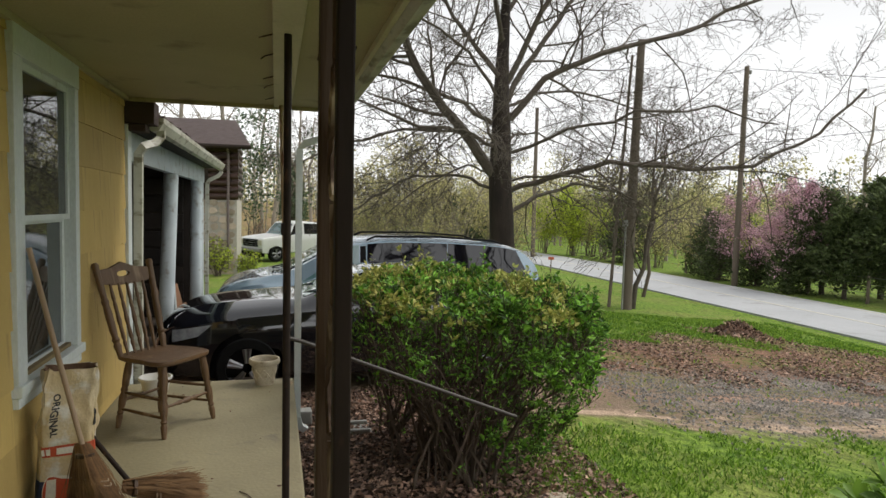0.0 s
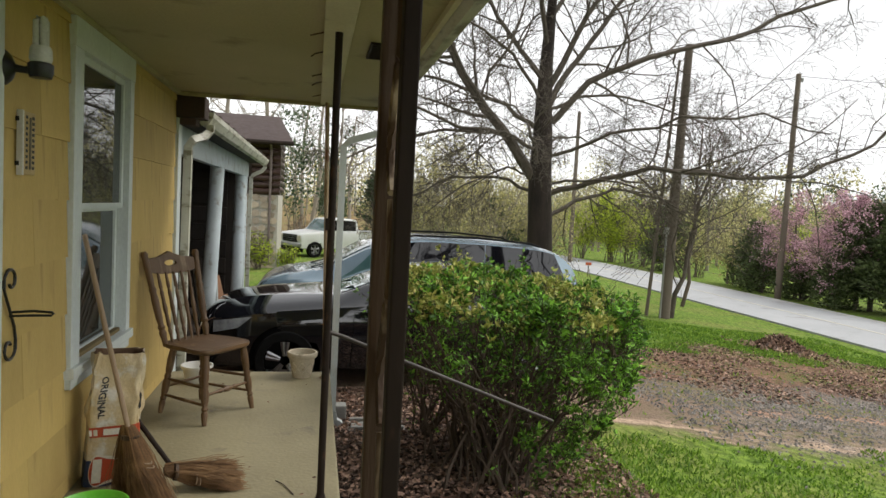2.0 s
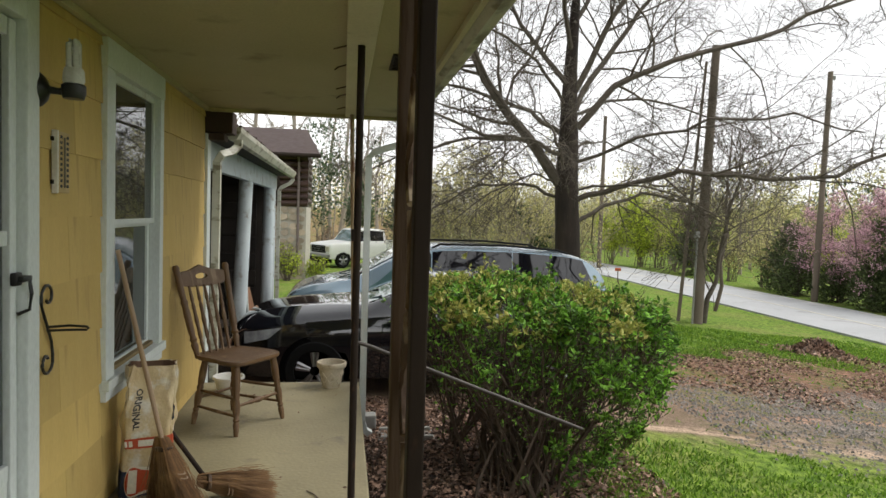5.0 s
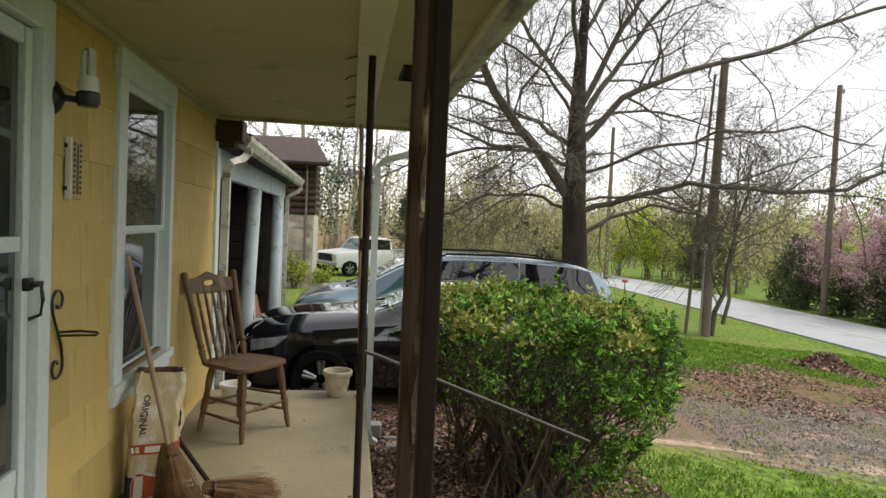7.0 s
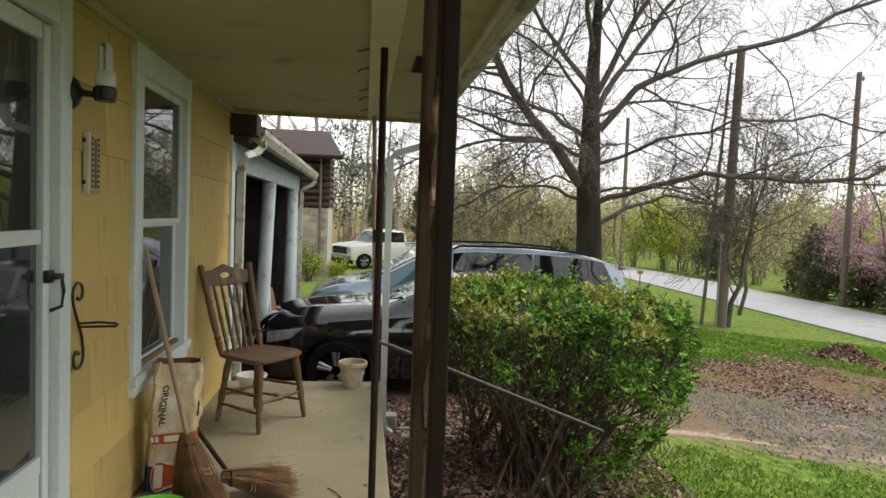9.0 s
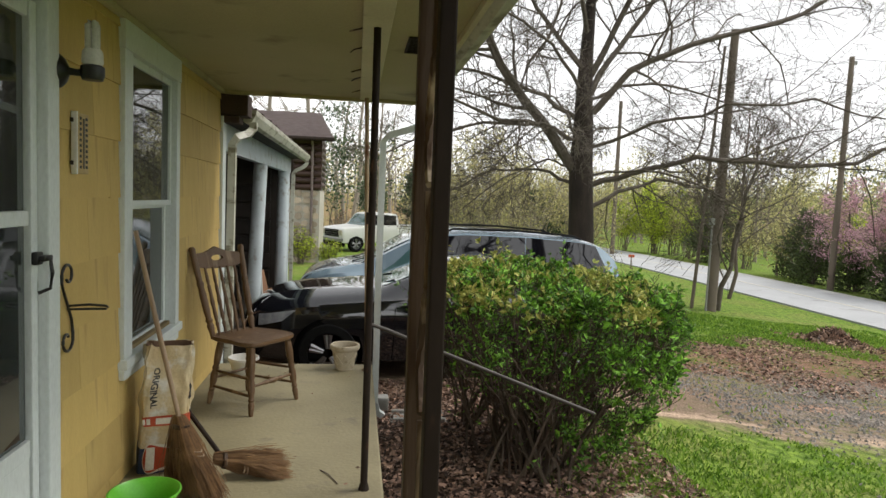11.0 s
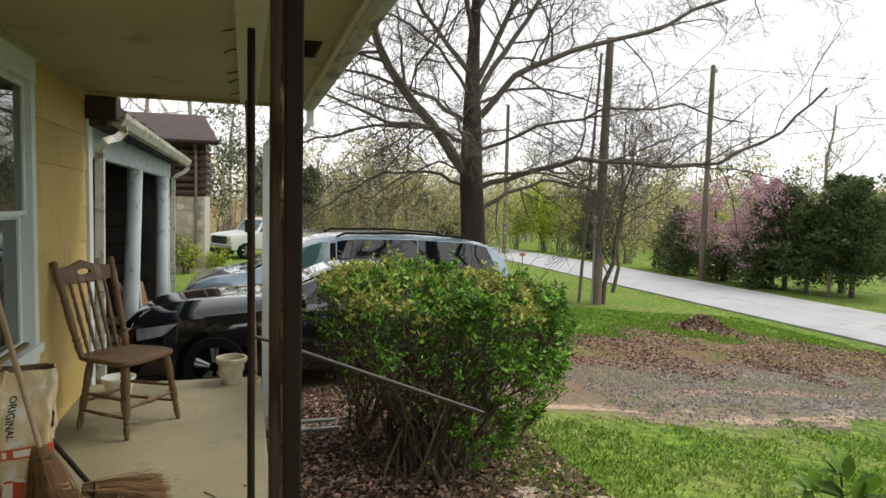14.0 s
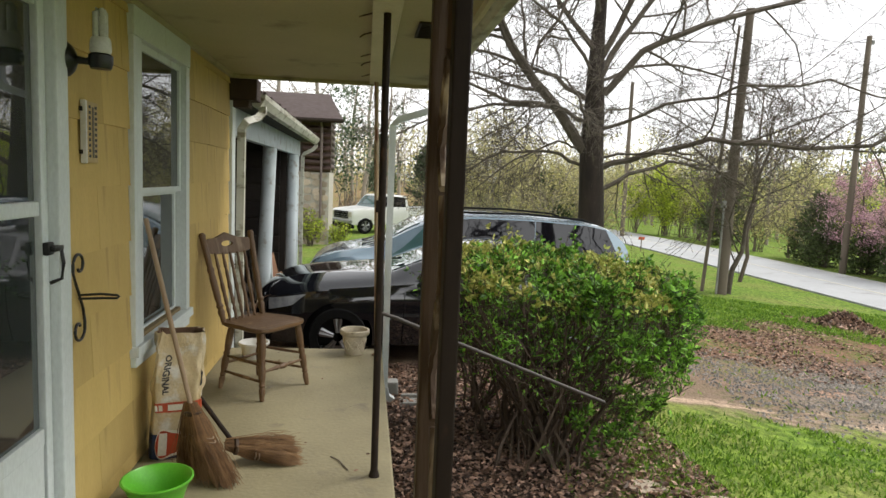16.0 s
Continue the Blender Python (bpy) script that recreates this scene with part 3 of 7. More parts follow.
# bent nails along its inner edge
for k, y in enumerate((3.35, 3.75, 4.35, 4.62, 5.15)):
    bm = B()
    tube(bm, [(1.277, y, CEIL - 0.012), (1.235, y + 0.012, CEIL - 0.022), (1.215, y + 0.008, CEIL - 0.030 - 0.01 * (k % 2))], 0.004, 5)
    thing("nail", "bent rusty nail sticking out of the beam", "nail", "nails in the beam", bm=bm, material=M["rust"])

# soffit vent
vent = thing("soffit_vent", "dark louvred vent set in the porch soffit", "vent", at=pose(1.585, 3.66, CEIL))
bm = B()
box(bm, -0.075, 0.075, -0.16, 0.16, -0.003, 0.004)
part("backing", bm, M["black"], vent)
bm = B()
for x0, x1, y0, y1 in ((-0.085, 0.085, -0.17, -0.155), (-0.085, 0.085, 0.155, 0.17), (-0.085, -0.072, -0.155, 0.155), (0.072, 0.085, -0.155, 0.155)):
    box(bm, x0, x1, y0, y1, -0.010, -0.001)
part("frame", bm, M["iron"], vent)
for k in range(9):
    bm = B()
    box(bm, -0.072, 0.072, -0.004, 0.004, -0.008, -0.002)
    s = part("slat", bm, M["iron"], vent)
    s.location = (0, -0.135 + 0.034 * k, 0)

# ---- storm door ----
door = tagged(new("door_1"), "white storm door with two glass panes and black pull handle", "door", "", "structure")
bm = B()
box(bm, 0.10, WX + 0.022, DOOR[1] - 0.088, DOOR[1], -0.002, DOOR[3], 0.006)
box(bm, 0.10, WX + 0.022, DOOR[0], DOOR[0] + 0.13, -0.002, DOOR[3], 0.006)
box(bm, 0.10, WX + 0.020, DOOR[0] + 0.13, DOOR[1] - 0.088, DOOR[3] - 0.11, DOOR[3], 0.006)
part("door_frame", bm, M["white"], door)
dx0, dx1, dy0, dy1 = WX - 0.045, WX - 0.012, DOOR[0] + 0.135, DOOR[1] - 0.092
bm = B()
for y0, y1, z0, z1 in ((dy0, dy0 + 0.06, 0.015, 2.0), (dy1 - 0.045, dy1, 0.015, 2.0), (dy0 + 0.06, dy1 - 0.06, 1.94, 2.0), (dy0 + 0.06, dy1 - 0.06, 1.255, 1.305), (dy0 + 0.06, dy1 - 0.06, 0.46, 0.52)):
    box(bm, dx0, dx1, y0, y1, z0, z1, 0.004)
part("stile", bm, M["white"], door)
bm = B()
box(bm, dx0 + 0.008, dx1 - 0.004, dy0 + 0.06, dy1 - 0.06, 0.03, 0.46, 0.003)
part("kick_panel", bm, M["white"], door)
for z0, z1 in ((1.305, 1.94), (0.52, 1.255)):
    bm = B()
    box(bm, dx0 + 0.012, dx0 + 0.016, dy0 + 0.06, dy1 - 0.06, z0, z1)
    g = part("pane", bm, M["pane"], door, "dark reflecting glass pane")
    g.visible_shadow = False
bm = B()
box(bm, dx1, dx1 + 0.022, dy1 - 0.050, dy1 - 0.008, 1.12, 1.165, 0.006)
box(bm, dx1, dx1 + 0.04, dy1 - 0.040, dy1 + 0.025, 1.132, 1.152, 0.006)
tube(bm, [(dx1 + 0.034, dy1 + 0.012, 1.138), (dx1 + 0.042, dy1 + 0.012, 1.09), (dx1 + 0.036, dy1 + 0.010, 1.035), (dx1 + 0.006, dy1 - 0.012, 1.02)], 0.0065, 8)
part("door_handle", bm, M["black"], door, "black pull handle and latch", True)
# inner door behind the storm door, in the room's shade colour
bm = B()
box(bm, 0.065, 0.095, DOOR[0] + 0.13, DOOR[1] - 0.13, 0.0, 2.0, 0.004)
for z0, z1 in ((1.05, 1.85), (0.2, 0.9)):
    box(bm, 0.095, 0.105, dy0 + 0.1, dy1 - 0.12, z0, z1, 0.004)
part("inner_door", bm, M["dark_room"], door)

# ---- window ----
win = tagged(new("window_1"), "tall white double-hung window with chalky painted trim", "window", "", "structure")
a0, a1, c0, c1 = WIN
bm = B()
box(bm, 0.08, WX + 0.02, a0, a0 + 0.11, c0 + 0.04, c1 - 0.13, 0.004)
box(bm, 0.08, WX + 0.02, a1 - 0.07, a1, c0 + 0.04, c1 - 0.13, 0.004)
box(bm, 0.08, WX + 0.024, a0 - 0.005, a1 + 0.005, c1 - 0.13, c1, 0.004)
part("window_frame", bm, M["white"], win)
bm = B()
box(bm, 0.08, WX + 0.036, a0 - 0.008, a1 + 0.03, c0 - 0.01, c0 + 0.04, 0.006)
box(bm, WX - 0.01, WX + 0.02, a0, a1, c0 - 0.06, c0 - 0.012, 0.004)
part("window_sill", bm, M["white"], win)
for z0, z1, dx in ((1.30, c1 - 0.13, 0.0), (c0 + 0.04, 1.32, -0.03)):
    bm = B()
    x0, x1, y0, y1 = WX - 0.04 + dx, WX - 0.012 + dx, a0 + 0.11, a1 - 0.07
    for p0, p1, q0, q1 in ((y0, y0 + 0.035, z0, z1), (y1 - 0.03, y1, z0, z1), (y0 + 0.035, y1 - 0.03, z0, z0 + 0.03), (y0 + 0.035, y1 - 0.03, z1 - 0.035, z1)):
        box(bm, x0, x1, p0, p1, q0, q1, 0.003)
    sash = part("sash", bm, M["white"], win)
    bm = B()
    box(bm, x0 + 0.012, x0 + 0.016, y0 + 0.03, y1 - 0.028, z0 + 0.028, z1 - 0.03)
    g = part("pane", bm, M["pane"], sash, "reflecting window glass")
    g.visible_shadow = False
bm = B()
for k in range(26):
    y = a0 + 0.02 + k * 0.036
    tube(bm, [(0.0 + 0.02 * math.sin(k * 2.1), y, c0), (0.0 + 0.015 * math.sin(k * 2.1 + 0.6), y, c1)], 0.028, 6)
thing("curtain", "dim greyish curtain hanging behind the window", "curtain", bm=bm, material=M["curtain"], smooth=True)

# ---- posts of the porch ----
def scroll(bm, cx, cy, z0, z1, w, r):
    """Flat S-scroll in the plane of the panel."""
    pts = []
    for k in range(25):
        t = k / 24
        pts.append((cx, cy + w * math.sin(2 * math.pi * t) * (0.6 + 0.4 * math.cos(math.pi * t)), lerp(z0, z1, t)))
    tube(bm, pts, r, 6)


pt = thing("porch_post", "ornamental iron porch post, dark brown paint worn to rust", "post", "porch posts")
bm = B()
box(bm, 1.366, 1.388, 1.085, 1.118, 0.0, CEIL - 0.02, 0.003)
part("upright", bm, M["iron"], pt)
bm = B()
box(bm, 1.354, 1.388, 1.235, 1.268, 0.0, CEIL - 0.02, 0.004)
part("upright", bm, M["rust"], pt, "upright with paint worn to bare rust")
for k in range(6):
    bm = B()
    scroll(bm, 1.372, 1.178, 0.10 + 0.33 * k, 0.42 + 0.33 * k, 0.05, 0.007)
    part("scroll", bm, M["rust"], pt, "rusty bent-iron scroll")
bm = B()
box(bm, 1.335, 1.42, 1.06, 1.30, 0.0, 0.008)
part("foot_plate", bm, M["iron"], pt)

pt = thing("porch_post", "slim dark brown iron pipe post with couplings", "post", "porch posts")
bm = B()
tube(bm, [(1.346, 3.30, 0.0), (1.342, 3.30, CEIL - 0.018)], 0.0175, 14)
part("pipe", bm, M["iron"], pt, "", True)
bm = B()
box(bm, 1.316, 1.340, 3.285, 3.33, 1.27, 1.325, 0.004)
part("coupling", bm, M["iron"], pt)
bm = B()
lathe(bm, [(0.0, 0), (0.026, 0), (0.026, 0.004), (0.024, 0.012), (0.019, 0.03)], 14, (1.346, 3.30, 0))
part("flange", bm, M["iron"], pt)

pt = thing("porch_post", "thin rust-flecked cream pipe post at the porch end", "post", "porch posts")
bm = B()
tube(bm, [(1.394, 5.46, 0.0), (1.328, 5.46, CEIL - 0.018)], 0.017, 12)
part("pipe", bm, M["rust_pipe"], pt, "", True)
bm = B()
tube(bm, [(1.392, 5.44, 0.05), (1.392, 5.38, 0.05)], 0.016, 8)
lathe(bm, [(0.0, 0), (0.04, 0), (0.04, 0.006), (0.02, 0.02)], 12, (1.394, 5.46, 0))
part("flange", bm, M["rust_pipe"], pt)

# stair rail from the pipe post down towards the yard
rl = thing("handrail", "thin dark iron stair handrail sloping down from the porch post", "handrail")
bm = B()
tube(bm, [(1.33, 3.31, 0.805), (1.42, 3.32, 0.775), (2.49, 3.34, 0.352)], 0.0095, 10)
part("rail", bm, M["rail_iron"], rl, "", True)

# ---- gutters and downspouts ----
def gutter(name, x, y0, y1, z, label, slope=0.0, flip=1):
    bm = B()
    prof = [(0.0, 0.0), (0.0, -0.09), (0.03 * flip, -0.11), (0.08 * flip, -0.10), (0.115 * flip, -0.04), (0.12 * flip, 0.0), (0.108 * flip, 0.0), (0.10 * flip, -0.035), (0.07 * flip, -0.09), (0.012 * flip, -0.085), (0.012 * flip, 0.0)]
    a = [bm.verts.new((x + p, y0, z + q)) for p, q in prof]
    b = [bm.verts.new((x + p, y1, z + q + slope)) for p, q in prof]
    for k in range(len(prof)):
        bm.faces.new((a[k], a[(k + 1) % len(prof)], b[(k + 1) % len(prof)], b[k]))
    for r in (a, b):
        bm.faces.new(r[:6])
    return thing(name, label, "gutter", bm=bm, material=M["gutter"])


gutter("gutter", EX + 0.026, Y0, Y1 + 0.03, CEIL + 0.06, "cream metal gutter along the porch eave")


def spout(pts, w, d, label, material):
    bm = B()
    rings = []
    P = [Vector(p) for p in pts]
    for i, p in enumerate(P):
        t = (P[min(i + 1, len(P) - 1)] - P[max(i - 1, 0)]).normalized()
        u = Vector((0, 1, 0)) if abs(t.y) < 0.8 else Vector((1, 0, 0))
        v = t.cross(u).normalized()
        rings.append([bm.verts.new(p + u * a * w + v * b * d) for a, b in ((-1, -1), (1, -1), (1, 1), (-1, 1))])
    for r0, r1 in zip(rings, rings[1:]):
        for k in range(4):
            bm.faces.new((r0[k], r0[(k + 1) % 4], r1[(k + 1) % 4], r1[k]))
    for r in (rings[0], rings[-1]):
        bm.faces.new(r)
    return thing("downspout", label, "downspout", bm=bm, material=material)


spout([(1.81, Y1 + 0.0, CEIL - 0.04), (1.81, Y1 + 0.0, CEIL - 0.14), (1.77, Y1 + 0.0, CEIL - 0.20), (1.52, Y1 + 0.05, CEIL - 0.28), (1.475, Y1 + 0.07, CEIL - 0.33), (1.472, Y1 + 0.07, 0.6), (1.475, Y1 + 0.07, -0.34), (1.50, Y1 + 0.12, -0.44), (1.55, Y1 + 0.2, -0.50)], 0.036, 0.026, "white square downspout beside the porch end", M["white"])
bm = B()
box(bm, 1.62, 2.12, Y1 + 0.16, Y1 + 0.42, -0.64, -0.545, 0.012)
box(bm, 1.64, 2.10, Y1 + 0.16, Y1 + 0.20, -0.55, -0.515, 0.01)
box(bm, 1.64, 2.10, Y1 + 0.38, Y1 + 0.42, -0.55, -0.515, 0.01)
sb = thing("splash_block", "pale grey concrete splash block below the downspout", "splash block", bm=bm, material=M["slab"])
bm = B()
box(bm, 1.50, 1.62, Y1 + 0.5, Y1 + 0.64, -0.64, -0.44, 0.02)
thing("concrete_block", "rough grey concrete block on the ground", "block", bm=bm, material=M["slab"])
for x, y, r in ((3.14, 4.2, 0.14), (3.5, 3.88, 0.2)):
    bm = B()
    n = 11
    top = [Vector((x + r * (1 + 0.18 * math.sin(3 * k + x)) * math.cos(2 * math.pi * k / n), y + 0.7 * r * math.sin(2 * math.pi * k / n), gz(x, y) + 0.012)) for k in range(n)]
    f = bm.faces.new([bm.verts.new(p) for p in top])
    e = bmesh.ops.extrude_face_region(bm, geom=[f])
    for v in e["geom"]:
        if isinstance(v, bmesh.types.BMVert):
            v.co.z -= 0.09
    thing("stepping_stone", "flat grey stepping stone sunk in the grass", "stone", "stepping stones", bm=bm, material=M["stone"])

# ---- open shed beyond the porch ----
SY0, SY1, SX = 5.66, 12.0, 0.10
SF = -0.52                     # its floor, level with the drive
bm = B()
box(bm, -4.2, 0.0, SY0, SY1, -0.9, SF, 0.01)
structure("floor_shed", bm, M["soil"], "dark earth floor of the open shed", "floor")
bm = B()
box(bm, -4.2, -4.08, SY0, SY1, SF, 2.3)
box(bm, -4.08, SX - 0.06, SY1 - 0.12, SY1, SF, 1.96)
structure("wall_shed", bm, M["shed_wood"], "weathered back and end walls of the shed, shade in their colour", "wall")
bm = B()
box(bm, SX - 0.06, SX + 0.02, SY0 + 0.16, SY1, 1.74, 1.985, 0.006)
structure("lintel", bm, M["blue_white"], "peeling blue-white board over the shed opening", "trim")
bm = B()
box(bm, 0.06, WX + 0.02, Y1 + 0.004, Y1 + 0.13, SF - 0.1, 1.98, 0.006)
structure("trim_shed", bm, M["white"], "white corner board beside the shed opening", "trim")
bm = B()
vs = [bm.verts.new(p) for p in ((0.32, SY0, 2.07), (0.32, SY1 + 0.2, 2.07), (-4.4, SY1 + 0.2, 2.36), (-4.4, SY0, 2.36))]
bm.faces.new(vs)
bmesh.ops.solidify(bm, geom=bm.faces[:], thickness=0.06)
structure("roof_shed", bm, M["roof_dark"], "dark tattered roofing over the shed", "roof")
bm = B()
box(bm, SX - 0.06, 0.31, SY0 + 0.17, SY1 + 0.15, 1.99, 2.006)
structure("soffit", bm, M["shed_wood"], "boards under the shed eave, shade in their colour", "trim")
bm = B()
for k in range(70):
    y = SY0 + 0.05 + (SY1 + 0.1 - SY0) * k / 70
    box(bm, 0.20, 0.34 + R.uniform(0.0, 0.06), y, y + 0.085, 2.085 + R.uniform(0, 0.014), 2.10 + R.uniform(0, 0.03))
thing("roof_edge_shingles", "ragged row of dark shingles along the shed eave", "shingles", kind="stuff", bm=bm, material=M["roof_dark"])
gutter("gutter", 0.315, SY0 + 0.2, SY1 + 0.18, 2.065, "streaked cream gutter along the shed eave")
bm = B()
box(bm, WX - 0.02, 0.40, SY0 - 0.025, SY0 + 0.19, 1.99, 2.16, 0.01)
box(bm, WX - 0.02, 0.34, SY0 - 0.03, SY0 + 0.14, 1.93, 1.985, 0.01)
thing("eave_end", "rotten dark brown end of the eave at the house corner", "eave", bm=bm, material=M["roof_dark"])
spout([(0.40, SY0 + 0.28, 1.97), (0.40, SY0 + 0.28, 1.92), (0.37, SY0 + 0.22, 1.87), (0.30, SY0 + 0.14, 1.835), (0.262, SY0 + 0.12, 1.77), (0.255, SY0 + 0.12, 0.8), (0.255, SY0 + 0.12, -0.5)], 0.032, 0.03, "cream downspout at the house corner", M["gutter"])
spout([(0.38, SY1 + 0.1, 1.97), (0.38, SY1 + 0.1, 1.92), (0.33, SY1 + 0.09, 1.86), (0.20, SY1 + 0.06, 1.79), (0.16, SY1 + 0.05, 1.74), (0.15, SY1 + 0.05, 0.8), (0.15, SY1 + 0.05, -0.58)], 0.032, 0.03, "cream downspout at the far end of the shed", M["gutter"])
for y, r, lean in ((8.72, 0.088, 0.09), (11.3, 0.09, 0.02), (11.86, 0.05, 0.0)):
    c = thing("shed_column", "round shed column with peeling blue-white paint", "column", "shed columns")
    bm = B()
    tube(bm, [(0.07 - lean, y, SF - 0.05), (0.07 - lean * 0.5, y, 0.5), (0.07, y, 1.745)], [r * 1.02, r, r * 0.97], 20)
    part("shaft", bm, M["blue_white"], c, "", True)
    bm = B()
    box(bm, 0.07 - lean - r * 1.3, 0.07 - lean + r * 1.3, y - r * 1.3, y + r * 1.3, SF - 0.06, SF + 0.05, 0.006)
    part("base", bm, M["blue_white"], c)
# boards and shelves inside the shed, the shed's shade put into the plank colour
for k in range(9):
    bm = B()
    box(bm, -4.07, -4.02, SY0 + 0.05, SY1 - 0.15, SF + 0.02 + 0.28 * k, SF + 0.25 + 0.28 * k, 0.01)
    thing("wall_plank", "horizontal plank on the shed wall, shade in its colour", "plank", "shed planks", bm=bm, material=M["shed_wood"])
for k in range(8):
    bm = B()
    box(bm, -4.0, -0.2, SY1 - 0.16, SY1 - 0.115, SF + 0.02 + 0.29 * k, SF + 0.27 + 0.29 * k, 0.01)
    thing("wall_plank", "horizontal plank on the shed wall, shade in its colour", "plank", "shed planks", bm=bm, material=M["shed_wood"])
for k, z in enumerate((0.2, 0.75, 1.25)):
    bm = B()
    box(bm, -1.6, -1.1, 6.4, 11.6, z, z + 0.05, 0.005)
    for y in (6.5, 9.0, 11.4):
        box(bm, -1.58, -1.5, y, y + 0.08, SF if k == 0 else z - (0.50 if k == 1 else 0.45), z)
    thing("shelf", "wooden storage shelf inside the shed, shade in its colour", "shelf", "shed shelves", bm=bm, material=M["shed_wood"])
for k, (x, y, w, h, ry, mm) in enumerate(((-0.25, 7.9, 0.22, 1.35, -8, "board_brown"), (-0.05, 10.0, 0.12, 1.15, -3, "white"), (-0.02, 10.45, 0.34, 0.72, -13, "board_brown"), (-0.12, 10.7, 0.3, 0.95, -16, "oak"), (-0.20, 9.7, 0.2, 1.05, -9, "white"), (-0.25, 8.05, 0.3, 0.95, -12, "plaster_pot"), (-0.35, 7.4, 0.2, 1.5, -9, "oak"), (-0.25, 10.9, 0.4, 0.7, -22, "board_brown"), (-0.3, 7.1, 0.25, 1.2, -12, "shed_wood"))):
    bm = B()
    box(bm, -0.012, 0.012, -w / 2, w / 2, 0, h, 0.003)
    thing("scrap_board", "offcut board leaning in the shed opening", "board", "scrap boards", at=pose(x, y, SF, R.uniform(-9, 9), ry, R.uniform(-30, 30)), bm=bm, material=M[mm])


# ---- chair on the porch ----
def turned(bm, p0, p1, prof, segs=12):
    """A lathe-turned stick from p0 to p1; prof: (share of the length, radius)."""
    p0, p1 = Vector(p0), Vector(p1)
    d = p1 - p0
    m = d.to_track_quat("Z", "Y").to_matrix()
    lathe(bm, [(0, 0)] + [(r, t * d.length) for t, r in prof] + [(0, d.length)], segs, p0, m)


LEG = ((0, 0.013), (0.06, 0.016), (0.16, 0.020), (0.20, 0.015), (0.23, 0.021), (0.26, 0.015), (0.34, 0.022), (0.46, 0.024), (0.52, 0.017), (0.56, 0.023), (0.60, 0.017), (0.64, 0.021), (0.80, 0.024), (1.0, 0.019))
SPINDLE = ((0, 0.008), (0.12, 0.009), (0.18, 0.013), (0.22, 0.008), (0.26, 0.013), (0.42, 0.011), (0.50, 0.015), (0.58, 0.011), (0.72, 0.012), (0.76, 0.008), (0.80, 0.012), (1.0, 0.008))
POST = ((0, 0.016), (0.08, 0.018), (0.14, 0.024), (0.17, 0.017), (0.20, 0.025), (0.23, 0.017), (0.30, 0.022), (0.48, 0.023), (0.56, 0.019), (0.60, 0.024), (0.63, 0.018), (0.72, 0.020), (0.94, 0.020), (0.97, 0.023), (1.0, 0.015))
RUNG = ((0, 0.008), (0.25, 0.010), (0.35, 0.016), (0.39, 0.010), (0.45, 0.018), (0.50, 0.020), (0.55, 0.018), (0.61, 0.010), (0.65, 0.016), (0.75, 0.010), (1.0, 0.008))

chair = thing("dining_chair", "dark-stained wooden spindle-back chair with turned legs on the porch", "chair", at=pose(0.615, 4.64, 0.0, 0, 0, -35))
SH = 0.455
bm = B()
n = 40
ring = []
for k in range(n):
    a = 2 * math.pi * k / n
    c, s = math.cos(a), math.sin(a)
    w = 0.225 if c > 0 else 0.205
    ring.append((0.215 * math.copysign(abs(c) ** 0.42, c), w * math.copysign(abs(s) ** 0.42, s)))
layers = [(0.92, -0.032), (0.99, -0.022), (1.0, -0.010), (0.985, 0.0), (0.80, -0.006), (0.45, -0.011), (0.05, -0.010)]
rows = [[bm.verts.new((x * q, y * q, SH + z)) for x, y in ring] for q, z in layers]
for r0, r1 in zip(rows, rows[1:]):
    for k in range(n):
        bm.faces.new((r0[k], r0[(k + 1) % n], r1[(k + 1) % n], r1[k]))
bm.faces.new(rows[0])
bm.faces.new(rows[-1])
part("seat", bm, M["oak"], chair, "worn saddle seat", True)
feet = {"fl": (0.205, -0.215), "fr": (0.205, 0.215), "bl": (-0.20, -0.175), "br": (-0.20, 0.175)}
tops = {"fl": (0.155, -0.165), "fr": (0.155, 0.165), "bl": (-0.145, -0.13), "br": (-0.145, 0.13)}
for k in feet:
    bm = B()
    turned(bm, (*feet[k], 0.0), (*tops[k], SH - 0.028), LEG)
    part("leg", bm, M["oak"], chair, "", True)


def at_leg(k, t):
    return Vector((*feet[k], 0)).lerp(Vector((*tops[k], SH - 0.028)), t)


for a, b, t, pr in (("fl", "fr", 0.42, RUNG), ("bl", "br", 0.40, ((0, 0.008), (0.5, 0.011), (1, 0.008))), ("fl", "bl", 0.28, ((0, 0.008), (0.5, 0.011), (1, 0.008))), ("fr", "br", 0.28, ((0, 0.008), (0.5, 0.011), (1, 0.008))), ("fl", "bl", 0.52, ((0, 0.008), (0.5, 0.011), (1, 0.008))), ("fr", "br", 0.52, ((0, 0.008), (0.5, 0.011), (1, 0.008)))):
    bm = B()
    turned(bm, at_leg(a, t), at_leg(b, t), pr)
    part("stretcher", bm, M["oak"], chair, "", True)
BT = 1.02
for s in (-1, 1):
    bm = B()
    turned(bm, (-0.165, s * 0.175, SH - 0.02), (-0.335, s * 0.215, BT), POST, 14)
    part("back_post", bm, M["oak"], chair, "", True)
for k in range(5):
    bm = B()
    y = -0.116 + 0.058 * k
    turned(bm, (-0.175, y * 0.95, SH - 0.015), (-0.302, y * 1.12, BT - 0.135), SPINDLE)
    part("spindle", bm, M["oak"], chair, "", True)
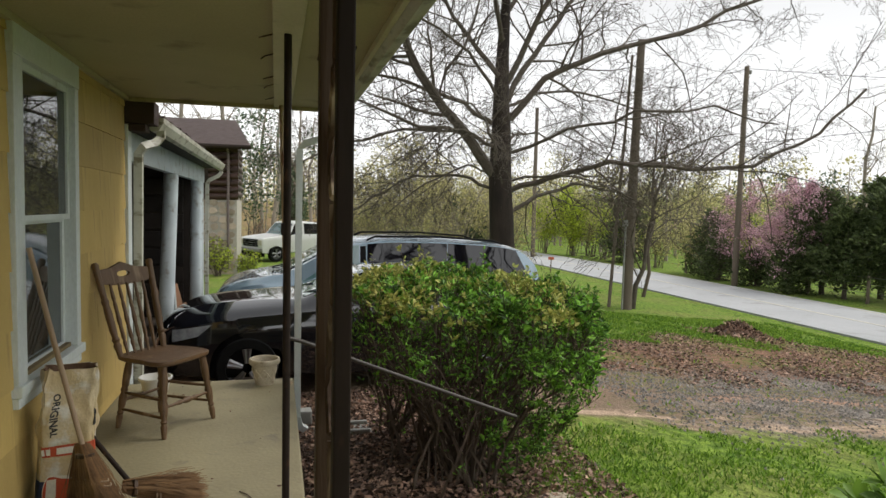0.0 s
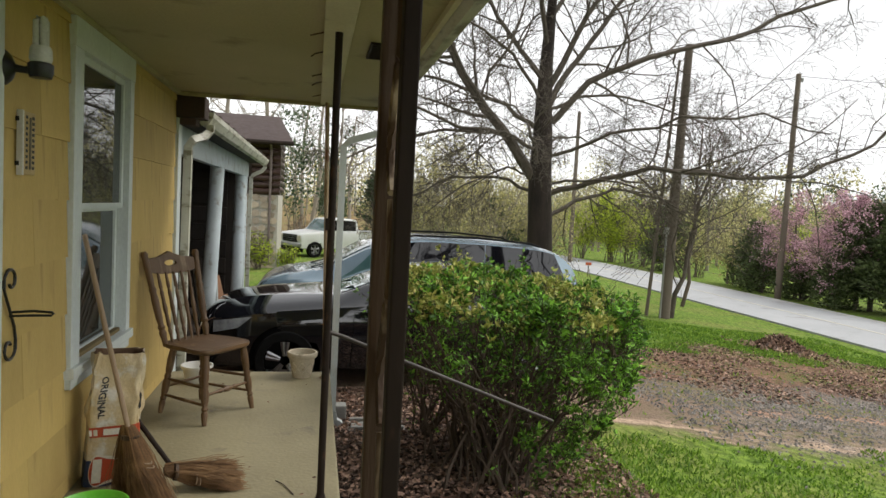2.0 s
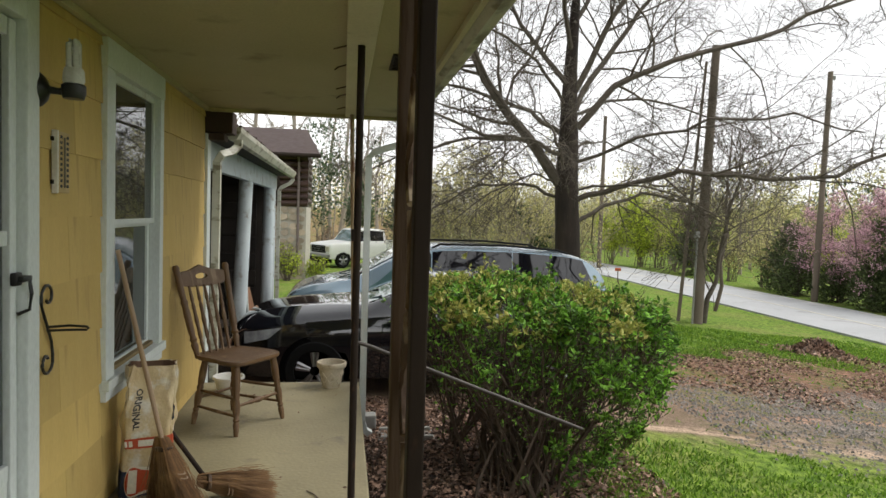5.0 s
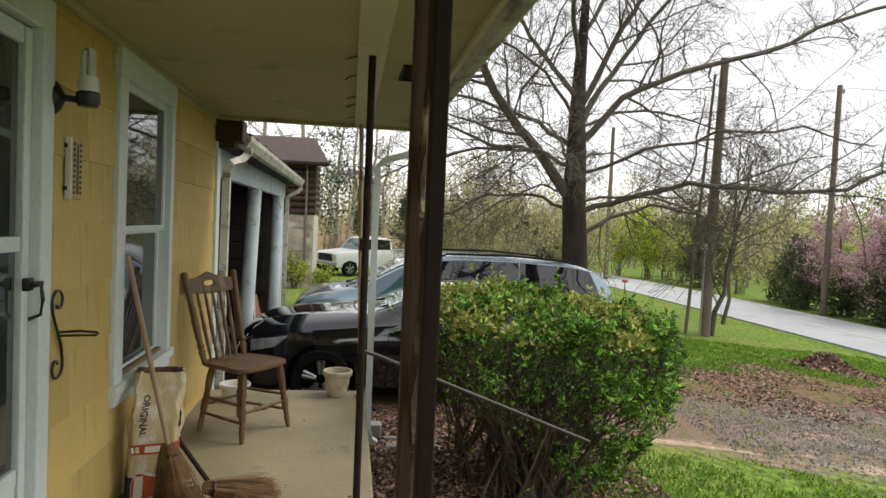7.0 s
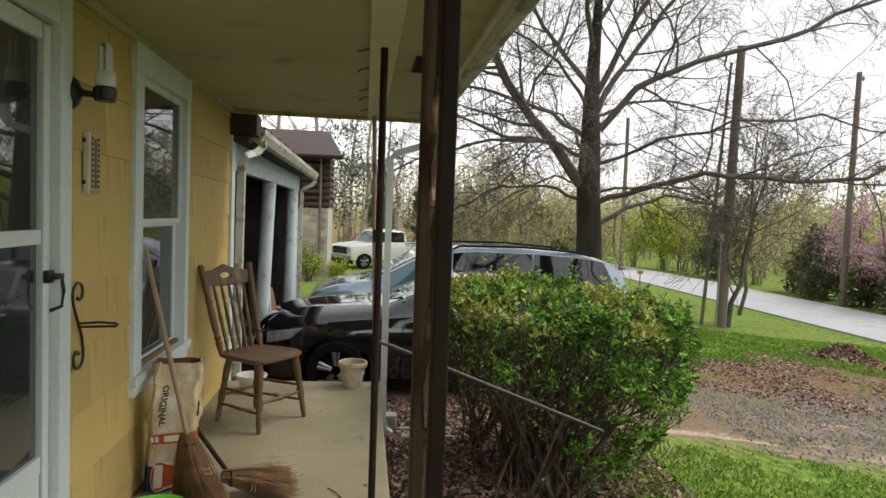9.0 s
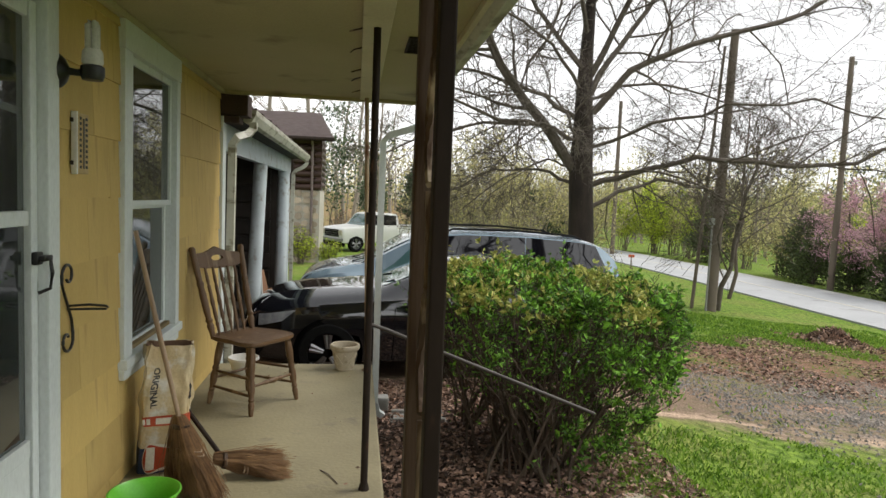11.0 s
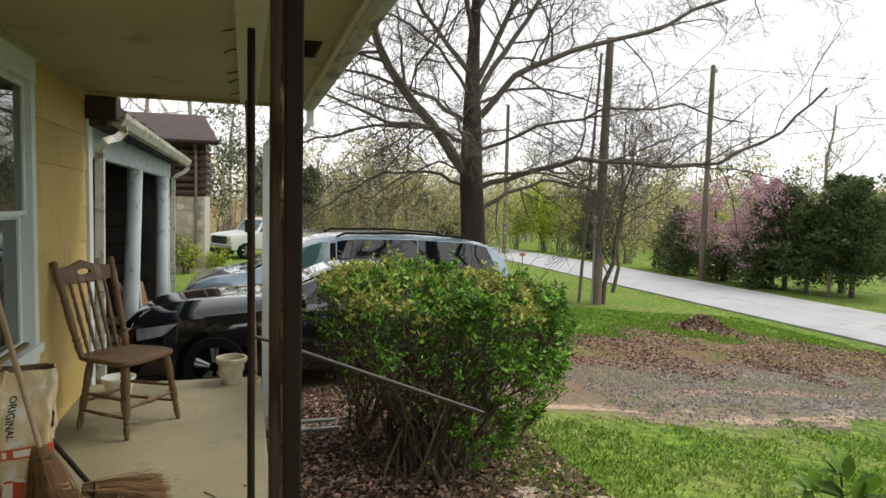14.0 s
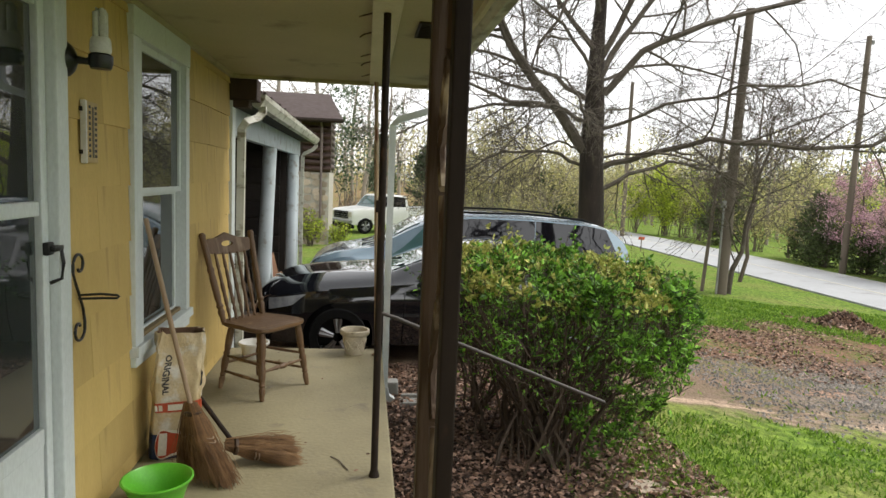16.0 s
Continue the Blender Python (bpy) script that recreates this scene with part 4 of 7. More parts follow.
# crest rail with a hand hole
bm = B()
N = 48
outer, hole = [], []
for k in range(N):
    a = 2 * math.pi * k / N
    c, s = math.cos(a), math.sin(a)
    y = 0.205 * math.copysign(abs(c) ** 0.5, c)
    if s >= 0:
        z = 0.045 * abs(s) ** 0.4 + 0.035 * max(0, math.cos(y / 0.205 * 3.2)) ** 1.5 * (abs(s) ** 0.4)
    else:
        z = -0.052 * abs(s) ** 0.4 - 0.012 * math.cos(y / 0.205 * 1.57)
    outer.append((y, z))
    hole.append((0.052 * c, 0.006 + 0.019 * s))
V = []
for dx in (-0.010, 0.010):
    V.append([[bm.verts.new((-0.318 + dx - 0.24 * z - 0.02 * (1 - (y / 0.2) ** 2), y, BT - 0.085 + z)) for y, z in q] for q in (outer, hole)])
for k in range(N):
    j = (k + 1) % N
    for f in (0, 1):
        o, h = V[f]
        bm.faces.new((o[k], o[j], h[j], h[k]))
    bm.faces.new((V[0][0][k], V[0][0][j], V[1][0][j], V[1][0][k]))
    bm.faces.new((V[0][1][k], V[0][1][j], V[1][1][j], V[1][1][k]))
part("crest_rail", bm, M["oak"], chair, "pressed crest rail with a hand hole", True)

# ---- charcoal bag ----
BC = Vector((0.342, 3.60))


def bag_at(u, z, out=0.0):
    """A point of the bag: u once round, z up; out: distance off the paper."""
    t = z / 0.63
    w, d = lerp(0.118, 0.112, t), lerp(0.085, 0.06, t) * (1 + 0.25 * math.sin(math.pi * t))
    a = 2 * math.pi * u
    c, s = math.cos(a), math.sin(a)
    p = Vector(((w + out) * math.copysign(abs(c) ** 0.45, c), (d + out) * math.copysign(abs(s) ** 0.45, s), z))
    q = 0.022 * clamp(t * 2.2 - 0.3, 0.2, 1.3)
    n1 = noise.noise(Vector((c * 1.8, s * 1.8, z * 7))) * q + noise.noise(Vector((c * 4, s * 4, z * 15 + 3))) * q * 0.55
    p.x *= 1 + n1 / w
    p.y *= 1 + n1 / d
    r = radians(18)
    return Vector((BC.x + p.x * math.cos(r) - p.y * math.sin(r) + 0.03 * t, BC.y + p.x * math.sin(r) + p.y * math.cos(r), z + (0.02 * noise.noise(Vector((c * 2, s * 2, 5))) if t > 0.95 else 0)))


bag = thing("charcoal_bag", "open crumpled paper charcoal bag with blue base, against the wall", "bag")
bm = B()
U, Z = 72, 34
rows = [[bm.verts.new(bag_at(u / U, 0.002 + 0.63 * z / Z)) for u in range(U)] for z in range(Z + 1)]
for r0, r1 in zip(rows, rows[1:]):
    for k in range(U):
        bm.faces.new((r0[k], r0[(k + 1) % U], r1[(k + 1) % U], r1[k]))
bm.faces.new(rows[0])
part("paper", bm, M["bag"], bag, "", True)
bm = B()
rows = [[bm.verts.new(bag_at(u / U, 0.632 - 0.22 * z / 8, -0.006 - 0.004 * z)) for u in range(U)] for z in range(9)]
for r0, r1 in zip(rows, rows[1:]):
    for k in range(U):
        bm.faces.new((r0[k], r0[(k + 1) % U], r1[(k + 1) % U], r1[k]))
bm.faces.new(rows[-1])
part("lining", bm, M["bag_in"], bag, "brown inside of the bag", True)


def patch(name, u0, u1, z0, z1, out, material, label="", oval=False):
    bm = B()
    if oval:
        rows = [[bm.verts.new(bag_at((u0 + u1) / 2 + (u1 - u0) / 2 * r * math.cos(a), (z0 + z1) / 2 + (z1 - z0) / 2 * r * math.sin(a), out)) for a in (2 * math.pi * k / 28 for k in range(28))] for r in (0.04, 0.35, 0.7, 1.0)]
        for r0, r1 in zip(rows, rows[1:]):
            for k in range(28):
                bm.faces.new((r0[k], r0[(k + 1) % 28], r1[(k + 1) % 28], r1[k]))
        bm.faces.new(rows[0])
    else:
        nu, nz = max(2, int((u1 - u0) * 72)), max(2, int((z1 - z0) * 60))
        rows = [[bm.verts.new(bag_at(lerp(u0, u1, a / nu), lerp(z0, z1, b / nz), out)) for a in range(nu + 1)] for b in range(nz + 1)]
        for r0, r1 in zip(rows, rows[1:]):
            for k in range(nu):
                bm.faces.new((r0[k], r0[k + 1], r1[k + 1], r1[k]))
    return part(name, bm, material, bag, label, True)


patch("base_band", 0.30, 1.10, 0.006, 0.135, 0.003, M["bag_blue"], "dark blue printed base")
patch("badge", 0.655, 0.775, 0.008, 0.165, 0.006, M["bag_pale"], "pale oval ring", True)
patch("badge", 0.665, 0.765, 0.016, 0.157, 0.009, M["bag_red"], "red oval badge", True)
patch("badge_bar", 0.69, 0.735, 0.03, 0.145, 0.012, M["bag_pale"], "pale bar on the badge")
patch("red_band", 0.60, 0.92, 0.245, 0.295, 0.003, M["bag_red"], "red printed band")
for u in (0.63, 0.67, 0.73, 0.78):
    patch("band_bar", u, u + 0.03, 0.255, 0.285, 0.006, M["bag_pale"], "pale bar on the red band")
patch("dark_print", 0.84, 0.93, 0.36, 0.44, 0.003, M["bag_ink"], "dark round print", True)
# upright lettering
tc = bpy.data.curves.new("lettering", "FONT")
tc.body, tc.size, tc.align_x, tc.offset = "ORIGINAL", 0.05, "LEFT", 0.0016
tmp = bpy.data.objects.new("lettering", tc)
scene.collection.objects.link(tmp)
me = bpy.data.meshes.new_from_object(tmp.evaluated_get(bpy.context.evaluated_depsgraph_get()))
bpy.data.objects.remove(tmp)
wid = max(v.co.x for v in me.vertices)
for v in me.vertices:
    v.co = bag_at(0.70 + v.co.y / 0.05 * 0.045, 0.525 - v.co.x / wid * 0.19, 0.004)
me.materials.append(M["bag_ink"])
lt = new("lettering", me)
lt.parent = bag
lt["label"] = "black upright lettering"

# ---- two corn brooms ----
def broom(label, foot, neck, top, spread, rnd, n=420, across=None, handle="broom_stick", bend=None):
    foot, neck, top = Vector(foot), Vector(neck), Vector(top)
    br = thing("broom", label, "broom", "brooms")
    bm = B()
    tube(bm, [neck.lerp(foot, 0.25), neck, neck.lerp(top, 0.5) + Vector((0, 0, -0.004)), top], [0.0105, 0.0115, 0.012, 0.0115], 12)
    part("handle", bm, M[handle], br, "", True)
    ax = (foot - neck).normalized()
    across = Vector(across).normalized()
    thin = ax.cross(across).normalized()
    tw = Twigs()
    length = (foot - neck).length
    for k in range(n):
        a, b = rnd.uniform(-1, 1), rnd.gauss(0, 0.4)
        s0 = neck + across * a * 0.022 + thin * b * 0.016 - ax * 0.05
        m1 = neck + ax * length * 0.3 + across * a * spread * 0.5 + thin * b * 0.045
        e = foot + across * a * spread + thin * b * 0.06 + ax * rnd.gauss(0, 0.022) + rv(rnd, 0.014)
        if bend:
            e += Vector(bend) * (0.5 + 0.5 * a)
        e.z = max(e.z, 0.003)
        pts = [s0, s0.lerp(m1, 0.6), m1, m1.lerp(e, 0.5) + rv(rnd, 0.008), e]
        for p in pts:
            p.z = max(p.z, 0.004)
        tw.tube(pts, 0.0022, 0.0011, 3)
    o = tw.done("brush_head", M["broom_corn"])
    o.parent = br
    for t, w, h in ((0.0, 0.034, 0.028), (0.34, 0.56 * spread + 0.012, 0.03), (0.40, 0.62 * spread + 0.012, 0.03)):
        bm = B()
        c = neck + ax * length * t
        pts = [c + across * math.cos(q) * w + thin * math.sin(q) * (h if t else 0.028) for q in (2 * math.pi * k / 20 for k in range(21))]
        for p in pts:
            p.z = max(p.z, 0.006)
        tube(bm, pts, 0.0035 if t else 0.012, 5, False)
        part("binding", bm, M["rust"] if t == 0 else M["broom_stick"], br, "", True)
    return br


rb = random.Random(9)
broom("upright corn broom with weathered handle leaning on the window frame", (0.575, 3.30, 0.012), (0.487, 3.375, 0.29), (0.238, 3.51, 1.19), 0.150, rb, 1700, (0.80, -0.55, 0.0))
broom("worn corn broom lying over on the porch floor", (0.925, 3.50, 0.030), (0.670, 3.455, 0.090), (0.285, 3.72, 0.47), 0.082, rb, 1500, (0.25, -0.85, -0.45), "iron")

# ---- basin, pots ----
bm = B()
lathe(bm, [(0.0, 0.004), (0.095, 0.004), (0.10, 0.0), (0.105, 0.004), (0.125, 0.07), (0.150, 0.125), (0.158, 0.130), (0.158, 0.136), (0.150, 0.138), (0.143, 0.131), (0.118, 0.07), (0.098, 0.012), (0.0, 0.010)], 48)
thing("basin", "shallow lime green plastic basin on the porch floor", "basin", at=pose(0.425, 3.05, 0.001) @ Matrix.Scale(0.92, 4), bm=bm, material=M["green"], smooth=True)
pot = thing("plant_pot", "cream plant pot with lattice relief at the porch edge", "plant pot", "plant pots", at=pose(1.215, 5.50, 0.0))
bm = B()
lathe(bm, [(0.0, 0.0), (0.070, 0.0), (0.073, 0.012), (0.098, 0.155), (0.112, 0.160), (0.118, 0.170), (0.118, 0.195), (0.112, 0.202), (0.102, 0.200), (0.098, 0.185), (0.093, 0.150), (0.0, 0.145)], 40)
part("body", bm, M["plaster_pot"], pot, "", True)
for k in range(8):
    for s in (-1, 1):
        bm = B()
        a0 = 2 * math.pi * k / 8
        pts = [(lerp(0.0775, 0.094, t) * math.cos(a0 + s * t * 0.78), lerp(0.0775, 0.094, t) * math.sin(a0 + s * t * 0.78), lerp(0.035, 0.125, t)) for t in (0, 0.33, 0.66, 1)]
        tube(bm, pts, 0.004, 5)
        part("lattice_strip", bm, M["plaster_pot"], pot, "", True)
bm = B()
lathe(bm, [(0.0, 0.158), (0.05, 0.16), (0.092, 0.152)], 24)
part("soil", bm, M["soil"], pot)
bm = B()
lathe(bm, [(0.0, 0.0), (0.078, 0.0), (0.082, 0.01), (0.104, 0.105), (0.116, 0.108), (0.116, 0.125), (0.106, 0.126), (0.098, 0.108), (0.075, 0.014), (0.0, 0.012)], 36)
thing("plant_pot", "low white empty plant pot beside the wall", "plant pot", "plant pots", at=pose(0.445, 5.36, 0.0), bm=bm, material=M["plastic_white"], smooth=True)

# ---- wall fittings ----
lamp = thing("wall_lamp", "black wall lamp holder with a bare white fluorescent bulb", "lamp", at=pose(WX + 0.004, 2.78, 1.80))
bm = B()
m = Euler((0, radians(90), 0)).to_matrix()
lathe(bm, [(0.0, -0.003), (0.058, -0.003), (0.060, 0.006), (0.045, 0.022), (0.022, 0.034), (0.014, 0.04)], 24, (0, 0, 0), m)
part("backplate", bm, M["black"], lamp, "", True)
bm = B()
tube(bm, [(0.03, 0, 0), (0.07, 0.0, -0.004), (0.10, 0.0, 0.0)], [0.014, 0.012, 0.02], 12)
lathe(bm, [(0.0, -0.03), (0.034, -0.028), (0.040, -0.01), (0.040, 0.018), (0.034, 0.024), (0.0, 0.024)], 20, (0.118, 0, 0))
part("holder", bm, M["black"], lamp, "", True)
bm = B()
lathe(bm, [(0.0, 0.02), (0.030, 0.022), (0.036, 0.035), (0.034, 0.070), (0.029, 0.08), (0.0, 0.08)], 20, (0.118, 0, 0))
part("bulb_base", bm, M["plastic_white"], lamp, "", True)
for k in range(4):
    a = math.pi / 4 + k * math.pi / 2
    bm = B()
    x, y = 0.118 + 0.0155 * math.cos(a), 0.0155 * math.sin(a)
    tube(bm, [(x, y, 0.075), (x, y, 0.165), (lerp(x, 0.118, 0.3), y * 0.7, 0.178)], [0.0112, 0.0112, 0.008], 10)
    part("bulb_tube", bm, M["bulb"], lamp, "", True)

th = thing("thermometer", "cream outdoor wall thermometer with black scale marks", "thermometer", at=pose(WX + 0.002, 2.955, 1.555))
bm = B()
box(bm, 0.006, 0.020, -0.052, 0.052, -0.115, 0.115, 0.004)
part("plate", bm, M["tan_board"], th)
bm = B()
box(bm, 0.0, 0.022, -0.062, -0.050, -0.118, 0.118, 0.003)
part("case_side", bm, M["plastic_white"], th)
bm = B()
tube(bm, [(0.0225, 0.0, -0.095), (0.0225, 0.0, 0.095)], 0.004, 8)
part("glass_tube", bm, M["chink"], th)
for k in range(10):
    for y, w in ((-0.026, 0.016), (0.030, 0.018)):
        bm = B()
        box(bm, 0.0203, 0.0215, y - w / 2, y + w / 2, -0.095 + 0.0205 * k, -0.084 + 0.0205 * k)
        part("scale_mark", bm, M["bag_ink"], th)
bm = B()
for z in (-0.075, 0.085):
    box(bm, -0.002, 0.010, -0.066, -0.058, z - 0.008, z + 0.008)
part("bracket", bm, M["black"], th)

hk = thing("plant_hook", "wrought iron scroll bracket with a projecting arm on the wall", "bracket", at=pose(WX + 0.006, 2.845, 0.94))


def curl(cy, cz, r, start, sweep, turns=28):
    return [(0.004, cy + r * (1 - 0.72 * k / turns) * math.cos(start + sweep * k / turns), cz + r * (1 - 0.72 * k / turns) * math.sin(start + sweep * k / turns)) for k in range(turns + 1)]


bm = B()
tube(bm, [(0.004, 0.0, 0.0), (0.004, -0.03, 0.05), (0.004, -0.052, 0.10)] + curl(0.0, 0.115, 0.054, math.pi, -5.6)[1:], 0.0058, 6)
part("upper_scroll", bm, M["black"], hk, "", True)
bm = B()
tube(bm, [(0.004, 0.0, 0.0), (0.004, 0.028, -0.05), (0.004, 0.042, -0.10)] + curl(-0.01, -0.125, 0.054, 0, -5.6)[1:], 0.0058, 6)
part("lower_scroll", bm, M["black"], hk, "", True)
bm = B()
tube(bm, [(0.0, 0.0, 0.003), (0.08, 0.0, 0.010), (0.140, 0.0, 0.006), (0.146, 0.0, 0.0), (0.140, 0.0, -0.005), (0.09, 0.0, -0.006), (0.0, 0.0, -0.010)], 0.005, 6)
part("arm", bm, M["black"], hk, "", True)

# twigs and debris on the slab
rd = random.Random(4)
tw = Twigs()
for k in range(26):
    x, y = rd.uniform(0.35, 1.38), rd.uniform(3.0, 5.5)
    a, s = rd.uniform(0, 6.28), rd.uniform(0.008, 0.03)
    tw.leaf(Vector((x, y, 0.003)), Vector((math.cos(a), math.sin(a), 0.05)), s, rd, 0.4, 0.08)
o = tw.done("leaf_crumbs", M["dead"])
tagged(o, "bits of dry leaf on the porch floor", "debris", "", "stuff")
bm = B()
tube(bm, [(1.13, 3.52, 0.004), (1.17, 3.47, 0.006), (1.22, 3.36, 0.004)], 0.003, 5)
thing("stick", "thin dry stick on the porch floor", "stick", bm=bm, material=M["twig"])


# ---- vehicles ----
def interp(tab, x, c):
    for a, b in zip(tab, tab[1:]):
        if a[0] <= x <= b[0]:
            t = (x - a[0]) / (b[0] - a[0])
            return lerp(a[c], b[c], t)
    return tab[0][c] if x < tab[0][0] else tab[-1][c]


class Car:
    """Lofted body. Rows of the table: x, bottom, shoulder, top, half width at shoulder, half width at top."""

    def __init__(self, tab, low=0.9):
        self.low = low
        xs = np.linspace(tab[0][0], tab[-1][0], 90)
        cols = [np.array([interp(tab, x, c) for x in xs]) for c in range(1, 6)]
        for q in cols:
            for k in range(2):
                q[1:-1] = (q[:-2] + 2 * q[1:-1] + q[2:]) / 4
        self.tab = [(x, *[q[i] for q in cols]) for i, x in enumerate(xs)]

    def get(self, x):
        return [interp(self.tab, x, c) for c in range(1, 6)]

    def section(self, x):
        zb, zs, zt, ws, wt = self.get(x)
        h = zs - zb
        half = [(ws * self.low * 0.85, zb), (ws * self.low, zb + 0.06 * h), (ws * 0.985, zb + 0.38 * h), (ws, zb + 0.70 * h), (ws * 0.985, zb + 0.93 * h), (lerp(ws, wt, 0.1) * 0.98, zs)]
        half += [(lerp(ws * 0.96, wt, 0.45), lerp(zs, zt, 0.42)), (lerp(ws * 0.96, wt, 0.92), lerp(zs, zt, 0.90)), (wt * 0.92, lerp(zs, zt, 0.94)), (wt * 0.6, lerp(zs, zt, 0.985)), (wt * 0.25, zt)]
        return half

    def side(self, x, v, out=0.0):
        """On the flank between shoulder (v 0) and roof edge (v 1), left side."""
        zb, zs, zt, ws, wt = self.get(x)
        a, b, c = Vector((x, lerp(ws, wt, 0.1) * 0.98, zs)), Vector((x, lerp(ws * 0.96, wt, 0.45), lerp(zs, zt, 0.42))), Vector((x, lerp(ws * 0.96, wt, 0.92), lerp(zs, zt, 0.90)))
        p = a.lerp(b, v / 0.5) if v < 0.5 else b.lerp(c, (v - 0.5) / 0.5)
        return p + Vector((0, out, out * 0.3))

    def flank(self, x, z, out=0.0):
        half = self.section(x)[:6]
        for a, b in zip(half, half[1:]):
            if a[1] <= z <= b[1]:
                return Vector((x, lerp(a[0], b[0], (z - a[1]) / (b[1] - a[1])) + out, z))
        return Vector((x, half[-1][0] + out, z))

    def top(self, x, s, out=0.0):
        """On the upper skin, s from -1 to 1 across."""
        zb, zs, zt, ws, wt = self.get(x)
        a = abs(s)
        z = lerp(zt, lerp(zs, zt, 0.965), max(0, (a - 0.6) / 0.3)) if a < 0.9 else lerp(zs, zt, 0.965)
        return Vector((x, s * wt, z + out))

    def body(self, bm):
        rows = []
        for x, *_ in self.tab:
            half = self.section(x)
            rows.append([bm.verts.new((x, y, z)) for y, z in half] + [bm.verts.new((x, -y, z)) for y, z in half[::-1]])
        n = len(rows[0])
        for r0, r1 in zip(rows, rows[1:]):
            for k in range(n):
                bm.faces.new((r0[k], r0[(k + 1) % n], r1[(k + 1) % n], r1[k]))
        bm.faces.new(rows[0])
        bm.faces.new(rows[-1])


def sheet(bm, grid, mirror=False):
    rows = [[bm.verts.new((p.x, -p.y if mirror else p.y, p.z)) for p in r] for r in grid]
    for r0, r1 in zip(rows, rows[1:]):
        for k in range(len(r0) - 1):
            bm.faces.new((r0[k], r0[k + 1], r1[k + 1], r1[k]))


def side_panel(car, name, x00, x01, x10, x11, v0, v1, material, parent, out=0.006, label=""):
    """Panel on both flanks: lower edge x00..x01, upper edge x10..x11."""
    for mir in (False, True):
        bm = B()
        grid = []
        for j in range(7):
            t = j / 6
            a, b = lerp(x00, x10, t), lerp(x01, x11, t)
            grid.append([car.side(lerp(a, b, i / 12), lerp(v0, v1, t), out) for i in range(13)])
        sheet(bm, grid, mir)
        part(name, bm, material, parent, label, True)


def wheel(parent, x, y, r, w, side, rim="alloy"):
    tyre_bm = B()
    m = Euler((radians(90), 0, 0)).to_matrix()
    lathe(tyre_bm, [(r * 0.66, -w / 2), (r * 0.92, -w / 2), (r, -w * 0.32), (r, w * 0.32), (r * 0.92, w / 2), (r * 0.66, w / 2), (r * 0.64, w * 0.3), (r * 0.64, -w * 0.3), (r * 0.66, -w / 2)], 40, (x, y, r), m)
    wh = part("wheel", tyre_bm, M["tyre"], parent, "black tyre", True)
    bm = B()
    lathe(bm, [(r * 0.655, w * 0.36), (r * 0.63, w * 0.40), (r * 0.58, w * 0.30), (r * 0.56, 0.0), (0.03, 0.0)], 32, (x, y, r), Euler((radians(-90 * side), 0, 0)).to_matrix())
    for k in range(5):
        a = 2 * math.pi * k / 5 + 0.3
        c, s = math.cos(a), math.sin(a)
        for q in (-0.16, 0.16):
            p0 = Vector((x + 0.05 * math.cos(a + q), y + side * w * 0.33, r + 0.05 * math.sin(a + q)))
            p1 = Vector((x + r * 0.61 * math.cos(a + q * 0.8), y + side * w * 0.36, r + r * 0.61 * math.sin(a + q * 0.8)))
            tube(bm, [p0, p1], 0.026, 6)
    lathe(bm, [(0.0, w * 0.40), (0.05, w * 0.39), (0.06, w * 0.3)], 16, (x, y, r), Euler((radians(-90 * side), 0, 0)).to_matrix())
    part("rim", bm, M[rim], wh, "", True)
    return wh


# Flat sheet proud of each flank; its black stands for shade inside the arch.
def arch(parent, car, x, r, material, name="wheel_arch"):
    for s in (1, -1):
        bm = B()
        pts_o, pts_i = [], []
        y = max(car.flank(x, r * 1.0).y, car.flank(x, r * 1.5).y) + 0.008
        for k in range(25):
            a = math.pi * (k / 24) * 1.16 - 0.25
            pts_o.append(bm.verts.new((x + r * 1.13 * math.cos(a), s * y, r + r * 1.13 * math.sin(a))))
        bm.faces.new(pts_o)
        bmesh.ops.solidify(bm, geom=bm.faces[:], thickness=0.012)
        part(name, bm, M["well"], parent, "flat near-black sheet for the shade in the wheel arch")


def mirror_cap(parent, x, y, z, material, glass_m):
    for s in (1, -1):
        bm = B()
        g = bmesh.ops.create_uvsphere(bm, u_segments=16, v_segments=10, radius=1)
        for v in g["verts"]:
            v.co = Vector((x + v.co.x * (0.055 if v.co.x > 0 else 0.03), s * (y + 0.09 + v.co.y * 0.11), z + v.co.z * 0.075))
        tube(bm, [(x, s * (y - 0.06), z - 0.05), (x, s * (y + 0.06), z - 0.03)], 0.022, 8)
        part("door_mirror", bm, material, parent, "", True)


# black compact sedan, nose to the shed
sedan = thing("car", "black compact sedan parked nose-in beside the porch", "car", at=pose(2.42, 8.02, -0.60, 0, 0, 180))
tab = [(-2.30, 0.34, 0.80, 0.84, 0.62, 0.50), (-2.22, 0.24, 0.90, 0.98, 0.74, 0.62), (-1.95, 0.20, 0.96, 1.06, 0.84, 0.66), (-1.6, 0.19, 0.97, 1.12, 0.88, 0.64), (-1.0, 0.18, 0.95, 1.29, 0.90, 0.60), (-0.4, 0.18, 0.94, 1.345, 0.905, 0.60), (0.10, 0.18, 0.93, 1.315, 0.905, 0.60), (0.50, 0.18, 0.925, 1.15, 0.90, 0.66), (0.86, 0.18, 0.915, 1.0, 0.90, 0.66), (1.25, 0.18, 0.89, 0.985, 0.895, 0.50), (1.7, 0.20, 0.85, 0.952, 0.88, 0.46), (2.0, 0.20, 0.795, 0.905, 0.85, 0.44), (2.2, 0.22, 0.72, 0.82, 0.77, 0.42), (2.31, 0.30, 0.61, 0.70, 0.62, 0.44)]
car = Car(tab)
bm = B()
car.body(bm)
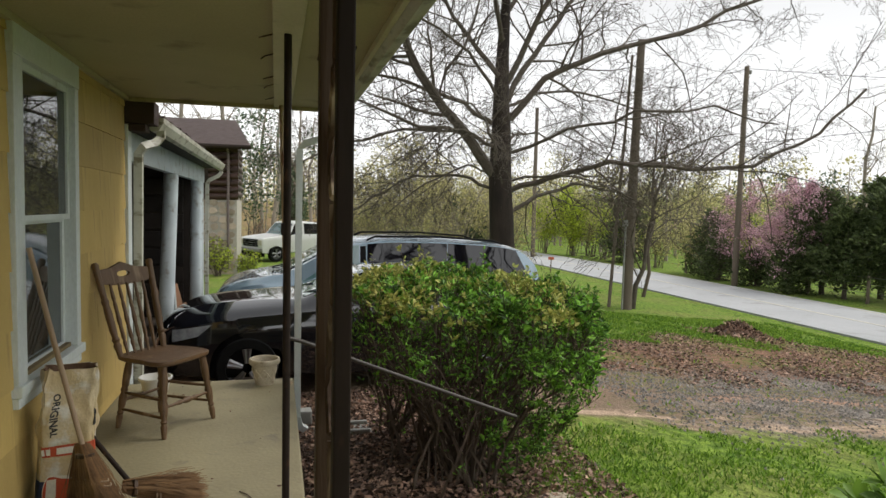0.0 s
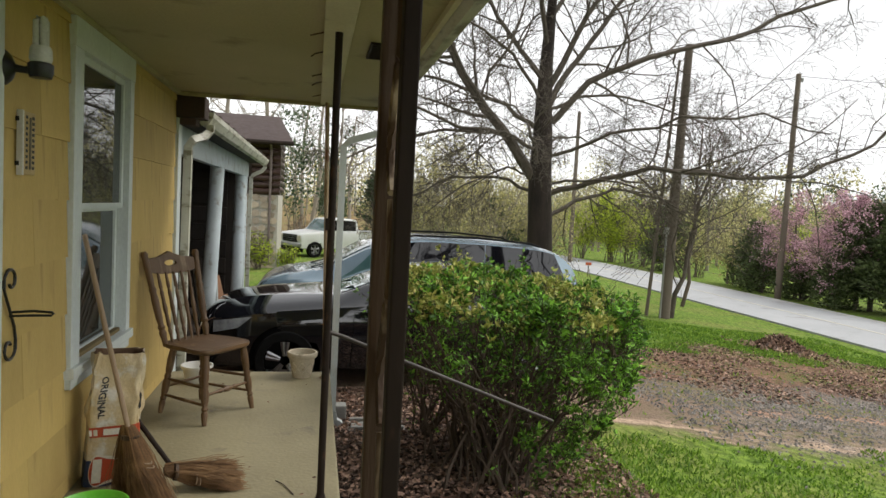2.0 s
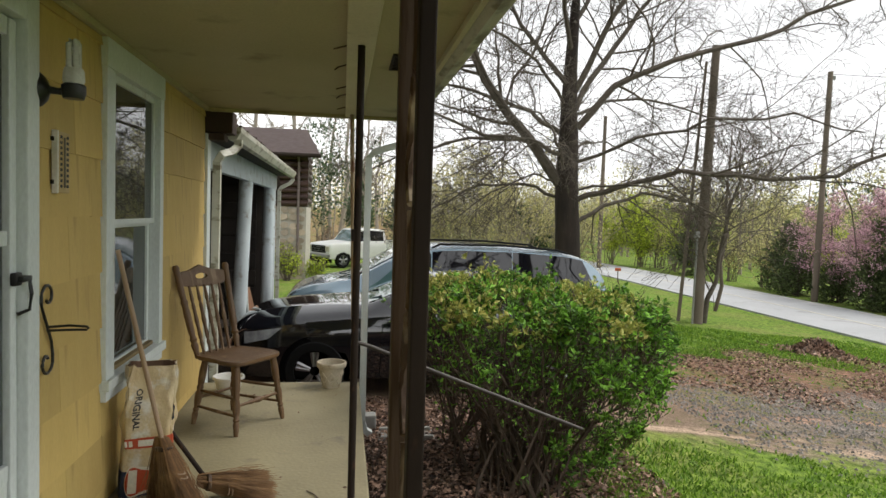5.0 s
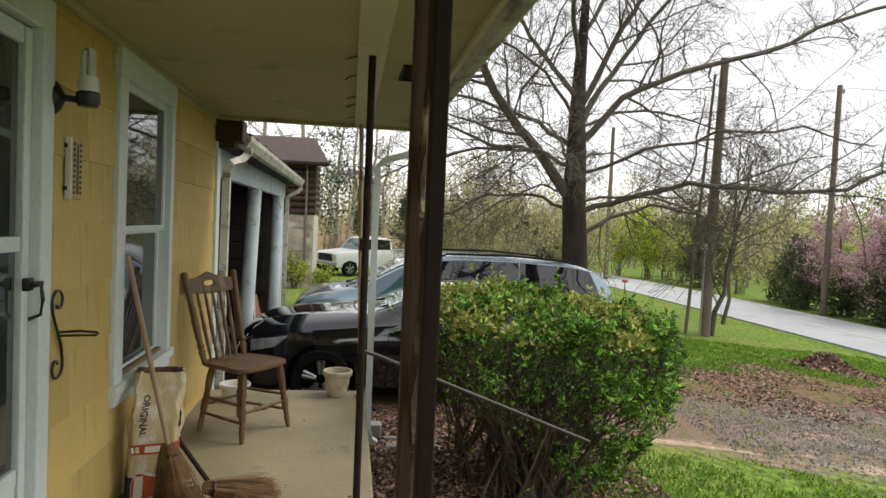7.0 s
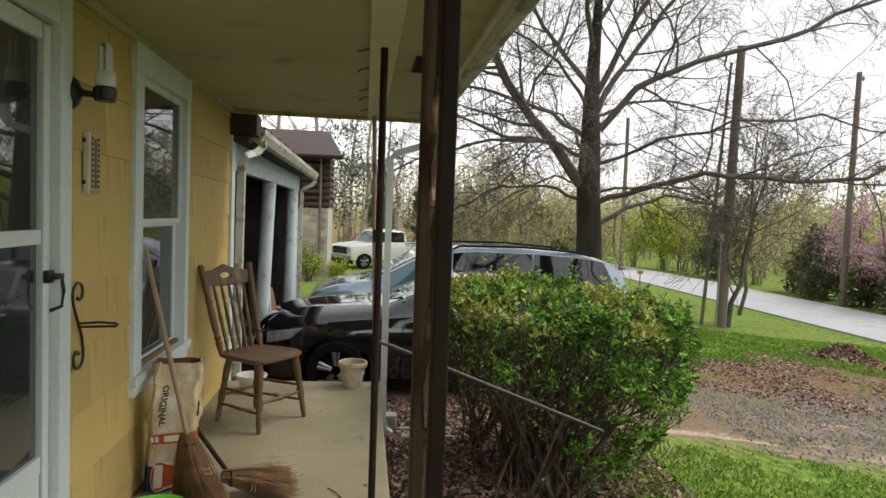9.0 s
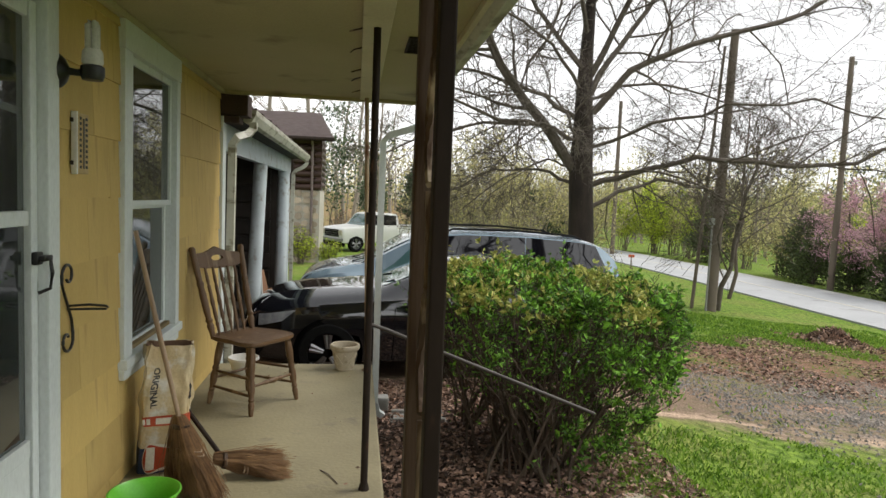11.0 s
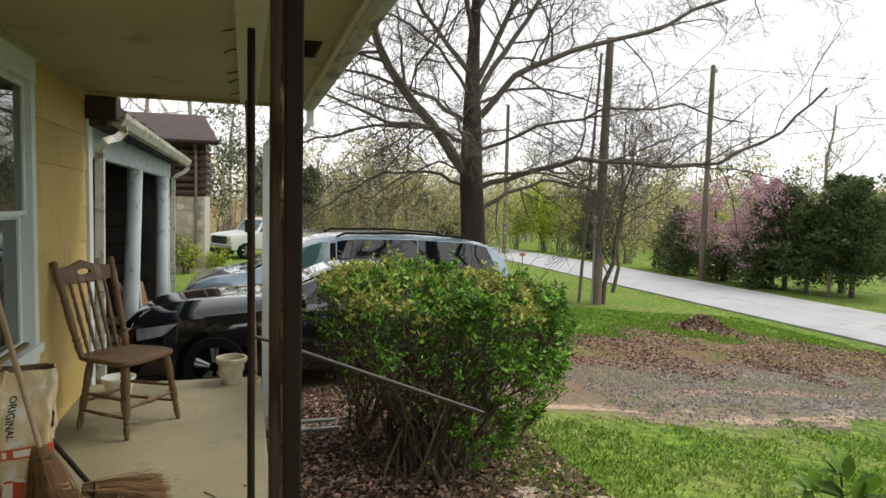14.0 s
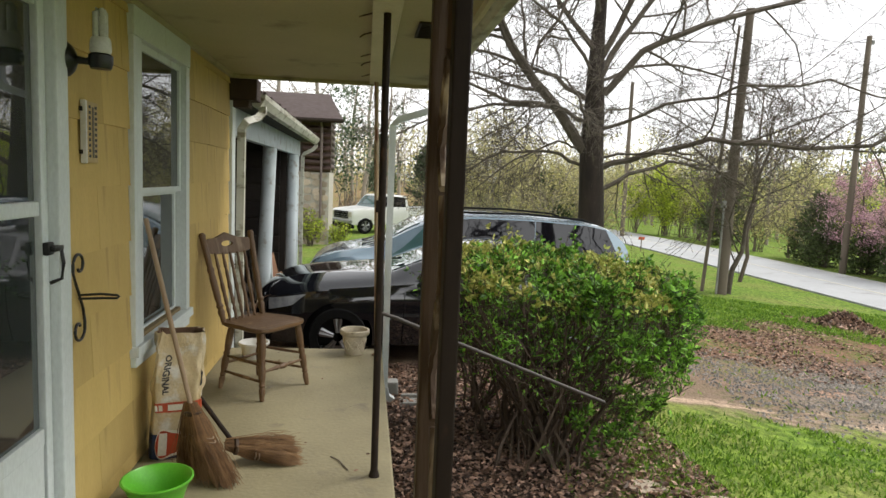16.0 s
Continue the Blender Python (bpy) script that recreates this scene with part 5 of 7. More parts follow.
part("body", bm, M["car_black"], sedan, "glossy black paint", True)
side_panel(car, "side_window", 0.60, -0.12, 0.30, -0.12, 0.08, 0.86, M["dark_glass"], sedan, label="dark side glass")
side_panel(car, "side_window", -0.18, -1.0, -0.18, -0.85, 0.08, 0.95, M["dark_glass"], sedan, label="dark side glass")
bm = B()
sheet(bm, [[car.top(lerp(0.84, 0.18, j / 8), lerp(-0.88, 0.88, i / 12), 0.006) for i in range(13)] for j in range(9)])
part("windscreen", bm, M["car_glass"], sedan, "reflecting windscreen", True)
bm = B()
sheet(bm, [[car.top(lerp(-0.95, -1.55, j / 8), lerp(-0.85, 0.85, i / 12), 0.006) for i in range(13)] for j in range(9)])
part("rear_window", bm, M["dark_glass"], sedan, "", True)
for s in (False, True):
    bm = B()
    sheet(bm, [[car.flank(lerp(1.74 + 0.14 * (1 - j / 4), 2.13, i / 10), lerp(0.66, 0.78, j / 4) - 0.06 * i / 10, 0.016) for i in range(11)] for j in range(5)], s)
    part("headlight", bm, M["lamp_clear"], sedan, "clear headlamp lens", True)
    bm = B()
    sheet(bm, [[car.flank(lerp(-2.2, -1.9, i / 6), lerp(0.72, 0.9, j / 3), 0.010) for i in range(7)] for j in range(4)], s)
    part("tail_light", bm, M["lamp_red"], sedan, "", True)
    for x in (-0.14, -1.02):
        bm = B()
        tube(bm, [Vector((q.x, -q.y if s else q.y, q.z)) for q in (car.flank(x, 0.86, 0.02), car.flank(x - 0.10, 0.86, 0.03), car.flank(x - 0.2, 0.86, 0.02))], 0.013, 8)
        part("door_handle", bm, M["chrome"], sedan, "", True)
    for x in (0.72, -0.15, -1.05):
        bm = B()
        tube(bm, [Vector((q.x, -q.y if s else q.y, q.z)) for q in (car.flank(x - 0.02 * k / 6, lerp(0.24, 0.92, k / 6), 0.001) for k in range(7))], 0.004, 5)
        part("door_gap", bm, M["tyre"], sedan)
bm = B()
for z0, z1, wd in ((0.28, 0.46, 0.44), (0.50, 0.60, 0.36)):
    box(bm, 2.22, 2.318, -wd, wd, z0, z1, 0.02)
part("grille", bm, M["tyre"], sedan, "black grille")
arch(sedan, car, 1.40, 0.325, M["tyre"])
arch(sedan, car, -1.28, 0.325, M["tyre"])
for x in (1.40, -1.28):
    for s in (1, -1):
        wheel(sedan, x, s * 0.80, 0.325, 0.21, s)
mirror_cap(sedan, 0.52, 0.88, 0.99, M["car_black"], M["chrome"])
for k in range(2):
    bm = B()
    tube(bm, [(0.87, -0.45 + 0.75 * k, 0.995), (0.70, -0.10 + 0.6 * k, 1.08)], 0.008, 6)
    part("wiper", bm, M["tyre"], sedan)

# blue-grey minivan beyond it
van = thing("car", "blue-grey minivan with dark tinted rear glass parked alongside", "car", at=pose(2.86, 10.42, -0.80, 0, 0, 180))
tab = [(-2.44, 0.45, 0.95, 1.02, 0.80, 0.74), (-2.40, 0.28, 1.05, 1.20, 0.88, 0.80), (-2.28, 0.25, 1.10, 1.42, 0.93, 0.83), (-2.05, 0.24, 1.12, 1.62, 0.96, 0.85), (-1.7, 0.23, 1.12, 1.70, 0.97, 0.86), (-0.9, 0.22, 1.10, 1.755, 0.98, 0.87), (0.0, 0.22, 1.07, 1.77, 0.98, 0.87), (0.5, 0.22, 1.05, 1.72, 0.98, 0.86), (0.85, 0.22, 1.04, 1.60, 0.97, 0.83), (1.45, 0.22, 1.07, 1.25, 0.96, 0.84), (1.72, 0.22, 1.11, 1.195, 0.96, 0.74), (2.0, 0.23, 1.07, 1.15, 0.94, 0.70), (2.25, 0.25, 0.99, 1.07, 0.89, 0.64), (2.40, 0.30, 0.87, 0.94, 0.79, 0.56), (2.47, 0.36, 0.64, 0.69, 0.58, 0.42)]
car = Car(tab)
bm = B()
car.body(bm)
part("body", bm, M["car_blue"], van, "blue-grey metallic paint", True)
side_panel(car, "side_window", 1.38, 0.42, 0.70, 0.42, 0.06, 0.985, M["car_glass"], van, label="green-tinted front side glass")
side_panel(car, "side_window", 0.30, -0.875, 0.30, -0.875, 0.06, 0.985, M["dark_glass"], van, label="dark tinted sliding door glass")
side_panel(car, "side_window", -0.888, -2.24, -0.888, -1.96, 0.06, 0.985, M["dark_glass"], van, label="dark tinted rear side glass")
side_panel(car, "door_pillar", 0.40, 0.32, 0.40, 0.32, 0.04, 0.95, M["tyre"], van, 0.004, "black door pillar")
bm = B()
sheet(bm, [[car.top(lerp(1.50, 0.80, j / 8), lerp(-0.88, 0.88, i / 12), 0.006) for i in range(13)] for j in range(9)])
part("windscreen", bm, M["car_glass"], van, "", True)
for s in (1, -1):
    bm = B()
    pts = [Vector((x, s * 0.80, car.get(x)[2] + dz)) for x, dz in ((0.30, -0.02), (0.18, 0.018), (-0.8, 0.018), (-1.6, 0.018), (-1.75, -0.01))]
    tube(bm, pts, 0.016, 8)
    part("roof_rail", bm, M["tyre"], van, "black roof rail", True)
for s in (False, True):
    bm = B()
    sheet(bm, [[car.flank(lerp(1.95, 2.38, i / 10), lerp(0.80, 0.995, j / 4) - 0.10 * i / 10, 0.012) for i in range(11)] for j in range(5)], s)
    part("headlight", bm, M["lamp_hazy"], van, "yellowed hazy headlamp", True)
    bm = B()
    sheet(bm, [[car.flank(lerp(-2.41, -2.25, i / 5), lerp(0.70, 1.02, j / 4), 0.010) for i in range(6)] for j in range(5)], s)
    part("tail_light", bm, M["lamp_red"], van, "", True)
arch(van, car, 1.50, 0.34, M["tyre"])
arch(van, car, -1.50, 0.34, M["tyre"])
for x in (1.50, -1.50):
    for s in (1, -1):
        wheel(van, x, s * 0.87, 0.34, 0.21, s)
mirror_cap(van, 1.02, 0.95, 1.13, M["tyre"], M["chrome"])
for k in range(2):
    bm = B()
    tube(bm, [(1.62, -0.4 + 0.75 * k, 1.22), (1.38, -0.05 + 0.6 * k, 1.31)], 0.009, 6)
    part("wiper", bm, M["tyre"], van)

# white pickup further off
truck = thing("pickup_truck", "older white crew-cab pickup truck parked on the grass", "truck", at=pose(2.18, 33.4, gz(2.18, 33.4), 0, 0, 212))
tab = [(-0.9, 0.50, 1.22, 1.30, 0.98, 0.90), (-0.87, 0.42, 1.25, 1.86, 0.99, 0.86), (0.0, 0.40, 1.25, 1.92, 0.99, 0.86), (0.55, 0.40, 1.25, 1.89, 0.99, 0.85), (1.02, 0.40, 1.22, 1.28, 0.99, 0.94), (1.9, 0.40, 1.15, 1.19, 0.99, 0.94), (2.34, 0.40, 1.09, 1.13, 0.98, 0.93), (2.38, 0.46, 1.02, 1.06, 0.96, 0.90)]
car = Car(tab, 0.96)
bm = B()
car.body(bm)
part("cab", bm, M["car_white"], truck, "", True)
bm = B()
box(bm, -3.2, -0.94, -0.98, 0.98, 0.46, 0.62, 0.02)
for s in (-1, 1):
    box(bm, -3.2, -0.94, s * 0.98 - (0.06 if s > 0 else 0), s * 0.98 + (0.06 if s < 0 else 0), 0.60, 1.24, 0.02)
box(bm, -3.2, -3.12, -0.92, 0.92, 0.60, 1.24, 0.02)
part("bed", bm, M["car_white"], truck)
for s in (-1, 1):
    bm = B()
    box(bm, -3.18, -0.96, s * 0.955 - 0.045, s * 0.955 + 0.045, 1.242, 1.275, 0.01)
    part("bed_rail", bm, M["tyre"], truck, "black bed rail")
side_panel(car, "side_window", 0.95, 0.18, 0.60, 0.18, 0.08, 0.92, M["dark_glass"], truck)
side_panel(car, "side_window", 0.06, -0.74, 0.06, -0.74, 0.08, 0.92, M["dark_glass"], truck)
bm = B()
sheet(bm, [[car.top(lerp(1.08, 0.62, j / 6), lerp(-0.9, 0.9, i / 10), 0.008) for i in range(11)] for j in range(7)])
part("windscreen", bm, M["car_glass"], truck, "", True)
bm = B()
box(bm, 2.30, 2.43, -0.64, 0.64, 0.72, 1.06, 0.01)
part("grille", bm, M["well"], truck, "dark grille")
bm = B()
for k in range(3):
    box(bm, 2.42, 2.445, -0.64, 0.64, 0.79 + 0.10 * k, 0.802 + 0.10 * k)
part("grille_bar", bm, M["alloy"], truck)
for s in (-1, 1):
    bm = B()
    box(bm, 2.26, 2.43, s * 0.80 - 0.14, s * 0.80 + 0.14, 0.80, 1.03, 0.015)
    part("headlight", bm, M["lamp_hazy"], truck)
bm = B()
box(bm, 2.34, 2.50, -0.98, 0.98, 0.50, 0.66, 0.03)
part("bumper", bm, M["alloy"], truck, "dull chrome bumper")
bm = B()
box(bm, 2.20, 2.42, -0.92, 0.92, 0.26, 0.49, 0.02)
part("valance", bm, M["well"], truck, "dark lower valance")
arch(truck, car, 1.62, 0.38, M["tyre"])
for x in (1.62, -2.1):
    for s in (1, -1):
        wheel(truck, x, s * 0.90, 0.38, 0.24, s)

# ---- log house ----
house = thing("log_house", "dark brown log house on a tan fieldstone base", "house", at=pose(0, 0, 0))
LX0, LX1, LY, LZ = -7.0, -0.10, 24.3, 1.50
bm = B()
box(bm, LX0, LX1, LY, LY + 3.2, LZ, 3.4)
part("wall", bm, M["chink"], house)
for k in range(8):
    bm = B()
    z = LZ + 0.12 + 0.235 * k
    rr = random.Random(k)
    tube(bm, [(lerp(LX0, LX1 + 0.10, t / 6), LY - 0.01 + rr.gauss(0, 0.008), z + rr.gauss(0, 0.006)) for t in range(7)], 0.118, 10)
    part("log", bm, M["log"], house, "", True)
    bm = B()
    tube(bm, [(LX1 + 0.01, LY - 0.08 + 3.2 * t / 4, z + 0.1) for t in range(5)], 0.11, 10)
    part("log", bm, M["log"], house, "", True)
bm = B()
box(bm, LX0, LX1 + 0.06, LY + 0.02, LY + 3.2, -1.6, LZ)
base = part("stone_base", bm, M["mortar"], house, "fieldstone base")
rs = random.Random(8)
bm = B()
cell = 0.30
for i in range(24):
    for j in range(11):
        cx, cz = LX1 - 0.12 - i * cell + rs.uniform(-0.06, 0.06), LZ - 0.14 - j * 0.27 + rs.uniform(-0.05, 0.05)
        m_ = rs.randint(5, 7)
        ph = rs.uniform(0, 6)
        f = bm.faces.new([bm.verts.new((min(cx + 0.155 * rs.uniform(0.8, 1.1) * math.cos(ph + 6.283 * k / m_), LX1 + 0.07), LY + 0.0, cz + 0.13 * rs.uniform(0.8, 1.1) * math.sin(ph + 6.283 * k / m_))) for k in range(m_)])
        e = bmesh.ops.extrude_face_region(bm, geom=[f])
        for v in e["geom"]:
            if isinstance(v, bmesh.types.BMVert):
                v.co.y -= 0.05
o = part("stonework", bm, M["stone"], house, "tan fieldstones")
o["kind"] = "stuff"
bm = B()
vs = [bm.verts.new(p) for p in ((LX0 - 0.4, LY - 0.7, 3.34), (LX1 + 0.55, LY - 0.7, 3.34), (LX1 - 0.16, LY + 3.2, 4.66), (LX0 - 0.4, LY + 3.2, 4.62), (LX1 - 1.1, LY + 5.2, 3.5), (LX0 - 0.4, LY + 5.2, 3.5))]
bm.faces.new((vs[0], vs[1], vs[2], vs[3]))
bm.faces.new((vs[3], vs[2], vs[4], vs[5]))
bmesh.ops.solidify(bm, geom=bm.faces[:], thickness=0.12)
part("roof", bm, M["roof_brown"], house, "brown shingled roof")
bm = B()
tube(bm, [(LX0 - 0.4, LY - 0.76, 3.30), (LX1 + 0.56, LY - 0.76, 3.30)], 0.075, 8)
part("gutter", bm, M["iron"], house, "brown gutter")
bm = B()
tube(bm, [(LX1 - 0.22, LY - 0.72, 3.28), (LX1 - 0.22, LY - 0.2, 3.1), (LX1 - 0.22, LY - 0.15, -0.9)], 0.045, 8)
part("downspout", bm, M["roof_brown"], house, "brown downspout")
bm = B()
for x in (LX1 - 1.3, LX1 - 3.4, LX1 - 5.5):
    bm = B()
    box(bm, x - 0.42, x + 0.42, LY - 0.16, LY - 0.02, 1.9, 2.9, 0.01)
    part("shutter", bm, M["iron"], house, "dark shuttered window")

# ---- poles and wires ----
PX, PY = 12.1, 18.75
pole = thing("utility_pole", "weathered grey-brown wooden utility pole beside the drive", "utility pole", "utility poles")
pz = gz(PX, PY) - 0.2
bm = B()
tube(bm, [(PX, PY, pz), (PX + 0.05, PY, 2.0), (PX + 0.16, PY, 6.75)], [0.17, 0.15, 0.115], 14)
part("pole", bm, M["pole"], pole, "", True)
bm = B()
tube(bm, [(PX - 0.22, PY - 0.12, pz), (PX - 0.20, PY - 0.12, 1.1)], 0.03, 10)
part("conduit", bm, M["slab"], pole, "grey metal conduit", True)
bm = B()
box(bm, PX - 0.30, PX - 0.16, PY - 0.2, PY - 0.1, 0.95, 1.15, 0.01)
part("meter_box", bm, M["slab"], pole)
p2 = thing("utility_pole", "thin leaning wooden pole beside the utility pole", "utility pole", "utility poles")
bm = B()
tube(bm, [(PX - 0.52, PY + 0.2, pz), (PX - 0.25, PY + 0.2, 2.5), (PX - 0.02, PY + 0.2, 6.3)], [0.055, 0.05, 0.04], 10)
part("pole", bm, M["pole"], p2, "", True)
QX, QY = 22.9, 27.3
p3 = thing("utility_pole", "weathered wooden utility pole across the road", "utility pole", "utility poles")
bm = B()
tube(bm, [(QX, QY, gz(QX, QY) - 0.2), (QX + 0.1, QY, 8.45)], [0.15, 0.11], 12)
part("pole", bm, M["pole"], p3, "", True)
bm = B()
box(bm, QX + 0.22, QX + 0.34, QY - 0.06, QY + 0.06, 8.1, 8.28, 0.01)
tube(bm, [(QX + 0.1, QY, 8.2), (QX + 0.26, QY, 8.2)], 0.02, 6)
part("insulator", bm, M["slab"], p3)
p4 = thing("utility_pole", "distant slim utility pole along the road", "utility pole", "utility poles")
bm = B()
tube(bm, [(19.2, 44.0, gz(19.2, 44) - 0.2), (19.2, 44.0, 8.6)], [0.16, 0.12], 10)
part("pole", bm, M["pole"], p4, "", True)


def wire(a, b, sag, label, r=0.012):
    a, b = Vector(a), Vector(b)
    bm = B()
    tube(bm, [a.lerp(b, k / 24) - Vector((0, 0, sag * 4 * (k / 24) * (1 - k / 24))) for k in range(25)], r, 5)
    thing("cable", label, "cable", "overhead cables", bm=bm, material=M["black"])


wire((QX + 0.12, QY, 8.35), (46.0, 18.0, 7.4), 0.3, "thin overhead power line running along the road")
wire((QX + 0.12, QY, 4.75), (23.4, -12.0, 5.0), 0.25, "thin overhead power line running along the road")
wire((QX + 0.12, QY, 8.35), (19.2, 44.0, 8.5), 0.3, "thin overhead power line running along the road")
wire((PX + 0.16, PY, 6.6), (QX + 0.1, QY, 8.2), 0.3, "service cable across the yard to the pole")
wire((PX + 0.14, PY, 6.4), (19.2, 44.0, 8.3), 0.4, "service cable across the yard to the pole")

# ---- wheeled bin by the road ----
bn = thing("wheeled_bin", "dark navy wheeled refuse bin with grey lid by the road", "bin", at=pose(16.95, 12.1, gz(16.95, 12.1) - 0.01, 0, 0, -50))
bm = B()
prof = [(0.23, 0.20, 0.05), (0.27, 0.25, 0.16), (0.315, 0.30, 0.90), (0.34, 0.325, 0.92), (0.34, 0.325, 1.0)]
rows = [[bm.verts.new((x * math.copysign(abs(math.cos(a)) ** 0.35, math.cos(a)), y * math.copysign(abs(math.sin(a)) ** 0.35, math.sin(a)), z)) for a in (2 * math.pi * k / 32 for k in range(32))] for x, y, z in prof]
for r0, r1 in zip(rows, rows[1:]):
    for k in range(32):
        bm.faces.new((r0[k], r0[(k + 1) % 32], r1[(k + 1) % 32], r1[k]))
bm.faces.new(rows[0])
bm.faces.new(rows[-1])
part("body", bm, M["bin"], bn, "", True)
bm = B()
box(bm, -0.37, 0.40, -0.345, 0.345, 1.0, 1.05, 0.02)
box(bm, -0.30, 0.30, -0.27, 0.27, 1.045, 1.075, 0.015)
part("lid", bm, M["bin_lid"], bn, "grey lid")
bm = B()
tube(bm, [(-0.40, -0.25, 0.96), (-0.42, -0.25, 0.99), (-0.42, 0.25, 0.99), (-0.40, 0.25, 0.96)], 0.016, 8)
part("handle", bm, M["bin"], bn)
for s in (1, -1):
    bm = B()
    lathe(bm, [(0.0, -0.03), (0.11, -0.03), (0.13, -0.015), (0.13, 0.015), (0.11, 0.03), (0.0, 0.03)], 24, (-0.25, s * 0.29, 0.13), Euler((radians(90), 0, 0)).to_matrix())
    part("wheel", bm, M["tyre"], bn, "", True)
bm = B()
box(bm, 0.325, 0.345, -0.1, 0.1, 0.90, 0.95, 0.004)
part("label_plate", bm, M["plastic_white"], bn, "pale label")

# ---- roadside marker, fence posts ----
mk = thing("road_marker", "orange marker on a thin post beside the road", "marker", at=pose(16.4, 34.4, gz(16.4, 34.4)))
bm = B()
tube(bm, [(0, 0, -0.1), (0, 0, 0.75)], 0.03, 8)
part("post", bm, M["pole"], mk)
bm = B()
box(bm, -0.17, 0.17, -0.02, 0.02, 0.64, 0.80, 0.01)
part("plate", bm, M["orange"], mk, "orange plate")
for x, y, h in ((16.6, 45.0, 1.1), (16.2, 45.8, 1.2)):
    bm = B()
    tube(bm, [(x, y, gz(x, y) - 0.1), (x + 0.1, y, gz(x, y) + h)], [0.12, 0.10], 8)
    thing("fence_post", "short weathered wooden post by the road", "post", "fence posts", bm=bm, material=M["pole"])
for k in range(14):
    x, y = 24.6 + 0.1 * math.sin(k), 9.0 + 3.1 * k
    bm = B()
    tube(bm, [(x, y, gz(x, y) - 0.1), (x, y, gz(x, y) + 1.15)], [0.07, 0.06], 8)
    thing("fence_post", "short weathered wooden post by the road", "post", "fence posts", bm=bm, material=M["pole"])
for z in (0.45, 0.8, 1.08):
    bm = B()
    tube(bm, [(24.6 + 0.1 * math.sin(k), 9.0 + 3.1 * k, gz(24.6, 9.0 + 3.1 * k) + z) for k in range(14)], 0.008, 4)
    thing("fence_wire", "thin wire strung along the roadside fence", "fence wire", "fence wires", bm=bm, material=M["alloy"])


# ---- trees and shrubs ----
def wander(rnd, p, d, length, n, crook, lift):
    pts, d = [p.copy()], d.normalized()
    for k in range(n):
        d = (d + rv(rnd, crook) + Vector((0, 0, lift))).normalized()
        pts.append(pts[-1] + d * (length / n))
    return pts


def branch(tw, rnd, pts, r0, depth, kids, ratio=0.55, crook=0.16, lift=0.03, spread=0.9, tips=None, low=0.2, droop=0.0, thin=0.0035, bare=False):
    """A limb with its side branches, down to twigs."""
    r1 = max(r0 * 0.35, thin)
    if not bare:
        tw.tube(pts, r0, r1, 6 if r0 > 0.04 else (4 if r0 > 0.012 else 3))
    length = sum((b - a).length for a, b in zip(pts, pts[1:]))
    if tips is not None and depth <= 1:
        tips.extend((pts[k], (pts[k] - pts[k - 1])) for k in range(1, len(pts)))
    if depth == 0:
        return
    m = len(pts) - 1
    for k in range(kids[0]):
        t = lerp(low, 1.0, (k + rnd.random()) / kids[0])
        i = min(int(t * m), m - 1)
        p = pts[i].lerp(pts[i + 1], t * m - i)
        ax = (pts[i + 1] - pts[i]).normalized()
        side = ax.cross(rv(rnd)).normalized()
        d = ax * (1 - 0.45 * spread) + side * spread + Vector((0, 0, 0.12 - droop))
        ln = length * ratio * rnd.uniform(0.55, 1.1) * (1.15 - 0.55 * t)
        branch(tw, rnd, wander(rnd, p, d, ln, 5 if depth > 1 else 4, crook, lift - droop * 0.3), max(lerp(r0, r1, t) * 0.44, thin), depth - 1, kids[1:], ratio, crook, lift, spread, tips, 0.15, droop, thin)


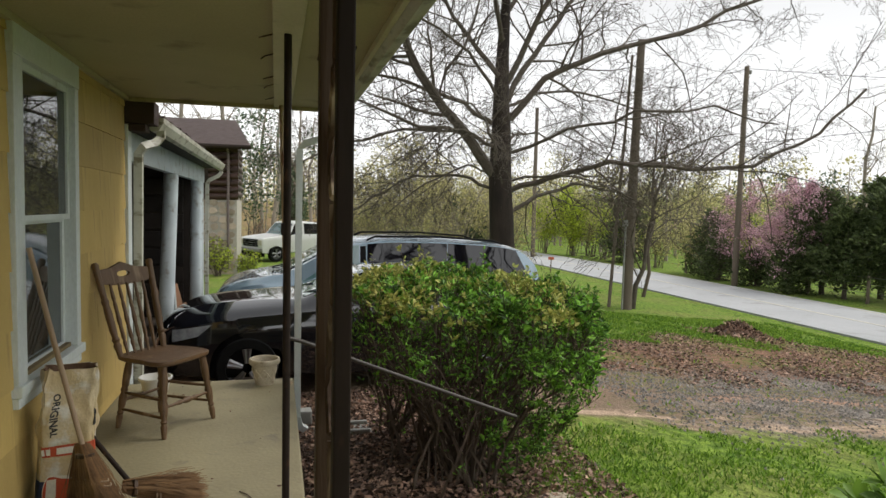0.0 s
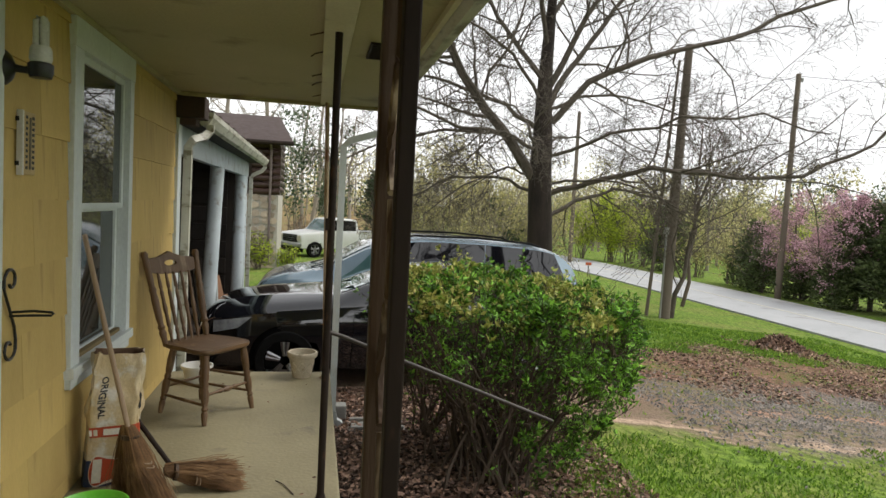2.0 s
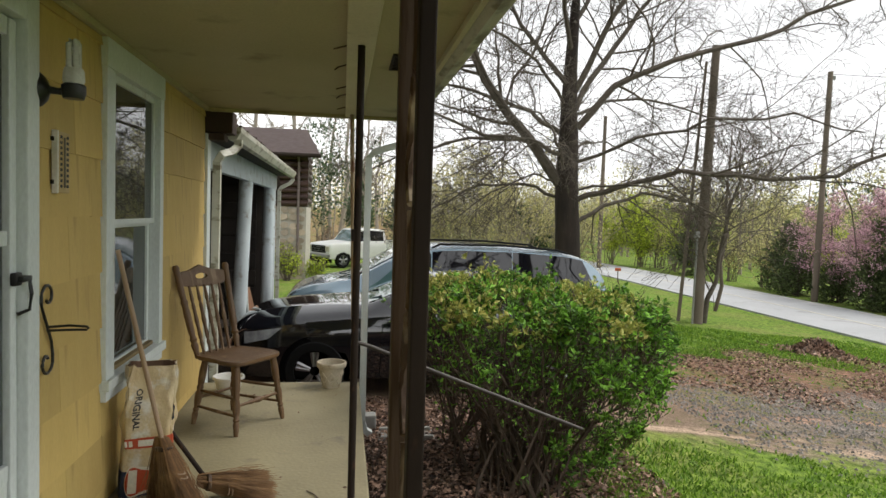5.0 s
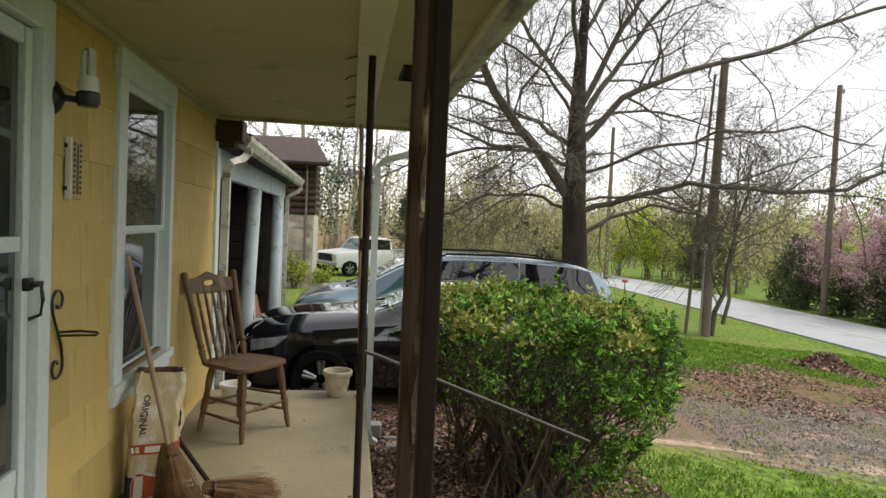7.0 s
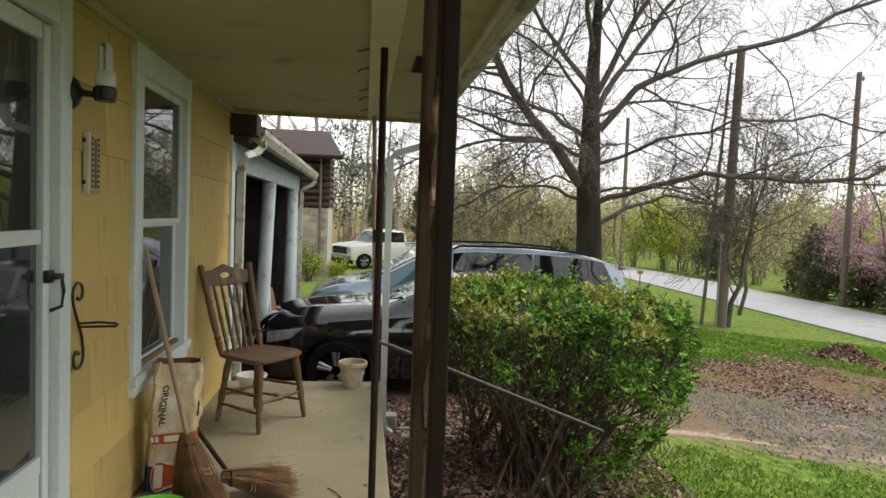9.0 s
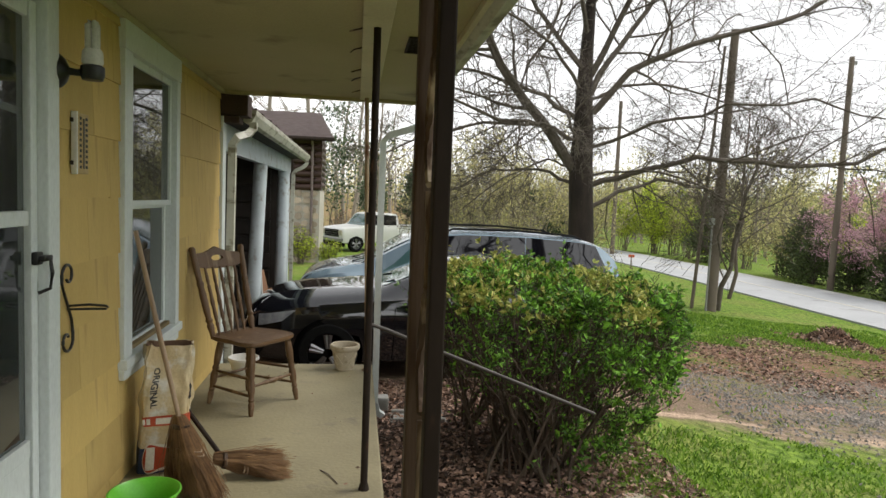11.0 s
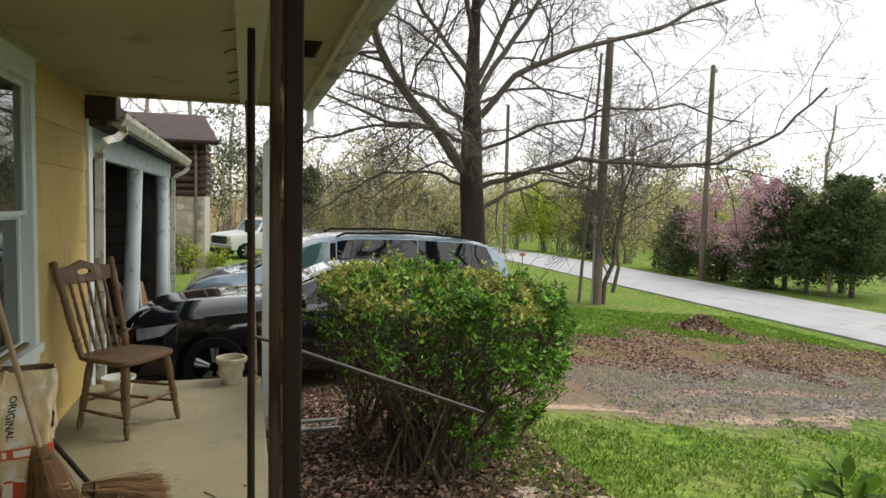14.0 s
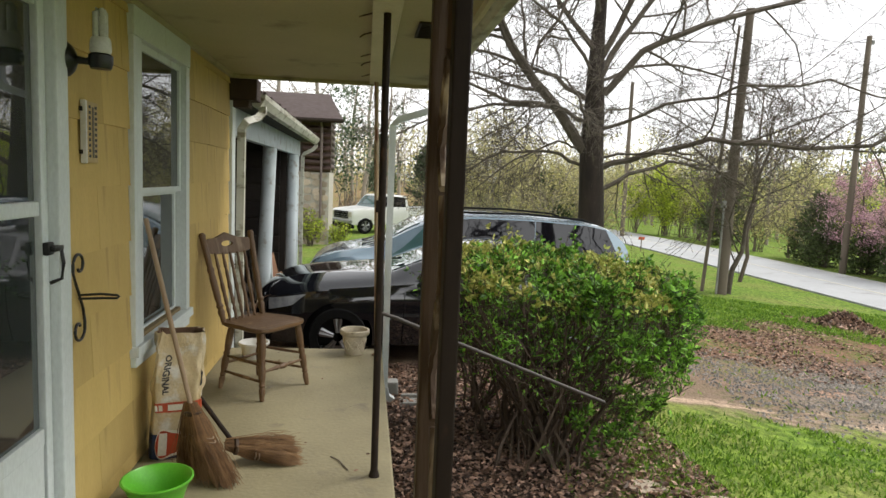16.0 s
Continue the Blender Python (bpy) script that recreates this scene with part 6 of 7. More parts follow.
def big_tree():
    rnd = random.Random(3)
    bx, by = 7.25, 17.3
    g = gz(bx, by) - 0.15
    tree = thing("tree", "large bare oak with spreading mossy limbs in early spring", "tree", at=pose(0, 0, 0))
    tr = Twigs()
    trunk = [Vector(p) for p in ((bx + 0.12, by, g), (bx + 0.1, by, g + 1.0), (bx + 0.06, by, 1.2), (bx - 0.02, by, 2.6), (bx - 0.03, by, 4.0), (bx + 0.0, by + 0.1, 5.4), (bx + 0.1, by + 0.2, 7.2), (bx + 0.0, by, 9.2), (bx + 0.2, by, 12.0))]
    rad = [0.46, 0.365, 0.33, 0.305, 0.24, 0.18, 0.12, 0.08, 0.04]
    for a in range(len(trunk) - 1):
        tr.tube([trunk[a], trunk[a].lerp(trunk[a + 1], 0.5) + Vector((rnd.gauss(0, 0.015), 0, 0)), trunk[a + 1]], rad[a], rad[a + 1], 16)
    t = tr.done("trunk", M["bark"], True)
    t.parent = tree

    def limb(r, depth, kids, *pts, **kw):
        fine = []
        P = [Vector((bx + x, by + y, z)) for x, y, z in pts]
        for a, b in zip(P, P[1:]):
            for k in range(3):
                fine.append(a.lerp(b, k / 3) + rv(rnd, 0.035))
        tw = Twigs()
        branch(tw, rnd, fine + [P[-1]], r * 0.74, depth, kids, thin=0.0040, **{**kw, "ratio": kw["ratio"] + 0.07})
        tw.done("limb", M["limb"]).parent = tree

    K = (18, 11, 7)
    # heavy mossy limb rising to the house side
    limb(0.21, 3, K, (-0.1, 0, 2.2), (-0.9, -0.2, 3.2), (-2.1, -0.4, 4.4), (-3.0, -0.7, 6.0), (-3.6, -1.0, 8.0), (-4.6, -1.4, 10.0), ratio=0.38)
    # long level limbs towards the road
    limb(0.12, 3, K, (0.2, 0, 1.9), (1.2, -0.5, 2.3), (2.8, -1.0, 2.75), (4.8, -1.6, 2.6), (6.4, -2.2, 2.75), (8.0, -2.6, 3.6), (9.2, -2.8, 4.8), ratio=0.34, droop=0.08)
    limb(0.09, 3, K, (0.2, 0, 1.3), (1.2, 0.5, 1.8), (2.6, 0.9, 2.2), (4.2, 1.2, 2.0), (5.6, 1.4, 1.4), ratio=0.4, droop=0.14)
    limb(0.14, 3, K, (0.2, 0, 3.8), (1.0, -0.4, 4.9), (2.4, -0.9, 5.6), (4.4, -1.2, 6.2), (6.6, -1.5, 7.2), (8.6, -1.9, 7.9), ratio=0.36)
    limb(0.12, 3, K, (0.15, 0, 4.4), (1.1, 0.6, 5.8), (2.3, 0.9, 7.4), (3.6, 1.0, 9.0), (4.6, 1.0, 11.0), ratio=0.38)
    limb(0.12, 3, K, (0.1, 0, 4.8), (0.8, -0.6, 6.6), (1.7, -1.0, 8.4), (2.5, -1.2, 10.6), ratio=0.38)
    limb(0.10, 3, K, (-0.15, 0, 3.6), (-1.0, 0.5, 4.3), (-2.0, 0.8, 4.7), (-3.4, 1.0, 5.0), (-5.0, 1.2, 4.8), ratio=0.4, droop=0.05)
    limb(0.08, 3, K, (-0.2, 0, 3.1), (-1.3, -0.7, 3.4), (-2.9, -1.1, 3.3), (-4.4, -1.3, 2.9), (-5.6, -1.5, 2.3), ratio=0.4, droop=0.12)
    limb(0.07, 3, K, (-0.2, 0, 1.9), (-1.0, 0.7, 2.3), (-2.2, 1.1, 2.3), (-3.4, 1.3, 1.6), (-4.4, 1.4, 0.9), ratio=0.42, droop=0.14)
    limb(0.11, 3, K, (-0.1, 0, 5.0), (-0.9, 0.6, 6.2), (-1.9, 0.9, 7.8), (-2.6, 1.0, 9.6), ratio=0.4)
    limb(0.10, 3, K, (0.0, 0.1, 5.8), (-0.6, -0.8, 7.4), (-1.2, -1.2, 9.2), (-1.7, -1.5, 11.4), ratio=0.4)
    limb(0.09, 3, K, (0.1, 0, 6.6), (1.0, 0.8, 8.4), (1.5, 1.2, 10.6), (1.8, 1.4, 12.6), ratio=0.4)
    limb(0.07, 3, K, (0.25, 0, 2.9), (1.4, -1.2, 3.5), (2.8, -2.2, 3.9), (4.4, -3.0, 4.0), (5.8, -3.6, 3.6), ratio=0.42, droop=0.08)
    limb(0.06, 3, K, (0.2, 0, 3.3), (0.9, 1.2, 3.6), (2.0, 2.2, 3.8), (3.4, 3.0, 3.5), ratio=0.45, droop=0.1)
    limb(0.06, 3, K, (-0.1, 0, 2.7), (-0.8, -1.4, 3.3), (-1.6, -2.8, 3.7), (-2.4, -4.0, 3.6), ratio=0.45, droop=0.1)
    limb(0.05, 3, K, (-0.25, 0, 2.4), (-1.2, -0.8, 2.5), (-2.4, -1.2, 2.0), (-3.4, -1.4, 1.2), ratio=0.42, droop=0.16)
    limb(0.05, 3, K, (0.25, -0.1, 2.2), (1.3, -0.9, 2.4), (2.6, -1.5, 2.0), (3.8, -1.9, 1.3), ratio=0.42, droop=0.16)
    limb(0.07, 3, K, (0.1, 0, 4.2), (1.4, 0.9, 4.8), (3.0, 1.5, 5.0), (5.0, 1.8, 4.7), (7.0, 2.0, 4.2), ratio=0.38, droop=0.06)
    limb(0.07, 3, K, (-0.1, 0, 4.4), (-1.2, -0.8, 5.4), (-2.6, -1.4, 5.9), (-4.2, -1.8, 6.0), ratio=0.40)
    return tree


big_tree()


def bare_tree(x, y, h, r, rnd, label, material, kids=(9, 7, 5), fork=0.35, ratio=0.5, lean=(0, 0), buds=None, bud_size=0.05, name="tree", limbs=6, droop=0.0, bud_n=2, thin=0.005):
    g = gz(x, y) - 0.1
    tree = thing(name, label, "tree")
    tw = Twigs()
    top = Vector((x + lean[0], y + lean[1], g + h))
    base = Vector((x, y, g))
    trunk = [base.lerp(top, k / 7) + rv(rnd, 0.012 * h * min(k, 1)) for k in range(8)]
    tips = [] if buds else None
    branch(tw, rnd, trunk, r, 3, (limbs + 4, *kids[1:]), ratio=ratio, low=fork, tips=tips, droop=droop, crook=0.18, thin=thin, bare=True)
    st = Twigs()
    st.tube(trunk, r, max(r * 0.35, thin), 8)
    st.done("trunk", material, True).parent = tree
    o = tw.done("crown", material)
    o.parent = tree
    if buds:
        lf = Twigs()
        for p, d in tips:
            for k in range(bud_n):
                lf.leaf(p + rv(rnd, bud_size * 0.9), d + rv(rnd, 0.8), bud_size * rnd.uniform(0.6, 1.4), rnd, 0.7)
        c = lf.done("blossom", buds)
        c.parent = tree
    return tree


def cone_tree(x, y, h, w, rnd, label, material, n=9000, skirt=0.08, size=0.22, name="tree", power=0.8):
    """Evergreen: trunk, ragged whorls of boughs, sprays of foliage on them."""
    g = gz(x, y) - 0.1
    tree = thing(name, label, "tree")
    tw, lf = Twigs(), Twigs()
    tw.tube([Vector((x, y, g)), Vector((x, y, g + h * 0.5)), Vector((x, y, g + h * 0.97))], 0.03 * h ** 0.9, 0.015, 8)
    boughs = int(40 + h * 16)
    per = max(4, n // boughs)
    for k in range(boughs):
        t = lerp(skirt, 0.99, ((k + rnd.random()) / boughs))
        reach = w * (1 - t) ** power * rnd.uniform(0.62, 1.12) * (0.75 + 0.25 * min(1, t / 0.15)) + 0.08
        a = rnd.uniform(0, 2 * math.pi)
        d = Vector((math.cos(a), math.sin(a), rnd.uniform(0.05, 0.45)))
        p = Vector((x, y, g + h * t))
        pts = wander(rnd, p, d, reach, 5, 0.12, 0.0)
        tw.tube(pts, 0.02 + 0.01 * (1 - t), 0.005, 3)
        for j in range(per):
            s = rnd.random() ** 0.6
            i = min(int(s * 5), 4)
            q = pts[i].lerp(pts[i + 1], s * 5 - i) + rv(rnd, 0.05 + 0.10 * reach * (1 - s * 0.4))
            lf.leaf(q, d + rv(rnd, 0.55) + Vector((0, 0, 0.25)), size * rnd.uniform(0.5, 1.3), rnd, 0.42)
    o = tw.done("trunk", M["limb"])
    o.parent = tree
    c = lf.done("crown", material)
    c.parent = tree
    return tree


def shrub(x, y, h, w, rnd, label, leaf, n=2500, size=0.12, stems=14, name="shrub", bark="twig", depth=2, cat="shrub"):
    g = gz(x, y) - 0.08
    sh = thing(name, label, cat)
    tw, lf, tips = Twigs(), Twigs(), []
    for k in range(stems):
        a = rnd.uniform(0, 2 * math.pi)
        d = Vector((math.cos(a) * w / h * rnd.uniform(0.1, 0.9), math.sin(a) * w / h * rnd.uniform(0.1, 0.9), 1))
        branch(tw, rnd, wander(rnd, Vector((x, y, g)) + rv(rnd, 0.1 * w).to_2d().to_3d(), d, h * rnd.uniform(0.7, 1.1), 6, 0.13, -0.01), 0.012 * h ** 0.6, depth, (7, 5), ratio=0.42, tips=tips, low=0.25, thin=0.006)
    for k in range(n):
        p, d = rnd.choice(tips)
        lf.leaf(p + rv(rnd, size * 1.0), d + rv(rnd, 0.5), size * rnd.uniform(0.5, 1.3), rnd, 0.55)
    o = tw.done("framework", M[bark])
    o.parent = sh
    o["kind"] = "stuff"
    c = lf.done("foliage", M[leaf])
    c.parent = sh
    return sh


# ---- hedge by the steps ----
def hedge():
    """Rounded clipped hedge: crooked stems from one crowded foot, leaf tufts in uneven clumps over the outside."""
    rnd = random.Random(11)
    hd = thing("hedge", "clipped leafy hedge with bare lower stems and yellow-green top", "hedge")
    lf, nw = Twigs(), Twigs()
    cx, cy, ax, ay = 2.74, 5.06, 0.90, 0.98

    def crest(x, y):
        return 0.74 + 0.10 * clamp((y - 4.1) / 1.9) + 0.06 * clamp((3.4 - x) / 1.5) + 0.05 * noise.noise(Vector((x * 2.2, y * 2.2, 3)))

    def girth(z):
        return 0.30 + 0.70 * clamp((z + 0.62) / 0.95) ** 0.6 - 0.10 * clamp((z - 0.55) / 0.35) ** 2

    def rim(a, z):
        c, q = math.cos(a), math.sin(a)
        k = girth(z) / (abs(c) ** 3.2 + abs(q) ** 3.2) ** (1 / 3.2)
        return Vector((cx + ax * k * c, cy + ay * k * q, z))

    for k in range(96):
        foot = Vector((2.58 + rnd.gauss(0, 0.17), 4.82 + rnd.gauss(0, 0.24), 0))
        if k % 9 == 0:
            foot = Vector((2.25 + rnd.gauss(0, 0.06), 5.7 + rnd.gauss(0, 0.1), 0))
        foot.z = gz(foot.x, foot.y) - 0.03
        a = rnd.uniform(0, 2 * math.pi)
        end = rim(a, rnd.uniform(0.15, 0.80)).lerp(Vector((cx, cy, 0.78)), rnd.random() ** 2 * 0.8)
        mid = foot.lerp(end, 0.30) + rv(rnd, 0.06) + Vector((0, 0, 0.22))
        pts = []
        for i in range(10):
            t = i / 9
            pts.append(foot.lerp(mid, t).lerp(mid.lerp(end, t), t) + rv(rnd, 0.014))
        tips, tw = [], Twigs()
        branch(tw, rnd, pts, rnd.uniform(0.007, 0.019), 2, (9, 5), ratio=0.27, tips=tips, low=0.28, crook=0.22, spread=0.75, thin=0.0022)
        tw.done("stem", M["hedge_twig"]).parent = hd
        for p, d in tips:
            if p.z > crest(p.x, p.y) + 0.03 or rnd.random() > (0.16 if p.z > 0.3 else 0.04):
                continue
            for q in range(3):
                lf.leaf(p + rv(rnd, 0.018), d.normalized() + rv(rnd, 0.6), rnd.uniform(0.024, 0.046), rnd, 0.5)
    sh = Twigs()
    for k in range(1180):
        on_top = rnd.random() < 0.34
        if on_top:
            a, r = rnd.uniform(0, 2 * math.pi), math.sqrt(rnd.random())
            e = rim(a, 0.80)
            c = Vector((lerp(cx, e.x, r), lerp(cy, e.y, r), 0))
            c.z = crest(c.x, c.y) - 0.10 * r ** 5
            out = Vector(((c.x - cx) * 0.3, (c.y - cy) * 0.3, 1.0))
        else:
            a = rnd.uniform(-0.75 * math.pi, 0.30 * math.pi) if rnd.random() < 0.8 else rnd.uniform(0, 2 * math.pi)
            east = clamp(0.5 + 0.9 * math.cos(a))
            z = lerp(0.80, -0.38, rnd.random() ** lerp(3.6, 1.25, east))
            c = rim(a, z)
            c.z = min(c.z, crest(c.x, c.y))
            c += Vector((cx - c.x, cy - c.y, 0)) * abs(rnd.gauss(0, 0.10))
            out = Vector((math.cos(a), math.sin(a), 0.75))
            west = clamp((2.95 - c.x) / 0.6)
            if rnd.random() < 0.80 * west * clamp((0.84 - z) / 0.25) or noise.noise(c * 3.4 + Vector((0, 9, 0))) < lerp(0.12, -0.10, east) or (z < 0.2 and rnd.random() < lerp(0.8, 0.35, east)):
                continue
        if noise.noise(c * 5.0) < -0.34:
            continue
        c += Vector((0.07 * noise.noise(c * 2.1), 0.07 * noise.noise(c * 2.3 + Vector((5, 0, 0))), 0.06 * noise.noise(c * 2.6)))
        tall = 1.0 + 0.9 * (rnd.random() < 0.07)
        for m in range(rnd.randint(3, 5)):
            d = (out.normalized() * 0.7 + Vector((0, 0, 0.45)) + rv(rnd, 0.30)).normalized()
            q = c + rv(rnd, 0.034) - d * 0.07
            p = q + d * rnd.uniform(0.05, 0.12) * tall
            sh.tube([q - d * 0.06, q.lerp(p, 0.5) + rv(rnd, 0.006), p], 0.0030, 0.0016, 3)
            young = on_top and (noise.noise(c * 1.7) > -0.15 or rnd.random() < 0.3)
            for j in range(rnd.randint(6, 10)):
                t = rnd.random() ** 1.6
                side = d.cross(rv(rnd)).normalized()
                (nw if young and t < 0.5 else lf).leaf(p.lerp(q, t), d * rnd.uniform(0.3, 1.0) + side, rnd.uniform(0.030, 0.062), rnd, 0.48, 0.10)
    sh.done("framework", M["hedge_twig"]).parent = hd
    for t, name, m in ((lf, "foliage", "leaf"), (nw, "young_foliage", "leaf_new")):
        o = t.done(name, M[m])
        o.parent = hd


hedge()


def broad_shrub():
    """Broad-leaved shrub by the steps, leaves in rosettes at the shoot ends."""
    rnd = random.Random(5)
    sh = thing("broadleaf_shrub", "broad-leaved green shrub with upright bare shoots", "shrub")
    tw, lf = Twigs(), Twigs()
    cx, cy = 3.32, 1.50
    for k in range(46):
        foot = Vector((cx + rnd.gauss(0, 0.12), cy + rnd.gauss(0, 0.12), gz(cx, cy) - 0.03))
        h = rnd.uniform(0.66, 1.12) if k > 2 else rnd.uniform(1.38, 1.52)
        a, o = rnd.uniform(0, 6.28), rnd.uniform(0.05, 0.46)
        if k <= 2:
            a, o = 2.2 + 0.6 * k, 0.12 + 0.06 * k
        end = foot + Vector((math.cos(a) * o, math.sin(a) * o, h))
        pts = [foot.lerp(end, t / 6) + rv(rnd, 0.018) - Vector((0, 0, 0.1 * math.sin(t / 6 * 3.14))) for t in range(7)]
        tw = Twigs()
        tw.tube(pts, 0.010, 0.004, 5)
        heads = [(pts[-1], pts[-1] - pts[-2])]
        for j in range(6):
            i = rnd.choice((3, 4, 4, 5))
            s = wander(rnd, pts[i], (pts[i + 1] - pts[i]).normalized() + rv(rnd, 0.5), rnd.uniform(0.10, 0.24), 3, 0.1, 0.06)
            tw.tube(s, 0.005, 0.0025, 4)
            heads.append((s[-1], s[-1] - s[-2]))
        for p, d in heads:
            for j in range(7):
                big_leaf(lf, p + rv(rnd, 0.008), d.normalized() * 0.8 + rv(rnd, 0.55), rnd.uniform(0.055, 0.105), rnd)
        tw.done("stem", M["limb"]).parent = sh
    for t, name, m in ((lf, "foliage", "leaf_big"),):
        o = t.done(name, M[m], name == "foliage")
        o.parent = sh


def big_leaf(tw, p, d, size, rnd):
    d = d.normalized()
    u = d.cross(Vector((rnd.uniform(-0.5, 0.5), rnd.uniform(-0.5, 0.5), 1))).normalized()
    n = u.cross(d)
    b = len(tw.v)
    prof = ((0.0, 0.03), (0.25, 0.17), (0.55, 0.24), (0.82, 0.16), (1.0, 0.0))
    for t, w in prof:
        c = p + d * size * t - n * size * 0.16 * t * t
        tw.v += [tuple(c + u * w * size + n * w * size * 0.35), tuple(c), tuple(c - u * w * size + n * w * size * 0.35)]
    for i in range(4):
        for k in (0, 1):
            tw.f.append((b + 3 * i + k, b + 3 * i + k + 1, b + 3 * i + 4 + k, b + 3 * i + 3 + k))


broad_shrub()

# ---- trees near the road ----
rt = random.Random(21)
# small bare tree leaning beside the utility pole, purplish with buds
bare_tree(12.45, 18.95, 5.2, 0.085, rt, "small bare spreading tree with pinkish buds beside the pole", M["limb"], (10, 9, 7), 0.16, 0.72, (1.0, 0), None, limbs=9, droop=0.05, thin=0.006)
bare_tree(15.6, 23.5, 7.2, 0.08, rt, "bare many-branched tree with faint reddish buds", M["twig"], (9, 8, 6), 0.2, 0.55, (0.4, 0), M["redbud"], 0.035, limbs=7, bud_n=1)
# redbud beyond the road
bare_tree(24.0, 25.4, 4.4, 0.10, rt, "flowering redbud with pink blossom along bare branches", M["twig"], (9, 8, 6), 0.12, 0.62, (0.3, -0.3), M["redbud"], 0.075, "redbud", 8, bud_n=3)
bare_tree(24.4, 28.0, 4.2, 0.09, rt, "flowering redbud with pink blossom along bare branches", M["twig"], (9, 8, 6), 0.12, 0.62, (-0.3, 0), M["redbud"], 0.075, "redbud", 7, bud_n=2)
# dark cedars across the road
for x, y, h, w, n in ((25.0, 24.2, 4.6, 2.3, 10000), (26.0, 21.6, 5.0, 2.5, 11000), (24.8, 22.8, 3.9, 2.0, 8000), (27.2, 23.2, 5.3, 2.6, 8000), (25.6, 25.6, 4.9, 2.2, 6000)):
    cone_tree(x, y, h, w, rt, "dark green bushy cedar across the road", M["cedar"], n, 0.16, 0.20, "cedar", 0.55)
for x, y, h, w in ((23.6, 24.6, 2.0, 1.3), (24.0, 27.2, 1.8, 1.4), (23.8, 29.6, 2.2, 1.3)):
    cone_tree(x, y, h, w, rt, "low dark green cedar beside the road", M["cedar"], 2500, 0.02, 0.2, "cedar", 0.5)
# lime green and olive brush along the road
for x, y, h, w, lf, n in ((23.6, 46.5, 5.0, 1.7, "lime", 8000), (22.2, 49.0, 4.2, 1.7, "lime", 4000), (24.9, 44.0, 3.6, 1.7, "lime", 1600), (19.2, 50.0, 4.2, 2.0, "olive", 1200), (24.6, 33.0, 3.2, 1.6, "olive", 1100), (25.0, 37.0, 3.0, 1.6, "olive", 1000), (25.4, 41.0, 3.6, 1.8, "lime", 1000), (24.8, 46.0, 4.2, 2.0, "olive", 1100), (25.5, 30.5, 3.6, 1.6, "lime", 700)):
    shrub(x, y, h, w, rt, "budding roadside brush in yellow-green leaf" if lf == "lime" else "olive-brown budding roadside brush", lf, n, 0.17, 12)
cone_tree(24.6, 40.5, 4.4, 1.9, rt, "dark evergreen at the roadside", M["cedar"], 3500, 0.05, 0.3, "evergreen_tree", 0.55)
cone_tree(24.8, 31.6, 3.6, 1.7, rt, "dark evergreen at the roadside", M["cedar"], 3000, 0.05, 0.25, "evergreen_tree", 0.55)
# rounded bushy trees behind the cars
for x, y, h, w, lf, n in ((6.2, 27.0, 5.6, 3.0, "olive", 6500), (9.2, 29.0, 6.4, 3.2, "olive", 7000), (5.2, 29.5, 3.4, 2.2, "olive", 2600), (11.8, 30.0, 4.4, 2.4, "olive", 3800), (7.4, 24.5, 3.0, 2.2, "olive", 1600), (7.0, 36.0, 3.2, 2.0, "brown_leaf", 900)):
    shrub(x, y, h, w, rt, "round budding olive-brown tree behind the cars", lf, n, 0.11, 20, "bushy_tree", "twig_pale", 2, "tree")
cone_tree(10.2, 31.5, 3.6, 1.8, rt, "dark evergreen behind the bushes", M["pine"], 3000, 0.05, 0.3, "evergreen_tree", 0.5)
# evergreens and bare trees by the log house and field
for x, y, h, w in ((6.9, 60.0, 6.0, 2.0), (3.0, 74.0, 7.0, 2.2)):
    cone_tree(x, y, h, w, rt, "evergreen at the edge of the far field", M["pine"], 4200, 0.12, 0.42, "evergreen_tree", 0.6)
for x, y, h in ((-1.8, 37.0, 12.5), (1.2, 47.0, 12.0), (2.8, 52.0, 11.0), (-3.4, 34.0, 11.5), (4.0, 56.0, 10.0), (-5.2, 38.0, 12.0), (0.0, 55.0, 13.0)):
    bare_tree(x, y, h, 0.16, rt, "tall bare tree behind the log house", M["twig_pale"], (8, 6, 5), 0.3, 0.42, (0.3, 0), limbs=8, thin=0.010)
for x, y, h in ((30.0, 19.0, 12.0), (36.0, 24.0, 12.5), (31.0, 14.5, 9.0), (33.0, 30.0, 10.0)):
    bare_tree(x, y, h, 0.15, rt, "bare pale tree across the road", M["twig_pale"], (8, 7, 5), 0.25, 0.46, (0.4, 0), limbs=8, thin=0.008)
bare_tree(15.6, 7.0, 11.5, 0.2, rt, "bare roadside tree with crooked limbs", M["limb"], (10, 8, 6), 0.2, 0.52, (-0.6, 0.3), limbs=10)
bare_tree(8.6, -5.0, 13.0, 0.3, rt, "large bare tree in the front yard", M["limb"], (11, 8, 6), 0.12, 0.5, (0.5, 0.3), limbs=14, thin=0.012)
bare_tree(4.2, -10.0, 14.0, 0.32, rt, "large bare tree in the front yard", M["limb"], (11, 8, 6), 0.10, 0.5, (0.3, 0.3), limbs=14, thin=0.014)
shrub(0.4, 41.0, 7.6, 2.6, rt, "airy grey-green tree beyond the log house", "pine", 2600, 0.22, 9, "bushy_tree", "twig_pale", 2, "tree")
for x, y, h, w in ((23.8, 15.6, 2.6, 1.3), (24.6, 13.6, 2.4, 1.2), (27.0, 17.0, 2.0, 1.4)):
    shrub(x, y, h, w, rt, "thin bare brush beside the road", "olive", 350, 0.10, 12)
